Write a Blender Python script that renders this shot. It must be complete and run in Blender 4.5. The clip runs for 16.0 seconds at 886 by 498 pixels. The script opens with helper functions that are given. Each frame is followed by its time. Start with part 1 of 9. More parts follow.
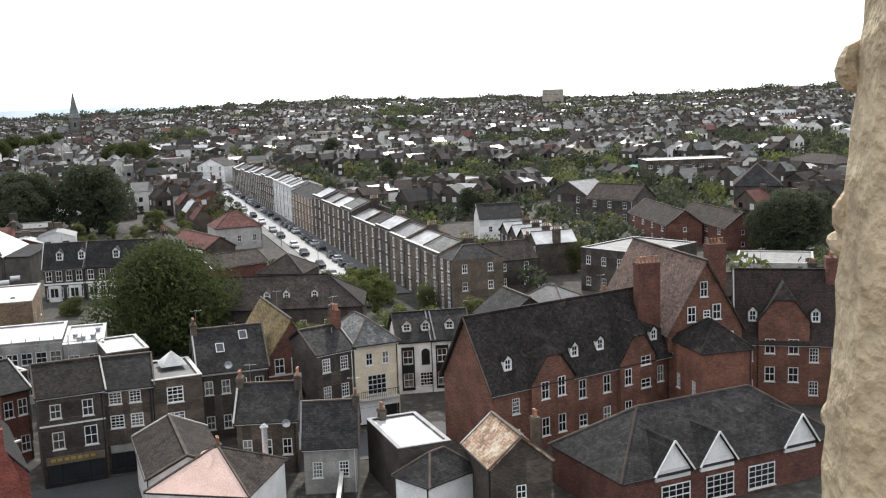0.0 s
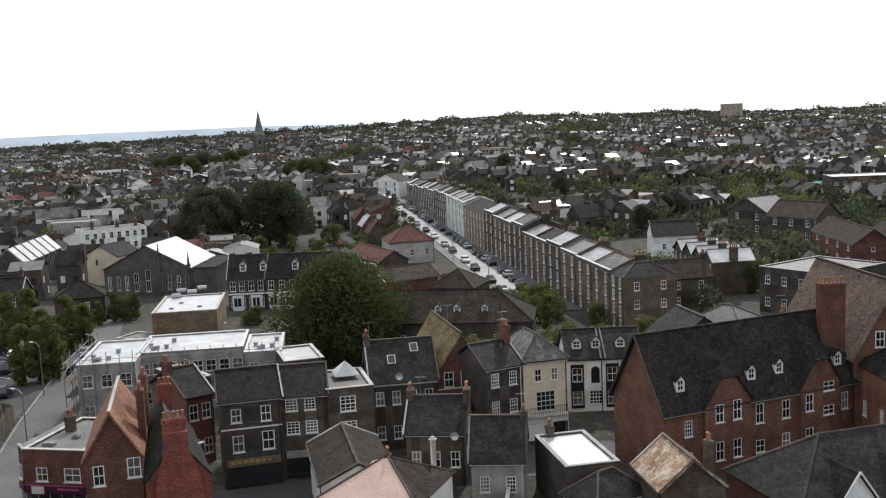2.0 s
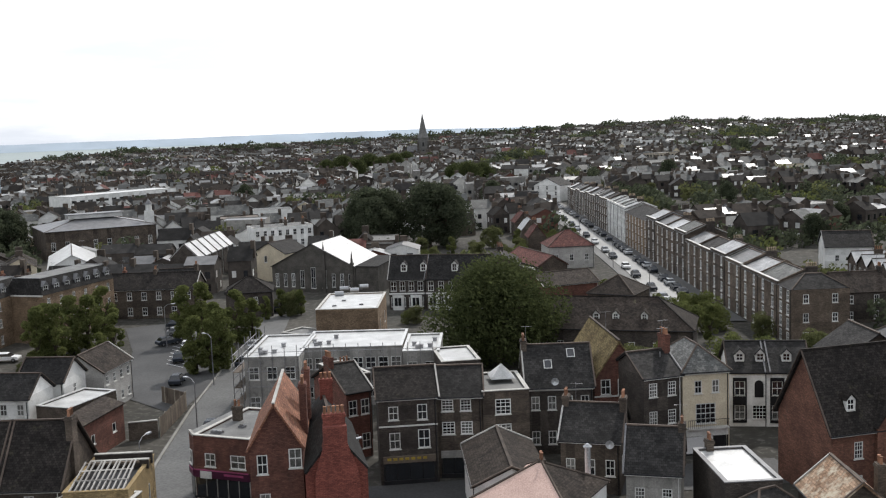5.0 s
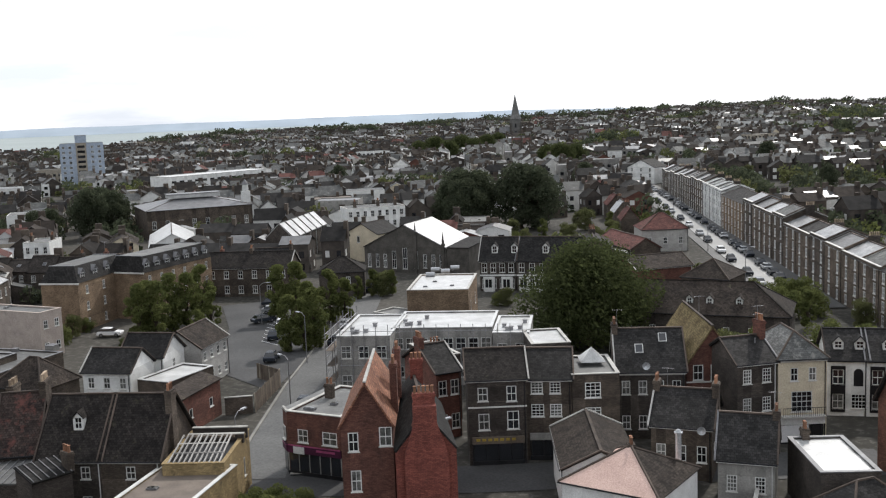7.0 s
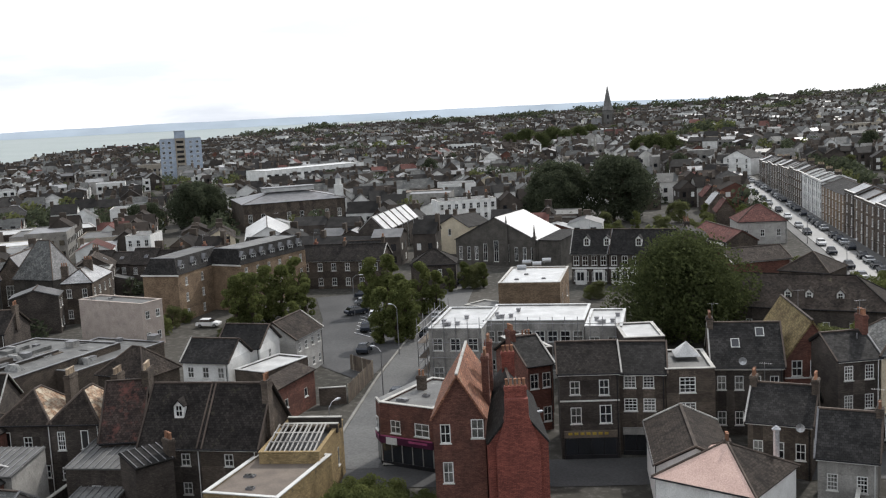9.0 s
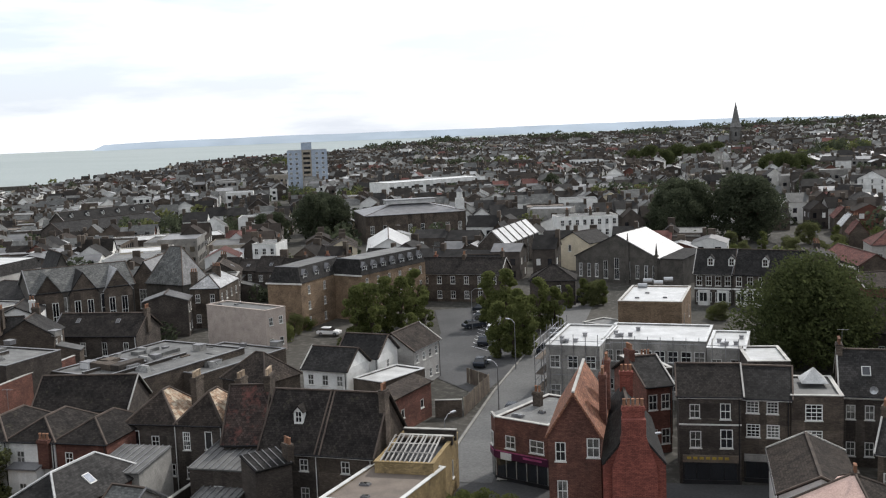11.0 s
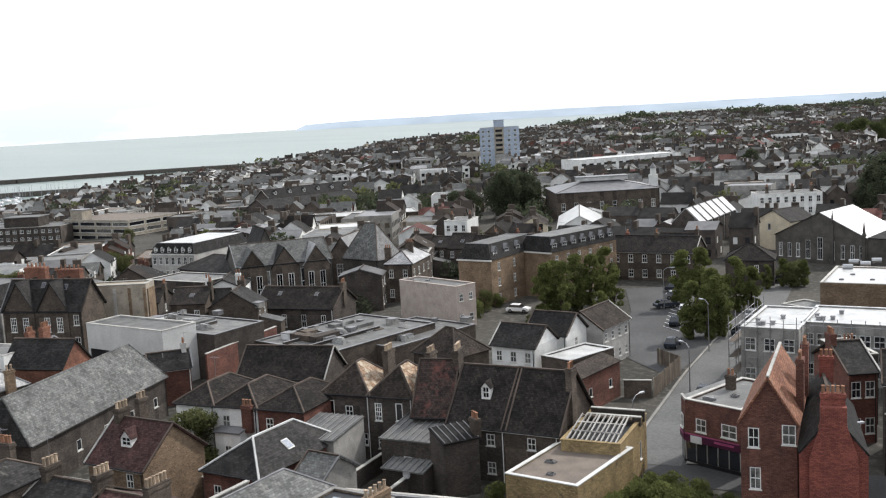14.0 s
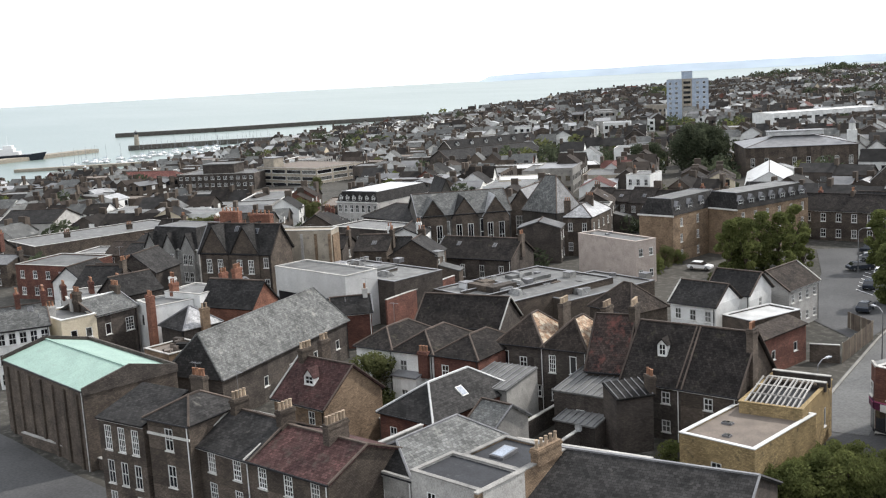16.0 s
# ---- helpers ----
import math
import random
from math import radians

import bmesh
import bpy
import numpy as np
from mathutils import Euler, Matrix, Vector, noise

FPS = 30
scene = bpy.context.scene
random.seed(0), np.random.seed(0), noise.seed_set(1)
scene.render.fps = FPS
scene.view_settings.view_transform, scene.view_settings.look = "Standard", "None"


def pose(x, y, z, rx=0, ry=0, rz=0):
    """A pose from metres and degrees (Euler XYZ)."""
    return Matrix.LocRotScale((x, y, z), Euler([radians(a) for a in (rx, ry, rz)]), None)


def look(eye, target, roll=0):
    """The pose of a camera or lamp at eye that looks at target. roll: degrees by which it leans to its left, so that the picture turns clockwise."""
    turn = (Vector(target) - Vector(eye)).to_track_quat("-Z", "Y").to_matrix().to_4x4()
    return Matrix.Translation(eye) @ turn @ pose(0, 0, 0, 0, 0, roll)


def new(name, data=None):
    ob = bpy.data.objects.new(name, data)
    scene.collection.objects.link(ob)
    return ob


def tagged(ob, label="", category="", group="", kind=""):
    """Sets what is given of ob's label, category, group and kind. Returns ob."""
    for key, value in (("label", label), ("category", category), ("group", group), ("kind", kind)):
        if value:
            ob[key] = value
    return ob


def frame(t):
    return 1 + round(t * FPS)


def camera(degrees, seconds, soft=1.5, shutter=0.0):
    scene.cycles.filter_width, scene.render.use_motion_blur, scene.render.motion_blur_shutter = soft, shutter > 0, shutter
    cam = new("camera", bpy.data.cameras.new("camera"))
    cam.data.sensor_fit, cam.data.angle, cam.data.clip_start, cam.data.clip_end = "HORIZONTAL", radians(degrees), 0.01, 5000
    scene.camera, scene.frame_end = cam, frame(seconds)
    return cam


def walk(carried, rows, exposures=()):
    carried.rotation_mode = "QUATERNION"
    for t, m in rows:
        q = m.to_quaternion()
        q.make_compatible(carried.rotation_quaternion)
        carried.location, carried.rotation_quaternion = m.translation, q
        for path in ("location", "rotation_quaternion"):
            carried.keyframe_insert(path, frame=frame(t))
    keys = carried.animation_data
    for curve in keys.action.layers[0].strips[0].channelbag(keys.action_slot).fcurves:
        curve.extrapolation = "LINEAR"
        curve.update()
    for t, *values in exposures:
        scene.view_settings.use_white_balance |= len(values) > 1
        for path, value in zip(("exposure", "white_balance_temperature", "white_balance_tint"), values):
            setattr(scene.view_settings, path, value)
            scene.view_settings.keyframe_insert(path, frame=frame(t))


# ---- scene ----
cam = camera(45.96, 16.0, soft=1.2)
PATH = [
    (0, pose(-0.225, -0.044, 35.918, 81.41, 1.96, -0.04)),
    (0.5, pose(-0.163, -0.049, 35.919, 82.04, 2.10, 2.24)),
    (1, pose(-0.132, -0.034, 35.907, 82.28, 1.73, 3.88)),
    (1.5, pose(-0.159, 0.023, 35.864, 82.47, 2.22, 6.81)),
    (2, pose(-0.180, 0.111, 35.861, 82.64, 2.47, 9.34)),
    (2.5, pose(-0.174, 0.144, 35.851, 82.81, 2.66, 10.76)),
    (3, pose(-0.179, 0.149, 35.851, 83.03, 2.87, 12.36)),
    (3.5, pose(-0.180, 0.131, 35.863, 83.19, 2.89, 13.86)),
    (4, pose(-0.181, 0.092, 35.879, 83.33, 2.57, 15.40)),
    (6.5, pose(-0.043, -0.025, 35.973, 82.52, 1.97, 21.98)),
    (7, pose(-0.031, -0.073, 35.983, 82.34, 2.19, 23.22)),
    (7.5, pose(-0.019, -0.117, 35.990, 82.22, 2.90, 24.26)),
    (8, pose(-0.016, -0.151, 36.014, 82.11, 2.83, 25.53)),
    (8.5, pose(-0.034, -0.171, 36.027, 82.10, 2.83, 26.78)),
    (9, pose(-0.065, -0.193, 36.022, 82.15, 2.86, 28.16)),
    (11.5, pose(-0.055, -0.249, 36.102, 83.44, 1.87, 36.69)),
    (12, pose(0.013, -0.202, 36.137, 83.54, 1.60, 38.49)),
    (12.5, pose(0.071, -0.141, 36.172, 83.51, 1.87, 40.02)),
    (13, pose(0.127, -0.077, 36.153, 83.23, 2.23, 41.68)),
    (13.5, pose(0.173, -0.021, 36.147, 83.01, 2.43, 43.31)),
    (14, pose(0.212, 0.047, 36.107, 82.45, 3.11, 45.32)),
    (14.5, pose(0.252, 0.118, 36.079, 81.76, 3.31, 47.82)),
    (15, pose(0.311, 0.225, 36.055, 81.18, 3.64, 51.26)),
    (15.5, pose(0.336, 0.280, 36.042, 80.83, 3.27, 53.32)),
    (16, pose(0.339, 0.296, 36.014, 80.38, 3.08, 55.31)),
]
EXPOSURES = ((0.0, 0.62), (0.6, 0.42), (1.2, 0.16), (4.0, 0.03), (7.0, 0.07), (10.0, 0.05), (12.0, 0.0), (13.5, 0.2), (14.5, 0.42), (16.0, 0.52))
walk(cam, PATH, EXPOSURES)

# ---------- world, sun ----------
SUN_AZ, SUN_EL = -4.0, 41.0          # azimuth counter-clockwise from +y, elevation
world = bpy.data.worlds.new("sky_world")
scene.world = world
world.use_nodes = True
wn, wl = world.node_tree.nodes, world.node_tree.links
wn.clear()
w_out = wn.new("ShaderNodeOutputWorld")
w_bg = wn.new("ShaderNodeBackground")
w_sky = wn.new("ShaderNodeTexSky")
w_sky.sky_type = "NISHITA"
w_sky.sun_disc = False
w_sky.sun_elevation = radians(SUN_EL)
w_sky.sun_rotation = radians(-SUN_AZ)
w_sky.dust_density = 2.0
w_tc = wn.new("ShaderNodeTexCoord")
w_map = wn.new("ShaderNodeMapping")
w_map.inputs["Scale"].default_value = (1.2, 1.2, 7.0)
w_noise = wn.new("ShaderNodeTexNoise")
w_noise.inputs["Scale"].default_value = 2.2
w_noise.inputs["Detail"].default_value = 7.0
w_noise.inputs["Roughness"].default_value = 0.55
w_ramp = wn.new("ShaderNodeValToRGB")
w_ramp.color_ramp.elements[0].position, w_ramp.color_ramp.elements[0].color = 0.40, (0.0, 0.0, 0.0, 1)
w_ramp.color_ramp.elements[1].position, w_ramp.color_ramp.elements[1].color = 0.58, (1, 1, 1, 1)
w_gain = wn.new("ShaderNodeMix")
w_gain.data_type = "RGBA"
w_gain.blend_type = "MULTIPLY"
w_gain.inputs["Factor"].default_value = 1.0
w_gain.inputs["B"].default_value = (0.035, 0.035, 0.035, 1)
w_cloud = wn.new("ShaderNodeMix")
w_cloud.data_type = "RGBA"
w_cloud.inputs["B"].default_value = (1.10, 1.11, 1.13, 1)
w_add = wn.new("ShaderNodeMix")
w_add.data_type = "RGBA"
w_add.blend_type = "ADD"
w_add.inputs["Factor"].default_value = 1.0
w_add.inputs["B"].default_value = (0.60, 0.66, 0.76, 1)
wl.new(w_tc.outputs["Generated"], w_map.inputs["Vector"])
wl.new(w_map.outputs["Vector"], w_noise.inputs["Vector"])
wl.new(w_noise.outputs["Fac"], w_ramp.inputs["Fac"])
wl.new(w_sky.outputs["Color"], w_gain.inputs["A"])
wl.new(w_gain.outputs["Result"], w_add.inputs["A"])
wl.new(w_add.outputs["Result"], w_cloud.inputs["A"])
wl.new(w_ramp.outputs["Color"], w_cloud.inputs["Factor"])
wl.new(w_cloud.outputs["Result"], w_bg.inputs["Color"])
w_dot = wn.new("ShaderNodeVectorMath")
w_dot.operation = "DOT_PRODUCT"
w_dot.inputs[1].default_value = (-math.sin(radians(SUN_AZ + 30)) * 0.94, math.cos(radians(SUN_AZ + 30)) * 0.94, 0.34)
w_glow = wn.new("ShaderNodeMapRange")
w_glow.inputs["From Min"].default_value, w_glow.inputs["From Max"].default_value = -0.5, 0.75
w_glow.inputs["To Min"].default_value, w_glow.inputs["To Max"].default_value = 0.94, 1.12
wl.new(w_tc.outputs["Generated"], w_dot.inputs[0])
wl.new(w_dot.outputs["Value"], w_glow.inputs["Value"])
wl.new(w_glow.outputs["Result"], w_bg.inputs["Strength"])
wl.new(w_bg.outputs["Background"], w_out.inputs["Surface"])

sun_data = bpy.data.lights.new("sun", "SUN")
sun_data.energy, sun_data.angle, sun_data.color = 3.0, radians(2.0), (1.0, 0.96, 0.91)
sun = new("sun", sun_data)
sun_way = Vector((-math.sin(radians(SUN_AZ)) * math.cos(radians(SUN_EL)), math.cos(radians(SUN_AZ)) * math.cos(radians(SUN_EL)), math.sin(radians(SUN_EL))))
sun.matrix_basis = look(sun_way * 300, (0, 0, 0))

# ---------- materials ----------
MATS = {}


def surface(name, base, second=None, rough=0.8, metal=0.0, scale=0.6, fine=9.0, course=None, bump=0.3, vary=0.35, stain=None, stain_at=0.62, spec=0.2):
    """Two-scale mottled surface; course > 0 lays horizontal courses of that height; vary: change from thing to thing."""
    m = bpy.data.materials.new(name)
    m.use_nodes = True
    n, l = m.node_tree.nodes, m.node_tree.links
    b = n["Principled BSDF"]
    b.inputs["Roughness"].default_value, b.inputs["Metallic"].default_value = rough, metal
    b.inputs["Specular IOR Level"].default_value = spec
    second = second or tuple(c * 0.6 for c in base)
    g = n.new("ShaderNodeNewGeometry")
    big = n.new("ShaderNodeTexNoise")
    big.inputs["Scale"].default_value, big.inputs["Detail"].default_value = scale, 5.0
    small = n.new("ShaderNodeTexNoise")
    small.inputs["Scale"].default_value, small.inputs["Detail"].default_value = fine, 3.0
    l.new(g.outputs["Position"], big.inputs["Vector"])
    l.new(g.outputs["Position"], small.inputs["Vector"])
    ramp = n.new("ShaderNodeValToRGB")
    ramp.color_ramp.elements[0].position, ramp.color_ramp.elements[1].position = 0.32, 0.68
    ramp.color_ramp.elements[0].color, ramp.color_ramp.elements[1].color = (*second, 1), (*base, 1)
    l.new(big.outputs["Fac"], ramp.inputs["Fac"])
    mix = n.new("ShaderNodeMix")
    mix.data_type, mix.blend_type = "RGBA", "OVERLAY"
    mix.inputs["Factor"].default_value = 0.3 if name == "far_land" else 0.55
    l.new(ramp.outputs["Color"], mix.inputs["A"])
    l.new(small.outputs["Fac"], mix.inputs["B"])
    colour, height = mix.outputs["Result"], small.outputs["Fac"]
    if course:
        cw, ch, joint, low = course
        uv = n.new("ShaderNodeTexCoord")
        mp = n.new("ShaderNodeMapping")
        mp.inputs["Location"].default_value = (cw * 0.4, ch * 0.4, 0)
        l.new(uv.outputs["UV"], mp.inputs["Vector"])
        bt = n.new("ShaderNodeTexBrick")
        bt.inputs["Scale"].default_value = 1.0
        bt.inputs["Brick Width"].default_value, bt.inputs["Row Height"].default_value = cw, ch
        bt.inputs["Mortar Size"].default_value, bt.inputs["Mortar Smooth"].default_value = joint, 0.2
        bt.inputs["Color1"].default_value, bt.inputs["Color2"].default_value = (low, low, low, 1), (1.25, 1.25, 1.25, 1)
        bt.inputs["Mortar"].default_value = (low * 0.6, low * 0.6, low * 0.6, 1) if joint < 0.02 else (1.1, 1.1, 1.1, 1)
        l.new(mp.outputs["Vector"], bt.inputs["Vector"])
        mul = n.new("ShaderNodeMix")
        mul.data_type, mul.blend_type = "RGBA", "MULTIPLY"
        mul.inputs["Factor"].default_value = 0.9
        l.new(colour, mul.inputs["A"])
        l.new(bt.outputs["Color"], mul.inputs["B"])
        colour = mul.outputs["Result"]
        height = bt.outputs["Color"]
    if stain:
        sn = n.new("ShaderNodeTexNoise")
        sn.inputs["Scale"].default_value, sn.inputs["Detail"].default_value, sn.inputs["Roughness"].default_value = 0.9, 8.0, 0.7
        l.new(g.outputs["Position"], sn.inputs["Vector"])
        sr = n.new("ShaderNodeValToRGB")
        sr.color_ramp.elements[0].position, sr.color_ramp.elements[1].position = stain_at - 0.07, stain_at + 0.07
        l.new(sn.outputs["Fac"], sr.inputs["Fac"])
        sm = n.new("ShaderNodeMix")
        sm.data_type = "RGBA"
        sm.inputs["B"].default_value = (*stain, 1)
        l.new(sr.outputs["Color"], sm.inputs["Factor"])
        l.new(colour, sm.inputs["A"])
        colour = sm.outputs["Result"]
    if vary:
        oi = n.new("ShaderNodeObjectInfo")
        ad2 = n.new("ShaderNodeMath")
        ad2.operation = "ADD"
        l.new(oi.outputs["Random"], ad2.inputs[0])
        l.new(g.outputs["Random Per Island"], ad2.inputs[1])
        fr2 = n.new("ShaderNodeMath")
        fr2.operation = "FRACT"
        l.new(ad2.outputs[0], fr2.inputs[0])
        mr = n.new("ShaderNodeMapRange")
        mr.inputs["To Min"].default_value, mr.inputs["To Max"].default_value = 1 - vary, 1 + vary
        l.new(fr2.outputs[0], mr.inputs["Value"])
        hs = n.new("ShaderNodeHueSaturation")
        l.new(mr.outputs["Result"], hs.inputs["Value"])
        l.new(colour, hs.inputs["Color"])
        colour = hs.outputs["Color"]
    l.new(colour, b.inputs["Base Color"])
    if bump:
        bp = n.new("ShaderNodeBump")
        bp.inputs["Strength"].default_value, bp.inputs["Distance"].default_value = bump, 0.05
        l.new(height, bp.inputs["Height"])
        l.new(bp.outputs["Normal"], b.inputs["Normal"])
    MATS[name] = m
    return m


surface("brick_red", (0.165, 0.076, 0.058), (0.10, 0.050, 0.040), 0.9, course=(0.30, 0.11, 0.012, 0.7), vary=0.15, stain=(0.06, 0.04, 0.035), stain_at=0.68)
surface("brick_orange", (0.26, 0.125, 0.085), (0.165, 0.078, 0.056), 0.9, course=(0.30, 0.11, 0.012, 0.7), vary=0.15)
surface("brick_brown", (0.118, 0.096, 0.077), (0.064, 0.052, 0.044), 0.9, course=(0.30, 0.11, 0.012, 0.7), vary=0.3)
surface("brick_dark", (0.092, 0.078, 0.068), (0.052, 0.045, 0.040), 0.9, course=(0.30, 0.11, 0.012, 0.7), vary=0.3, stain=(0.14, 0.125, 0.11), stain_at=0.7)
surface("brick_rust", (0.200, 0.100, 0.070), (0.118, 0.060, 0.045), 0.9, course=(0.30, 0.11, 0.012, 0.7), vary=0.12, stain=(0.065, 0.044, 0.036), stain_at=0.66)
surface("brick_stock", (0.158, 0.124, 0.096), (0.094, 0.074, 0.058), 0.9, course=(0.30, 0.11, 0.012, 0.7), vary=0.2, stain=(0.08, 0.066, 0.056), stain_at=0.66)
surface("tile_maroon", (0.082, 0.044, 0.041), (0.048, 0.028, 0.027), 0.85, course=(0.28, 0.24, 0.014, 0.5), vary=0.1, stain=(0.06, 0.05, 0.042), stain_at=0.62, spec=0.1)
surface("stone_spire", (0.17, 0.168, 0.16), (0.11, 0.108, 0.104), 0.9, fine=4.0, vary=0.1)
surface("brick_tan", (0.265, 0.190, 0.128), (0.165, 0.118, 0.080), 0.9, course=(0.30, 0.11, 0.012, 0.7), vary=0.15, stain=(0.09, 0.072, 0.058), stain_at=0.66)
surface("brick_ochre", (0.36, 0.27, 0.14), (0.23, 0.17, 0.09), 0.9, course=(0.30, 0.11, 0.012, 0.7), vary=0.1, stain=(0.07, 0.06, 0.045), stain_at=0.63)
surface("render_white", (0.74, 0.74, 0.72), (0.58, 0.58, 0.56), 0.8, vary=0.12, bump=0.1, stain=(0.33, 0.33, 0.31), stain_at=0.7)
surface("render_cream", (0.62, 0.545, 0.41), (0.51, 0.445, 0.335), 0.8, vary=0.05, bump=0.1, stain=(0.38, 0.33, 0.25), stain_at=0.70)
surface("render_grey", (0.30, 0.29, 0.27), (0.19, 0.185, 0.175), 0.85, vary=0.2, bump=0.1, stain=(0.11, 0.105, 0.1), stain_at=0.64)
surface("render_blue", (0.36, 0.42, 0.50), (0.29, 0.34, 0.41), 0.8, vary=0.05, bump=0.1)
surface("concrete", (0.36, 0.32, 0.26), (0.24, 0.215, 0.175), 0.85, vary=0.1, bump=0.2, stain=(0.16, 0.14, 0.12), stain_at=0.63)
surface("cladding", (0.50, 0.50, 0.49), (0.43, 0.43, 0.42), 0.5, vary=0.05, bump=0.05)
surface("stone_flint", (0.109, 0.100, 0.089), (0.061, 0.057, 0.051), 0.9, fine=5.0, vary=0.1, stain=(0.152, 0.142, 0.125), stain_at=0.68)
surface("stone_tower", (0.47, 0.385, 0.265), (0.30, 0.235, 0.155), 0.95, scale=3.0, fine=22.0, bump=0.7, vary=0.0, stain=(0.17, 0.135, 0.095), stain_at=0.70)
surface("slate", (0.043, 0.041, 0.040), (0.022, 0.0215, 0.021), 0.75, course=(0.34, 0.26, 0.014, 0.55), vary=0.3, stain=(0.10, 0.095, 0.085), stain_at=0.69, spec=0.08)
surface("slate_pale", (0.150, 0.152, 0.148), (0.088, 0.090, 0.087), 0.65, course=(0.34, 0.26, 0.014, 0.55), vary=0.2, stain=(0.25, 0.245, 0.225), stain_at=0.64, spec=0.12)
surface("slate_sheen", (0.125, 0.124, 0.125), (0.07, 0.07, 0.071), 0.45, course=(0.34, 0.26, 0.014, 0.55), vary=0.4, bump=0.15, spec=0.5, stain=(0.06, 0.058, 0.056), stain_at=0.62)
# Base raised well above slate: sun glints are put into the colour.
surface("slate_glint", (0.40, 0.40, 0.40), (0.22, 0.22, 0.222), 0.34, course=(0.34, 0.26, 0.014, 0.6), vary=0.25, bump=0.12, spec=0.65, stain=(0.11, 0.108, 0.10), stain_at=0.62)
surface("tile_brown", (0.056, 0.045, 0.038), (0.030, 0.025, 0.022), 0.85, course=(0.28, 0.24, 0.014, 0.5), vary=0.3, stain=(0.11, 0.10, 0.065), stain_at=0.68, spec=0.1)
surface("tile_dark", (0.040, 0.035, 0.032), (0.021, 0.019, 0.018), 0.85, course=(0.28, 0.24, 0.014, 0.5), vary=0.2, stain=(0.07, 0.065, 0.045), stain_at=0.66, spec=0.08)
surface("tile_red", (0.165, 0.072, 0.062), (0.100, 0.046, 0.040), 0.8, course=(0.28, 0.24, 0.014, 0.5), vary=0.25, stain=(0.07, 0.045, 0.04), stain_at=0.62, spec=0.1)
surface("tile_orange", (0.30, 0.140, 0.088), (0.19, 0.088, 0.058), 0.8, course=(0.28, 0.24, 0.014, 0.5), vary=0.1, stain=(0.26, 0.20, 0.13), stain_at=0.66)
surface("tile_lichen", (0.42, 0.29, 0.20), (0.26, 0.16, 0.10), 0.85, course=(0.28, 0.24, 0.014, 0.5), fine=4.0, vary=0.1, stain=(0.5, 0.44, 0.34), stain_at=0.56)
surface("tile_pink", (0.60, 0.43, 0.37), (0.50, 0.35, 0.30), 0.75, vary=0.05, bump=0.15)
surface("felt_white", (0.55, 0.55, 0.54), (0.36, 0.36, 0.35), 0.33, vary=0.1, bump=0.06, stain=(0.22, 0.22, 0.21), stain_at=0.68, spec=0.7)
surface("felt_grey", (0.145, 0.145, 0.140), (0.085, 0.085, 0.083), 0.6, vary=0.25, bump=0.1, stain=(0.24, 0.24, 0.225), stain_at=0.64)
surface("roof_green", (0.26, 0.37, 0.315), (0.215, 0.31, 0.265), 0.55, vary=0.0, bump=0.05, stain=(0.22, 0.28, 0.25), stain_at=0.64)
surface("lead", (0.20, 0.20, 0.205), (0.13, 0.13, 0.135), 0.4, vary=0.1)
surface("coping", (0.46, 0.45, 0.42), (0.30, 0.29, 0.27), 0.8, vary=0.15)
surface("ridge_clay", (0.10, 0.078, 0.064), (0.055, 0.044, 0.038), 0.85, vary=0.4)
surface("brick_scarlet", (0.27, 0.088, 0.068), (0.17, 0.058, 0.046), 0.9, course=(0.30, 0.11, 0.012, 0.7), vary=0.1, stain=(0.10, 0.05, 0.04), stain_at=0.68)
surface("tile_rust", (0.060, 0.044, 0.038), (0.034, 0.027, 0.025), 0.85, course=(0.28, 0.24, 0.014, 0.5), vary=0.1, stain=(0.115, 0.050, 0.042), stain_at=0.58, spec=0.1)
surface("tile_brown_sunlit", (0.155, 0.105, 0.084), (0.095, 0.066, 0.054), 0.8, course=(0.28, 0.24, 0.014, 0.5), vary=0.1, stain=(0.08, 0.062, 0.052), stain_at=0.64, spec=0.15)
surface("tile_olive", (0.235, 0.185, 0.095), (0.14, 0.105, 0.055), 0.85, course=(0.28, 0.24, 0.014, 0.5), vary=0.1, stain=(0.12, 0.09, 0.055), stain_at=0.66, spec=0.1)
surface("render_pale", (0.43, 0.42, 0.395), (0.31, 0.30, 0.285), 0.85, vary=0.1, bump=0.1, stain=(0.22, 0.21, 0.195), stain_at=0.64)
surface("stone_grey", (0.27, 0.265, 0.25), (0.17, 0.168, 0.16), 0.9, fine=4.0, vary=0.1)
surface("tile_umber", (0.060, 0.040, 0.036), (0.036, 0.026, 0.024), 0.85, course=(0.2, 0.18, 0.012, 0.5), vary=0.2, bump=0.25)
surface("render_blush", (0.45, 0.385, 0.34), (0.36, 0.305, 0.27), 0.85, vary=0.0, bump=0.1, stain=(0.28, 0.25, 0.225), stain_at=0.62)
surface("felt_dark", (0.040, 0.042, 0.047), (0.028, 0.029, 0.032), 0.75, vary=0.0, bump=0.12, stain=(0.07, 0.07, 0.072), stain_at=0.66)
surface("felt_tan", (0.185, 0.155, 0.130), (0.125, 0.105, 0.09), 0.8, vary=0.0, bump=0.1, stain=(0.09, 0.08, 0.07), stain_at=0.66)
surface("pitch_teal", (0.15, 0.33, 0.27), (0.12, 0.28, 0.225), 0.8, vary=0.0, bump=0.0)
surface("pot_clay", (0.30, 0.155, 0.095), (0.17, 0.092, 0.06), 0.85, vary=0.4)
surface("pot_buff", (0.40, 0.32, 0.23), (0.25, 0.19, 0.14), 0.85, vary=0.4)
surface("frame_white", (0.68, 0.68, 0.66), (0.54, 0.54, 0.52), 0.5, vary=0.18, bump=0.0)
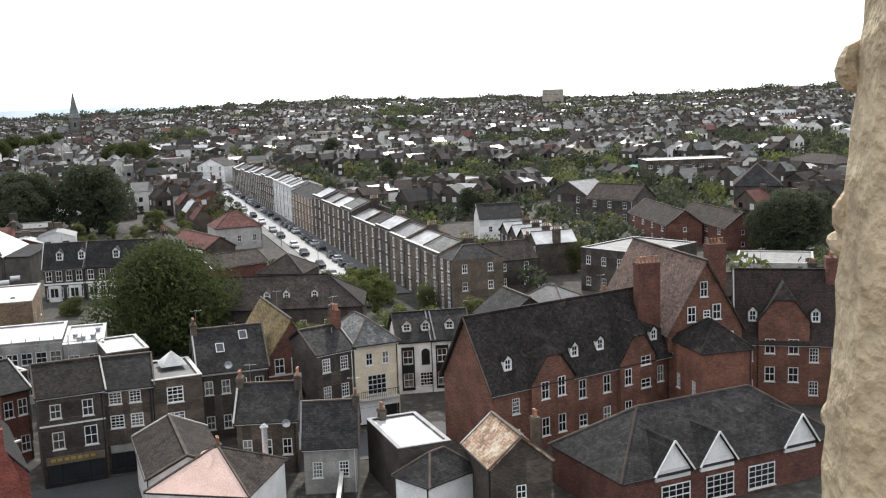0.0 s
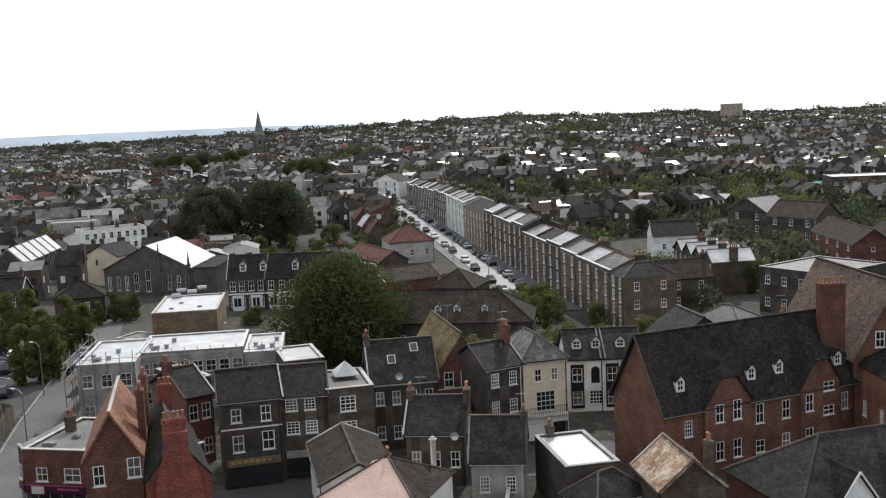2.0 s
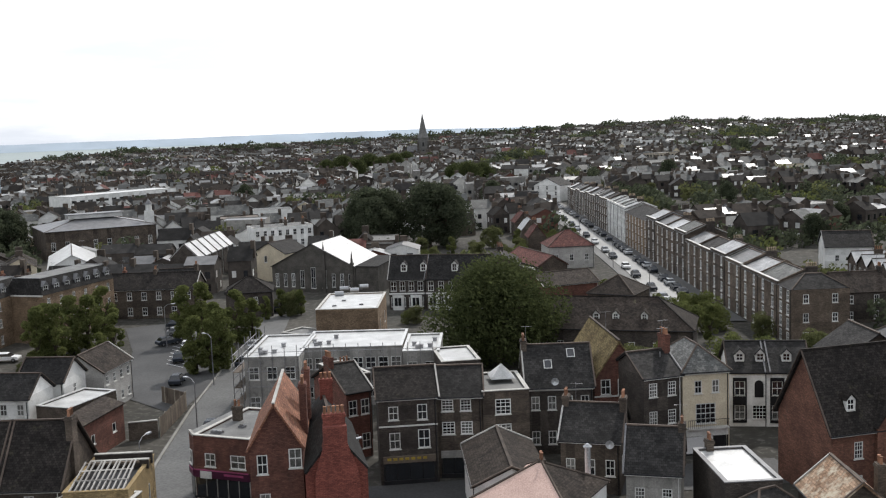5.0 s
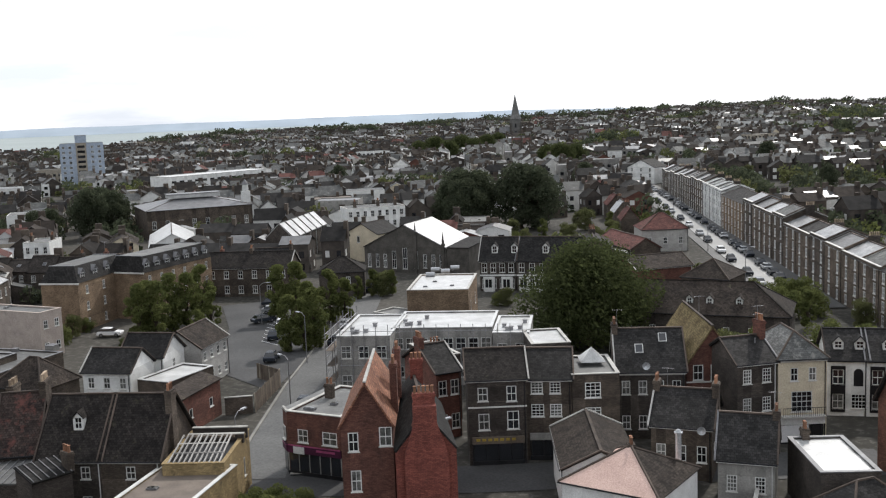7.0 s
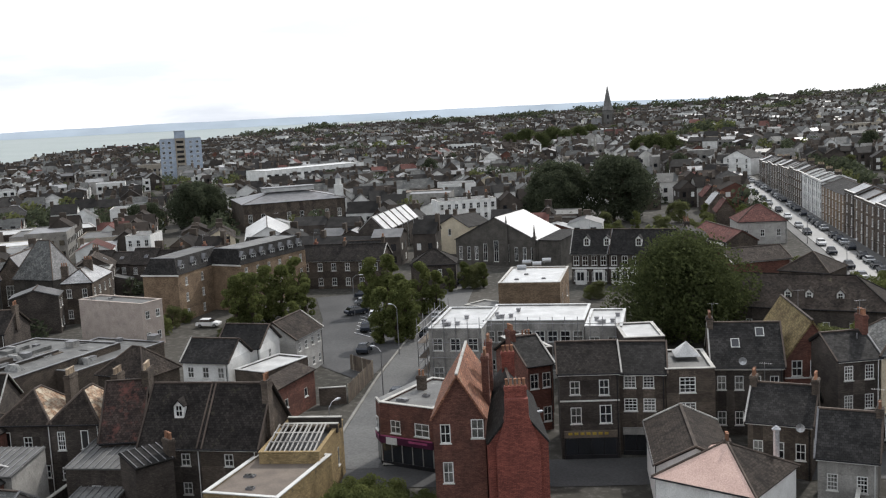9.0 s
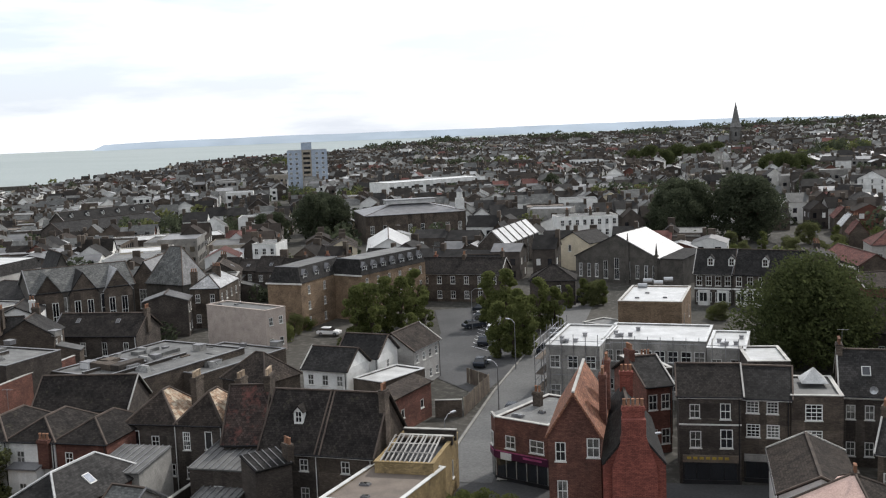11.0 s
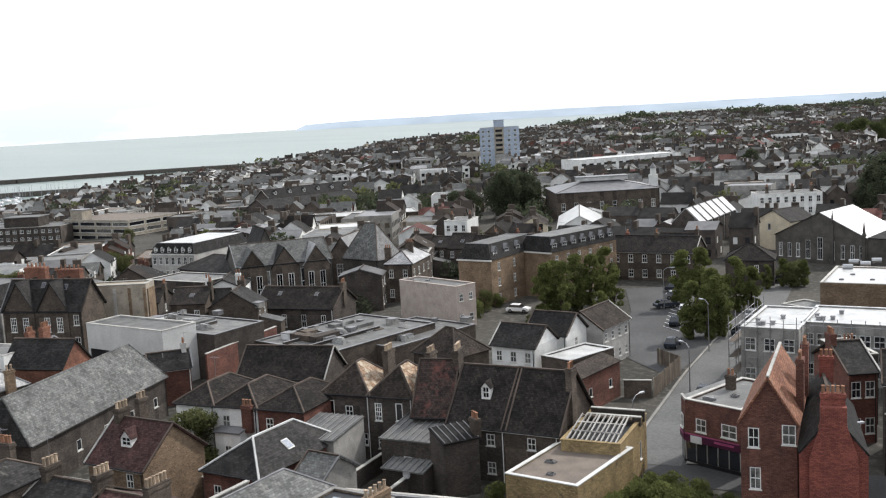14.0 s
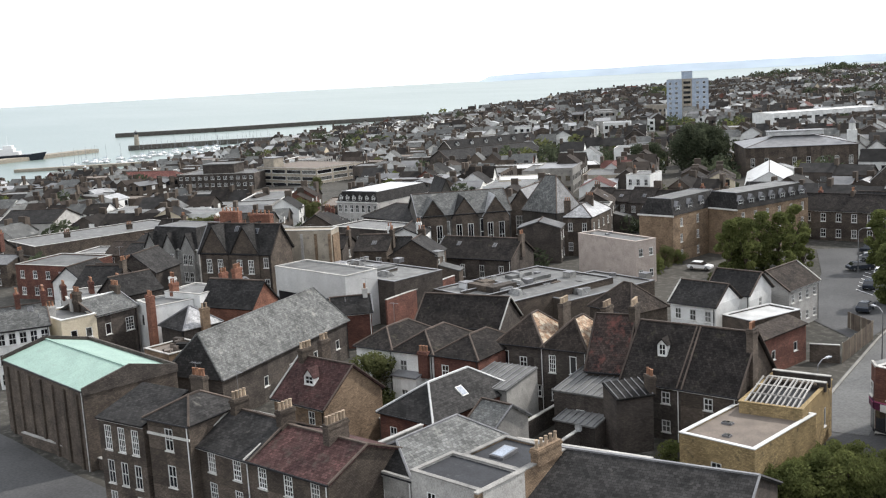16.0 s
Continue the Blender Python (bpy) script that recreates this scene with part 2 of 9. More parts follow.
surface("stucco_band", (0.62, 0.61, 0.58), (0.48, 0.47, 0.44), 0.7, vary=0.1, bump=0.05)
# Opaque dark panes: the unlit interior is put into the glass colour.
surface("glass", (0.018, 0.020, 0.024), (0.010, 0.011, 0.013), 0.06, vary=0.4, bump=0.0, scale=0.4, spec=0.8)
surface("curtain_glass", (0.16, 0.16, 0.15), (0.03, 0.03, 0.03), 0.08, vary=0.4, bump=0.0, scale=1.4, spec=0.8)
# Pale blue base paints the sky's reflection into the pane.
surface("sky_tone_pane", (0.30, 0.33, 0.38), (0.22, 0.25, 0.29), 0.1, vary=0.0, bump=0.0, scale=1.0, spec=0.8)
surface("asphalt", (0.070, 0.070, 0.070), (0.045, 0.045, 0.046), 0.75, scale=0.12, fine=4.0, vary=0.0, bump=0.1)
surface("asphalt_pale", (0.21, 0.21, 0.205), (0.15, 0.15, 0.145), 0.42, scale=0.15, fine=4.0, vary=0.0, bump=0.06, spec=0.5)
surface("asphalt_mid", (0.115, 0.115, 0.112), (0.08, 0.08, 0.079), 0.7, scale=0.15, fine=4.0, vary=0.0, bump=0.1)
surface("paving", (0.25, 0.24, 0.22), (0.17, 0.165, 0.15), 0.8, scale=0.3, vary=0.0)
surface("earth", (0.066, 0.061, 0.052), (0.034, 0.033, 0.028), 0.95, scale=0.05, fine=0.9, vary=0.0, stain=(0.11, 0.104, 0.095), stain_at=0.6)
surface("bark", (0.09, 0.07, 0.05), (0.05, 0.04, 0.03), 0.9, fine=20.0, vary=0.2)
surface("paint_black", (0.02, 0.02, 0.022), None, 0.45, vary=0.1, bump=0.0)
surface("paint_red", (0.30, 0.03, 0.03), None, 0.4, vary=0.1, bump=0.0)
surface("paint_purple", (0.075, 0.018, 0.045), None, 0.5, vary=0.0, bump=0.0)
surface("paint_pink", (0.42, 0.09, 0.20), None, 0.5, vary=0.0, bump=0.0)
surface("paint_yellow", (0.42, 0.30, 0.05), None, 0.5, vary=0.0, bump=0.0)
surface("paint_white", (0.75, 0.75, 0.75), (0.68, 0.68, 0.68), 0.3, vary=0.1, bump=0.0)
surface("car_silver", (0.42, 0.43, 0.44), (0.38, 0.39, 0.4), 0.25, metal=0.4, vary=0.1, bump=0.0)
surface("car_dark", (0.03, 0.035, 0.045), None, 0.25, vary=0.3, bump=0.0)
surface("rubber", (0.02, 0.02, 0.02), None, 0.8, vary=0.0, bump=0.0)
surface("steel", (0.32, 0.32, 0.33), (0.24, 0.24, 0.25), 0.4, metal=0.8, vary=0.1, bump=0.0)
surface("timber", (0.17, 0.14, 0.11), (0.10, 0.08, 0.065), 0.85, vary=0.2)
surface("timber_grey", (0.36, 0.35, 0.33), (0.22, 0.21, 0.20), 0.85, vary=0.25)
# Blue-grey base puts the haze of distance into the land's colour.
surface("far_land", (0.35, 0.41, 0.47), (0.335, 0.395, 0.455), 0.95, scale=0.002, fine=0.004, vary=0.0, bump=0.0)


def leaf_surface(name, base, second):
    """Leaves that let some light through."""
    m = surface(name, base, second, 0.8, scale=0.5, fine=3.0, vary=0.25, bump=0.0, spec=0.03)
    n, l = m.node_tree.nodes, m.node_tree.links
    b = n["Principled BSDF"]
    tr = n.new("ShaderNodeBsdfTranslucent")
    mx = n.new("ShaderNodeMixShader")
    mx.inputs["Fac"].default_value = 0.42
    l.new(b.inputs["Base Color"].links[0].from_socket, tr.inputs["Color"])
    l.new(b.outputs["BSDF"], mx.inputs[1])
    l.new(tr.outputs["BSDF"], mx.inputs[2])
    l.new(mx.outputs["Shader"], n["Material Output"].inputs["Surface"])


leaf_surface("leaf_dark", (0.086, 0.100, 0.062), (0.048, 0.057, 0.037))
leaf_surface("leaf_oak", (0.088, 0.104, 0.042), (0.043, 0.052, 0.023))
leaf_surface("leaf_green", (0.150, 0.165, 0.060), (0.085, 0.100, 0.038))
leaf_surface("leaf_lime", (0.140, 0.148, 0.066), (0.088, 0.096, 0.043))


def water_surface():
    m = bpy.data.materials.new("sea_water")
    m.use_nodes = True
    n, l = m.node_tree.nodes, m.node_tree.links
    b = n["Principled BSDF"]
    b.inputs["Roughness"].default_value = 0.3
    b.inputs["Specular IOR Level"].default_value = 0.12
    g = n.new("ShaderNodeNewGeometry")
    mp = n.new("ShaderNodeMapping")
    mp.inputs["Scale"].default_value = (0.0016, 0.005, 1)
    t = n.new("ShaderNodeTexNoise")
    t.inputs["Scale"].default_value, t.inputs["Detail"].default_value = 1.0, 5.0
    r = n.new("ShaderNodeValToRGB")
    r.color_ramp.elements[0].position, r.color_ramp.elements[1].position = 0.35, 0.65
    r.color_ramp.elements[0].color, r.color_ramp.elements[1].color = (0.140, 0.184, 0.170, 1), (0.178, 0.220, 0.205, 1)
    wv = n.new("ShaderNodeTexNoise")
    wv.inputs["Scale"].default_value, wv.inputs["Detail"].default_value = 0.35, 4.0
    bp = n.new("ShaderNodeBump")
    bp.inputs["Strength"].default_value, bp.inputs["Distance"].default_value = 0.5, 0.5
    l.new(g.outputs["Position"], mp.inputs["Vector"])
    l.new(mp.outputs["Vector"], t.inputs["Vector"])
    l.new(t.outputs["Fac"], r.inputs["Fac"])
    l.new(r.outputs["Color"], b.inputs["Base Color"])
    l.new(g.outputs["Position"], wv.inputs["Vector"])
    l.new(wv.outputs["Fac"], bp.inputs["Height"])
    l.new(bp.outputs["Normal"], b.inputs["Normal"])
    MATS["sea_water"] = m


water_surface()


# ---------- mesh helpers ----------
class Build:
    """Collects boxes, quads and prisms with their material, then makes one mesh."""

    def __init__(self):
        self.v, self.f, self.k, self.mats = [], [], [], []

    def mat(self, name):
        if name not in self.mats:
            self.mats.append(name)
        return self.mats.index(name)

    def poly(self, pts, mat):
        i = len(self.v)
        self.v.extend(tuple(p) for p in pts)
        self.f.append(tuple(range(i, i + len(pts))))
        self.k.append(self.mat(mat))

    def solid(self, bottom, top, mat):
        """A closed body between two loops of equal length (counter-clockwise from above)."""
        i, c, k = len(self.v), len(bottom), self.mat(mat)
        self.v.extend(tuple(p) for p in bottom)
        self.v.extend(tuple(p) for p in top)
        self.f.append(tuple(range(i + c - 1, i - 1, -1)))
        self.f.append(tuple(range(i + c, i + 2 * c)))
        for j in range(c):
            a = (j + 1) % c
            self.f.append((i + j, i + a, i + c + a, i + c + j))
        self.k.extend([k] * (c + 2))

    def box(self, x0, y0, z0, x1, y1, z1, mat):
        self.solid([(x0, y0, z0), (x1, y0, z0), (x1, y1, z0), (x0, y1, z0)], [(x0, y0, z1), (x1, y0, z1), (x1, y1, z1), (x0, y1, z1)], mat)

    def slab(self, pts, thick, mat):
        """A plate of that thickness whose upper face is pts (counter-clockwise seen from outside)."""
        p = [Vector(q) for q in pts]
        nrm = (p[1] - p[0]).cross(p[2] - p[0]).normalized()
        self.solid([q - nrm * thick for q in p], p, mat)

    def tube(self, a, b, r0, r1, sides, mat):
        a, b = Vector(a), Vector(b)
        ax = (b - a).normalized()
        u = ax.orthogonal().normalized()
        w = ax.cross(u)
        ring = [(math.cos(2 * math.pi * i / sides), math.sin(2 * math.pi * i / sides)) for i in range(sides)]
        self.solid([a + (u * c + w * s) * r0 for c, s in ring], [b + (u * c + w * s) * r1 for c, s in ring], mat)

    def mesh(self, name):
        me = bpy.data.meshes.new(name)
        me.from_pydata(self.v, [], self.f)
        for m in self.mats:
            me.materials.append(MATS[m])
        me.polygons.foreach_set("material_index", self.k)
        if len(self.f) < 20000:
            layer = me.uv_layers.new(name="UVMap")
            flat = []
            for f in self.f:
                p0, p1, p2 = Vector(self.v[f[0]]), Vector(self.v[f[1]]), Vector(self.v[f[2]])
                nrm = (p1 - p0).cross(p2 - p0)
                nrm = nrm.normalized() if nrm.length > 1e-9 else Vector((0, 0, 1))
                eu = Vector((-nrm.y, nrm.x, 0))
                eu = eu.normalized() if eu.length > 1e-3 else Vector((1, 0, 0))
                ev = nrm.cross(eu)
                for i in f:
                    q = Vector(self.v[i])
                    flat += (q.dot(eu), q.dot(ev))
            layer.data.foreach_set("uv", flat)
        me.update()
        return me


def part(name, b, parent, label="", m=None):
    ob = new(name, b.mesh(name) if isinstance(b, Build) else b)
    ob.parent = parent
    if m is not None:
        ob.matrix_basis = m
    if label:
        tagged(ob, label)
    return ob


def ground_z(x, y):
    """Height of the land: level round the church, hills to the west, a fall towards the harbour."""
    r, a = math.hypot(x, y), math.degrees(math.atan2(-x, y))
    amp = float(np.interp(a, [-30, -17, -14, -9, -3.5, 1, 5.6, 10, 14.6, 19, 27, 36, 42, 46, 51, 57, 62, 70, 80], [17, 17, 13, 12, 16, 17, 21, 19, 15, 12.5, 8, 8, 5, 6, 2, -5, -6, -11, -12]))
    coast = float(np.interp(a, [20, 27, 33, 38, 42, 50, 57, 62, 66, 72, 80], [2600, 1700, 1450, 1250, 1100, 950, 850, 760, 690, 600, 560]))
    s = min(max((r - 190) / (1150.0 if amp > 0 else 430.0), 0), 1)
    z = amp * s * s * (3 - 2 * s)
    if a > 90 or a < -60:
        z = 0.0
    if r > 1560:
        z -= (z + 32) * min((r - 1560) / 500.0, 1)
    if 17 < a < 95 and r > coast:
        z = z + (-24 - z) * min((r - coast) / 25.0, 1)
    return z


DIMS = {}      # their sizes
HOUSE = {}     # buildings by name
FOOT = []      # footprints that are taken: (x, y, radius)
WINDOW_MESH = {}


def lattice(b, us, zs, y0, y1, mat):
    """One joined frame of uprights and cross bars: every odd cell between the given lines is open."""
    at = {}

    def vert(i, j, k):
        if (i, j, k) not in at:
            at[i, j, k] = len(b.v)
            b.v.append((us[i], y1 if k else y0, zs[j]))
        return at[i, j, k]
    m = b.mat(mat)
    nu, nz = len(us) - 1, len(zs) - 1

    def full(i, j):
        return 0 <= i < nu and 0 <= j < nz and not (i % 2 and j % 2)
    for i in range(nu):
        for j in range(nz):
            if not full(i, j):
                continue
            faces = [((i, j, 0), (i + 1, j, 0), (i + 1, j + 1, 0), (i, j + 1, 0)), ((i, j, 1), (i, j + 1, 1), (i + 1, j + 1, 1), (i + 1, j, 1))]
            if not full(i - 1, j):
                faces.append(((i, j, 0), (i, j + 1, 0), (i, j + 1, 1), (i, j, 1)))
            if not full(i + 1, j):
                faces.append(((i + 1, j, 0), (i + 1, j, 1), (i + 1, j + 1, 1), (i + 1, j + 1, 0)))
            if not full(i, j - 1):
                faces.append(((i, j, 0), (i, j, 1), (i + 1, j, 1), (i + 1, j, 0)))
            if not full(i, j + 1):
                faces.append(((i, j + 1, 0), (i + 1, j + 1, 0), (i + 1, j + 1, 1), (i, j + 1, 1)))
            for f in faces:
                b.f.append(tuple(vert(*q) for q in f))
                b.k.append(m)


def rim(b, x0, y0, x1, y1, q, z0, z1, mat):
    """A closed rim of width q round a rectangle."""
    i = len(b.v)
    m = b.mat(mat)
    for z in (z0, z1):
        b.v.extend([(x0, y0, z), (x1, y0, z), (x1, y1, z), (x0, y1, z), (x0 + q, y0 + q, z), (x1 - q, y0 + q, z), (x1 - q, y1 - q, z), (x0 + q, y1 - q, z)])
    for k in range(4):
        n = (k + 1) % 4
        for f in ((k, n, n + 8, k + 8), (n + 4, k + 4, k + 12, n + 12), (k + 8, n + 8, n + 12, k + 12), (n, k, k + 4, n + 4)):
            b.f.append(tuple(i + j for j in f))
            b.k.append(m)


def window_mesh(w, h, bars, frame_mat="frame_white", pane_mat="glass"):
    """Frame with glazing bars and sill, and the pane behind them; origin at the lower left of the opening, facing -y."""
    key = (round(w, 2), round(h, 2), bars, frame_mat, pane_mat)
    if key in WINDOW_MESH:
        return WINDOW_MESH[key]
    b = Build()
    t = 0.17 if bars == "broad" else 0.09
    cols = {"broad": 1, "sash": 1, "two": 1, "six": 2, "plain": 0, "grid": 3}[bars]
    ups = [t + (w - 2 * t) * (k + 1) / (cols + 1) for k in range(cols)]
    cross = {"plain": (), "broad": (0.5,), "sash": (0.5,), "two": (0.5,), "six": (0.25, 0.5, 0.75), "grid": (0.25, 0.5, 0.75)}[bars]
    us, zs = [0, t], [0, t]
    for x in ups:
        us += [x - 0.025, x + 0.025]
    for k in cross:
        q = 0.04 if k == 0.5 else 0.022
        zs += [h * k - q, h * k + q]
    us, zs = us + [w - t, w], zs + [h - t, h]
    lattice(b, us, zs, 0.012, 0.085, frame_mat)
    b.box(-0.08, -0.10, -0.09, w + 0.08, 0.012, 0.0, "stucco_band")
    g = Build()
    g.box(t * 0.5, 0.055, t * 0.5, w - t * 0.5, 0.07, h - t * 0.5, pane_mat)
    WINDOW_MESH[key] = (b.mesh("window"), g.mesh("pane"))
    return WINDOW_MESH[key]


def add_window(parent, m, w, h, bars="sash", pane="glass"):
    fm, pm = window_mesh(w, h, bars, "frame_white", pane)
    win = part("window", fm, parent, m=m)
    part("pane", pm, win)
    return win


def holes_of(spec, length, height):
    """spec: (columns, rows, width, height, bars[, inset from the ends, first sill]) -> openings (u, z, w, h, bars)."""
    if not spec:
        return []
    if spec[0] == "at":
        return [q for q in spec[1] if q[0] + q[2] < length and q[1] + q[3] < height]
    cols, rows, w, h, bars = spec[:5]
    inset = spec[5] if len(spec) > 5 else length / cols * 0.5 - w * 0.5
    sill = spec[6] if len(spec) > 6 else None
    storey = height / rows if sill is None else (height - sill) / rows
    out = []
    for r in range(rows):
        z = (storey - h) * 0.5 + r * storey + (sill or 0)
        for c in range(cols):
            u = inset if cols == 1 else inset + (length - 2 * inset - w) * c / (cols - 1)
            if u > 0.05 and u + w < length - 0.05 and z > 0.05 and z + h < height - 0.05:
                out.append((u, z, w, h, bars))
    return out


def wall_face(b, place, length, height, holes, mat, deep=0.14):
    """A wall face with recessed openings; place(u, out, z) gives the local point."""
    us = sorted({0.0, length, *[h[0] for h in holes], *[h[0] + h[2] for h in holes]})
    zs = sorted({0.0, height, *[h[1] for h in holes], *[h[1] + h[3] for h in holes]})
    for i in range(len(us) - 1):
        for j in range(len(zs) - 1):
            cu, cz = (us[i] + us[i + 1]) / 2, (zs[j] + zs[j + 1]) / 2
            if any(h[0] < cu < h[0] + h[2] and h[1] < cz < h[1] + h[3] for h in holes):
                continue
            b.poly([place(us[i], 0, zs[j]), place(us[i + 1], 0, zs[j]), place(us[i + 1], 0, zs[j + 1]), place(us[i], 0, zs[j + 1])], mat)
    for u, z, w, h, _ in holes:
        b.poly([place(u, 0, z), place(u + w, 0, z), place(u + w, -deep, z), place(u, -deep, z)], mat)
        b.poly([place(u, 0, z + h), place(u, -deep, z + h), place(u + w, -deep, z + h), place(u + w, 0, z + h)], mat)
        b.poly([place(u, 0, z), place(u, -deep, z), place(u, -deep, z + h), place(u, 0, z + h)], mat)
        b.poly([place(u + w, 0, z), place(u + w, 0, z + h), place(u + w, -deep, z + h), place(u + w, -deep, z)], mat)
        # Black backing stands for the unlit room behind the window.
        b.poly([place(u, -deep, z), place(u + w, -deep, z), place(u + w, -deep, z + h), place(u, -deep, z + h)], "paint_black")


def chimney(parent, x, y, z0, z1, w=0.9, d=0.6, pots=3, mat="brick_brown", pot="pot_clay", along="x"):
    b = Build()
    if along == "y":
        w, d = d, w
    b.box(x - w / 2, y - d / 2, z0, x + w / 2, y + d / 2, z1 - 0.35, mat)
    b.box(x - w / 2 - 0.07, y - d / 2 - 0.07, z1 - 0.35, x + w / 2 + 0.07, y + d / 2 + 0.07, z1 - 0.15, mat)
    b.box(x - w / 2 - 0.02, y - d / 2 - 0.02, z1 - 0.15, x + w / 2 + 0.02, y + d / 2 + 0.02, z1, mat)
    st = part("chimney", b, parent)
    for i in range(pots):
        k = (i + 0.5) / pots - 0.5
        px, py = (x + k * w, y) if along == "x" else (x, y + k * d)
        p = Build()
        p.tube((px, py, z1), (px, py, z1 + 0.55), 0.14, 0.11, 8, pot)
        p.tube((px, py, z1 + 0.55), (px, py, z1 + 0.63), 0.15, 0.15, 8, pot)
        part("chimney_pot", p, st)
    return st


def dormer(parent, x, y, z, w, h, deep, roof_mat, cheek="frame_white", bars="two", yaw=0.0):
    """A gabled roof dormer whose front foot is at x, y, z, running back along local +y."""
    m = pose(x, y, z, 0, 0, yaw)
    b = Build()
    t = 0.13
    b.box(-w / 2, 0, 0, -w / 2 + t, deep, h, cheek)
    b.box(w / 2 - t, 0, 0, w / 2, deep, h, cheek)
    b.box(-w / 2 + t, 0, 0, w / 2 - t, 0.12, 0.14, cheek)
    b.solid([(-w / 2, 0, h), (w / 2, 0, h), (w / 2, 0.12, h), (-w / 2, 0.12, h)], [(0, 0, h + w * 0.55), (0.001, 0, h + w * 0.55), (0.001, 0.12, h + w * 0.55), (0, 0.12, h + w * 0.55)], cheek)
    d = part("dormer", b, parent, m=m)
    r = Build()
    o = 0.14
    r.slab([(-w / 2 - o, -o, h - o * 0.9), (0, -o, h + w * 0.57), (0, deep * 1.9, h + w * 0.57), (-w / 2 - o, deep, h - o * 0.9)], 0.09, roof_mat)
    r.slab([(w / 2 + o, -o, h - o * 0.9), (w / 2 + o, deep, h - o * 0.9), (0, deep * 1.9, h + w * 0.57), (0, -o, h + w * 0.57)], 0.09, roof_mat)
    part("dormer_roof", r, d)
    fm, pm = window_mesh(w - 2 * t, h - 0.14, bars)
    part("dormer_window", fm, d, m=pose(-w / 2 + t, 0.0, 0.14))
    part("pane", pm, d, m=pose(-w / 2 + t, 0.0, 0.14))
    return d


def house(name, x, y, rot, w, d, h, roof="gx", rise=3.0, wall="brick_brown", tile="slate", label="", z0=None, front=None, right=None, left=None, back=None,
          chim=(), over=0.25, category="house", group="", pots=3, pot="pot_clay", stack="brick_brown", dormers=(), skylights=(), ridge="ridge_clay", bands=(), deck="felt_grey",
          cover=True, tile2="", para=0.2, gutter=True, steep=1.0, ends=""):
    """A building whose front left corner is at x, y; local x runs along the front, y into depth."""
    if z0 is None:
        z0 = ground_z(x, y) - 0.05
    h = h - z0 if z0 else h
    root = new(name)
    HOUSE.setdefault(name, []).append(root)
    root.matrix_basis = pose(x, y, z0, 0, 0, rot)
    tagged(root, label, category, group)
    c, s = math.cos(radians(rot)), math.sin(radians(rot))
    if cover:
        nu, nv = max(1, round(w / 6)), max(1, round(d / 6))
        for i in range(nu):
            for j in range(nv):
                lu, lv = w * (i + 0.5) / nu, d * (j + 0.5) / nv
                FOOT.append((x + c * lu - s * lv, y + s * lu + c * lv, 0.62 * math.hypot(w / nu, d / nv)))
    para = para if roof == "flat" else 0.0
    tile2 = tile2 or tile
    b = Build()
    sides = {
        "front": (lambda u, o, z: (u, -o, z), w, front), "right": (lambda u, o, z: (w + o, u, z), d, right),
        "back": (lambda u, o, z: (w - u, d + o, z), w, back), "left": (lambda u, o, z: (-o, d - u, z), d, left)}
    wins = []
    for key, (place, length, spec) in sides.items():
        hs = holes_of(spec, length, h)
        wall_face(b, place, length, h, hs, wall)
        turn = {"front": 0, "right": 90, "back": 180, "left": 270}[key]
        for u, z, ww, wh, bars in hs:
            wins.append((place(u, 0, z), turn, ww, wh, bars))
    zt = h + rise
    if roof == "gx":
        for xx, sgn in ((0.0, -1), (w, 1)):
            tri = [(xx, 0, h), (xx, d, h), (xx, d / 2, zt)]
            b.poly(tri if sgn > 0 else tri[::-1], wall)
    elif roof == "gy":
        for yy, sgn in ((0.0, -1), (d, 1)):
            tri = [(0, yy, h), (w, yy, h), (w / 2, yy, zt)]
            b.poly(tri if sgn < 0 else tri[::-1], wall)
    elif roof == "lean":
        b.poly([(0, 0, h), (0, d, zt), (0, d, h)], wall)
        b.poly([(w, 0, h), (w, d, h), (w, d, zt)], wall)
        b.poly([(0, d, h), (0, d, zt), (w, d, zt), (w, d, h)], wall)
    elif roof == "flat":
        pb = Build()
        rim(pb, 0, 0, w, d, 0.28, h + 0.002, h + para, wall)
        part("parapet", pb, root)
    part("wall", b, root)
    for (px, py, pz), turn, ww, wh, bars in wins:
        add_window(root, pose(px, py, pz, 0, 0, turn), ww, wh, bars, "glass" if (int(px * 7 + pz * 3) % 3) else "curtain_glass")
    r = Build()
    o, th = over, 0.16
    rb = Build()
    if roof == "gx":
        k = rise / (d / 2)
        r.slab([(-o, -o, h - o * k), (w + o, -o, h - o * k), (w + o, d / 2, zt), (-o, d / 2, zt)], th, tile)
        r.slab([(w + o, d + o, h - o * k), (-o, d + o, h - o * k), (-o, d / 2, zt), (w + o, d / 2, zt)], th, tile)
        rb.box(-o, d / 2 - 0.13, zt - 0.03, w + o, d / 2 + 0.13, zt + 0.1, ridge)
    elif roof == "gy":
        k = rise / (w / 2)
        r.slab([(-o, d + o, h - o * k), (-o, -o, h - o * k), (w / 2, -o, zt), (w / 2, d + o, zt)], th, tile)
        r.slab([(w + o, -o, h - o * k), (w + o, d + o, h - o * k), (w / 2, d + o, zt), (w / 2, -o, zt)], th, tile2)
        rb.box(w / 2 - 0.13, -o, zt - 0.03, w / 2 + 0.13, d + o, zt + 0.1, ridge)
    elif roof == "hip":
        if w >= d:
            e = min(d / 2, w / 2 - 0.05) * steep
            p0, p1 = (e, d / 2, zt), (w - e, d / 2, zt)
        else:
            e = min(w / 2, d / 2 - 0.05) * steep
            p0, p1 = (w / 2, e, zt), (w / 2, d - e, zt)
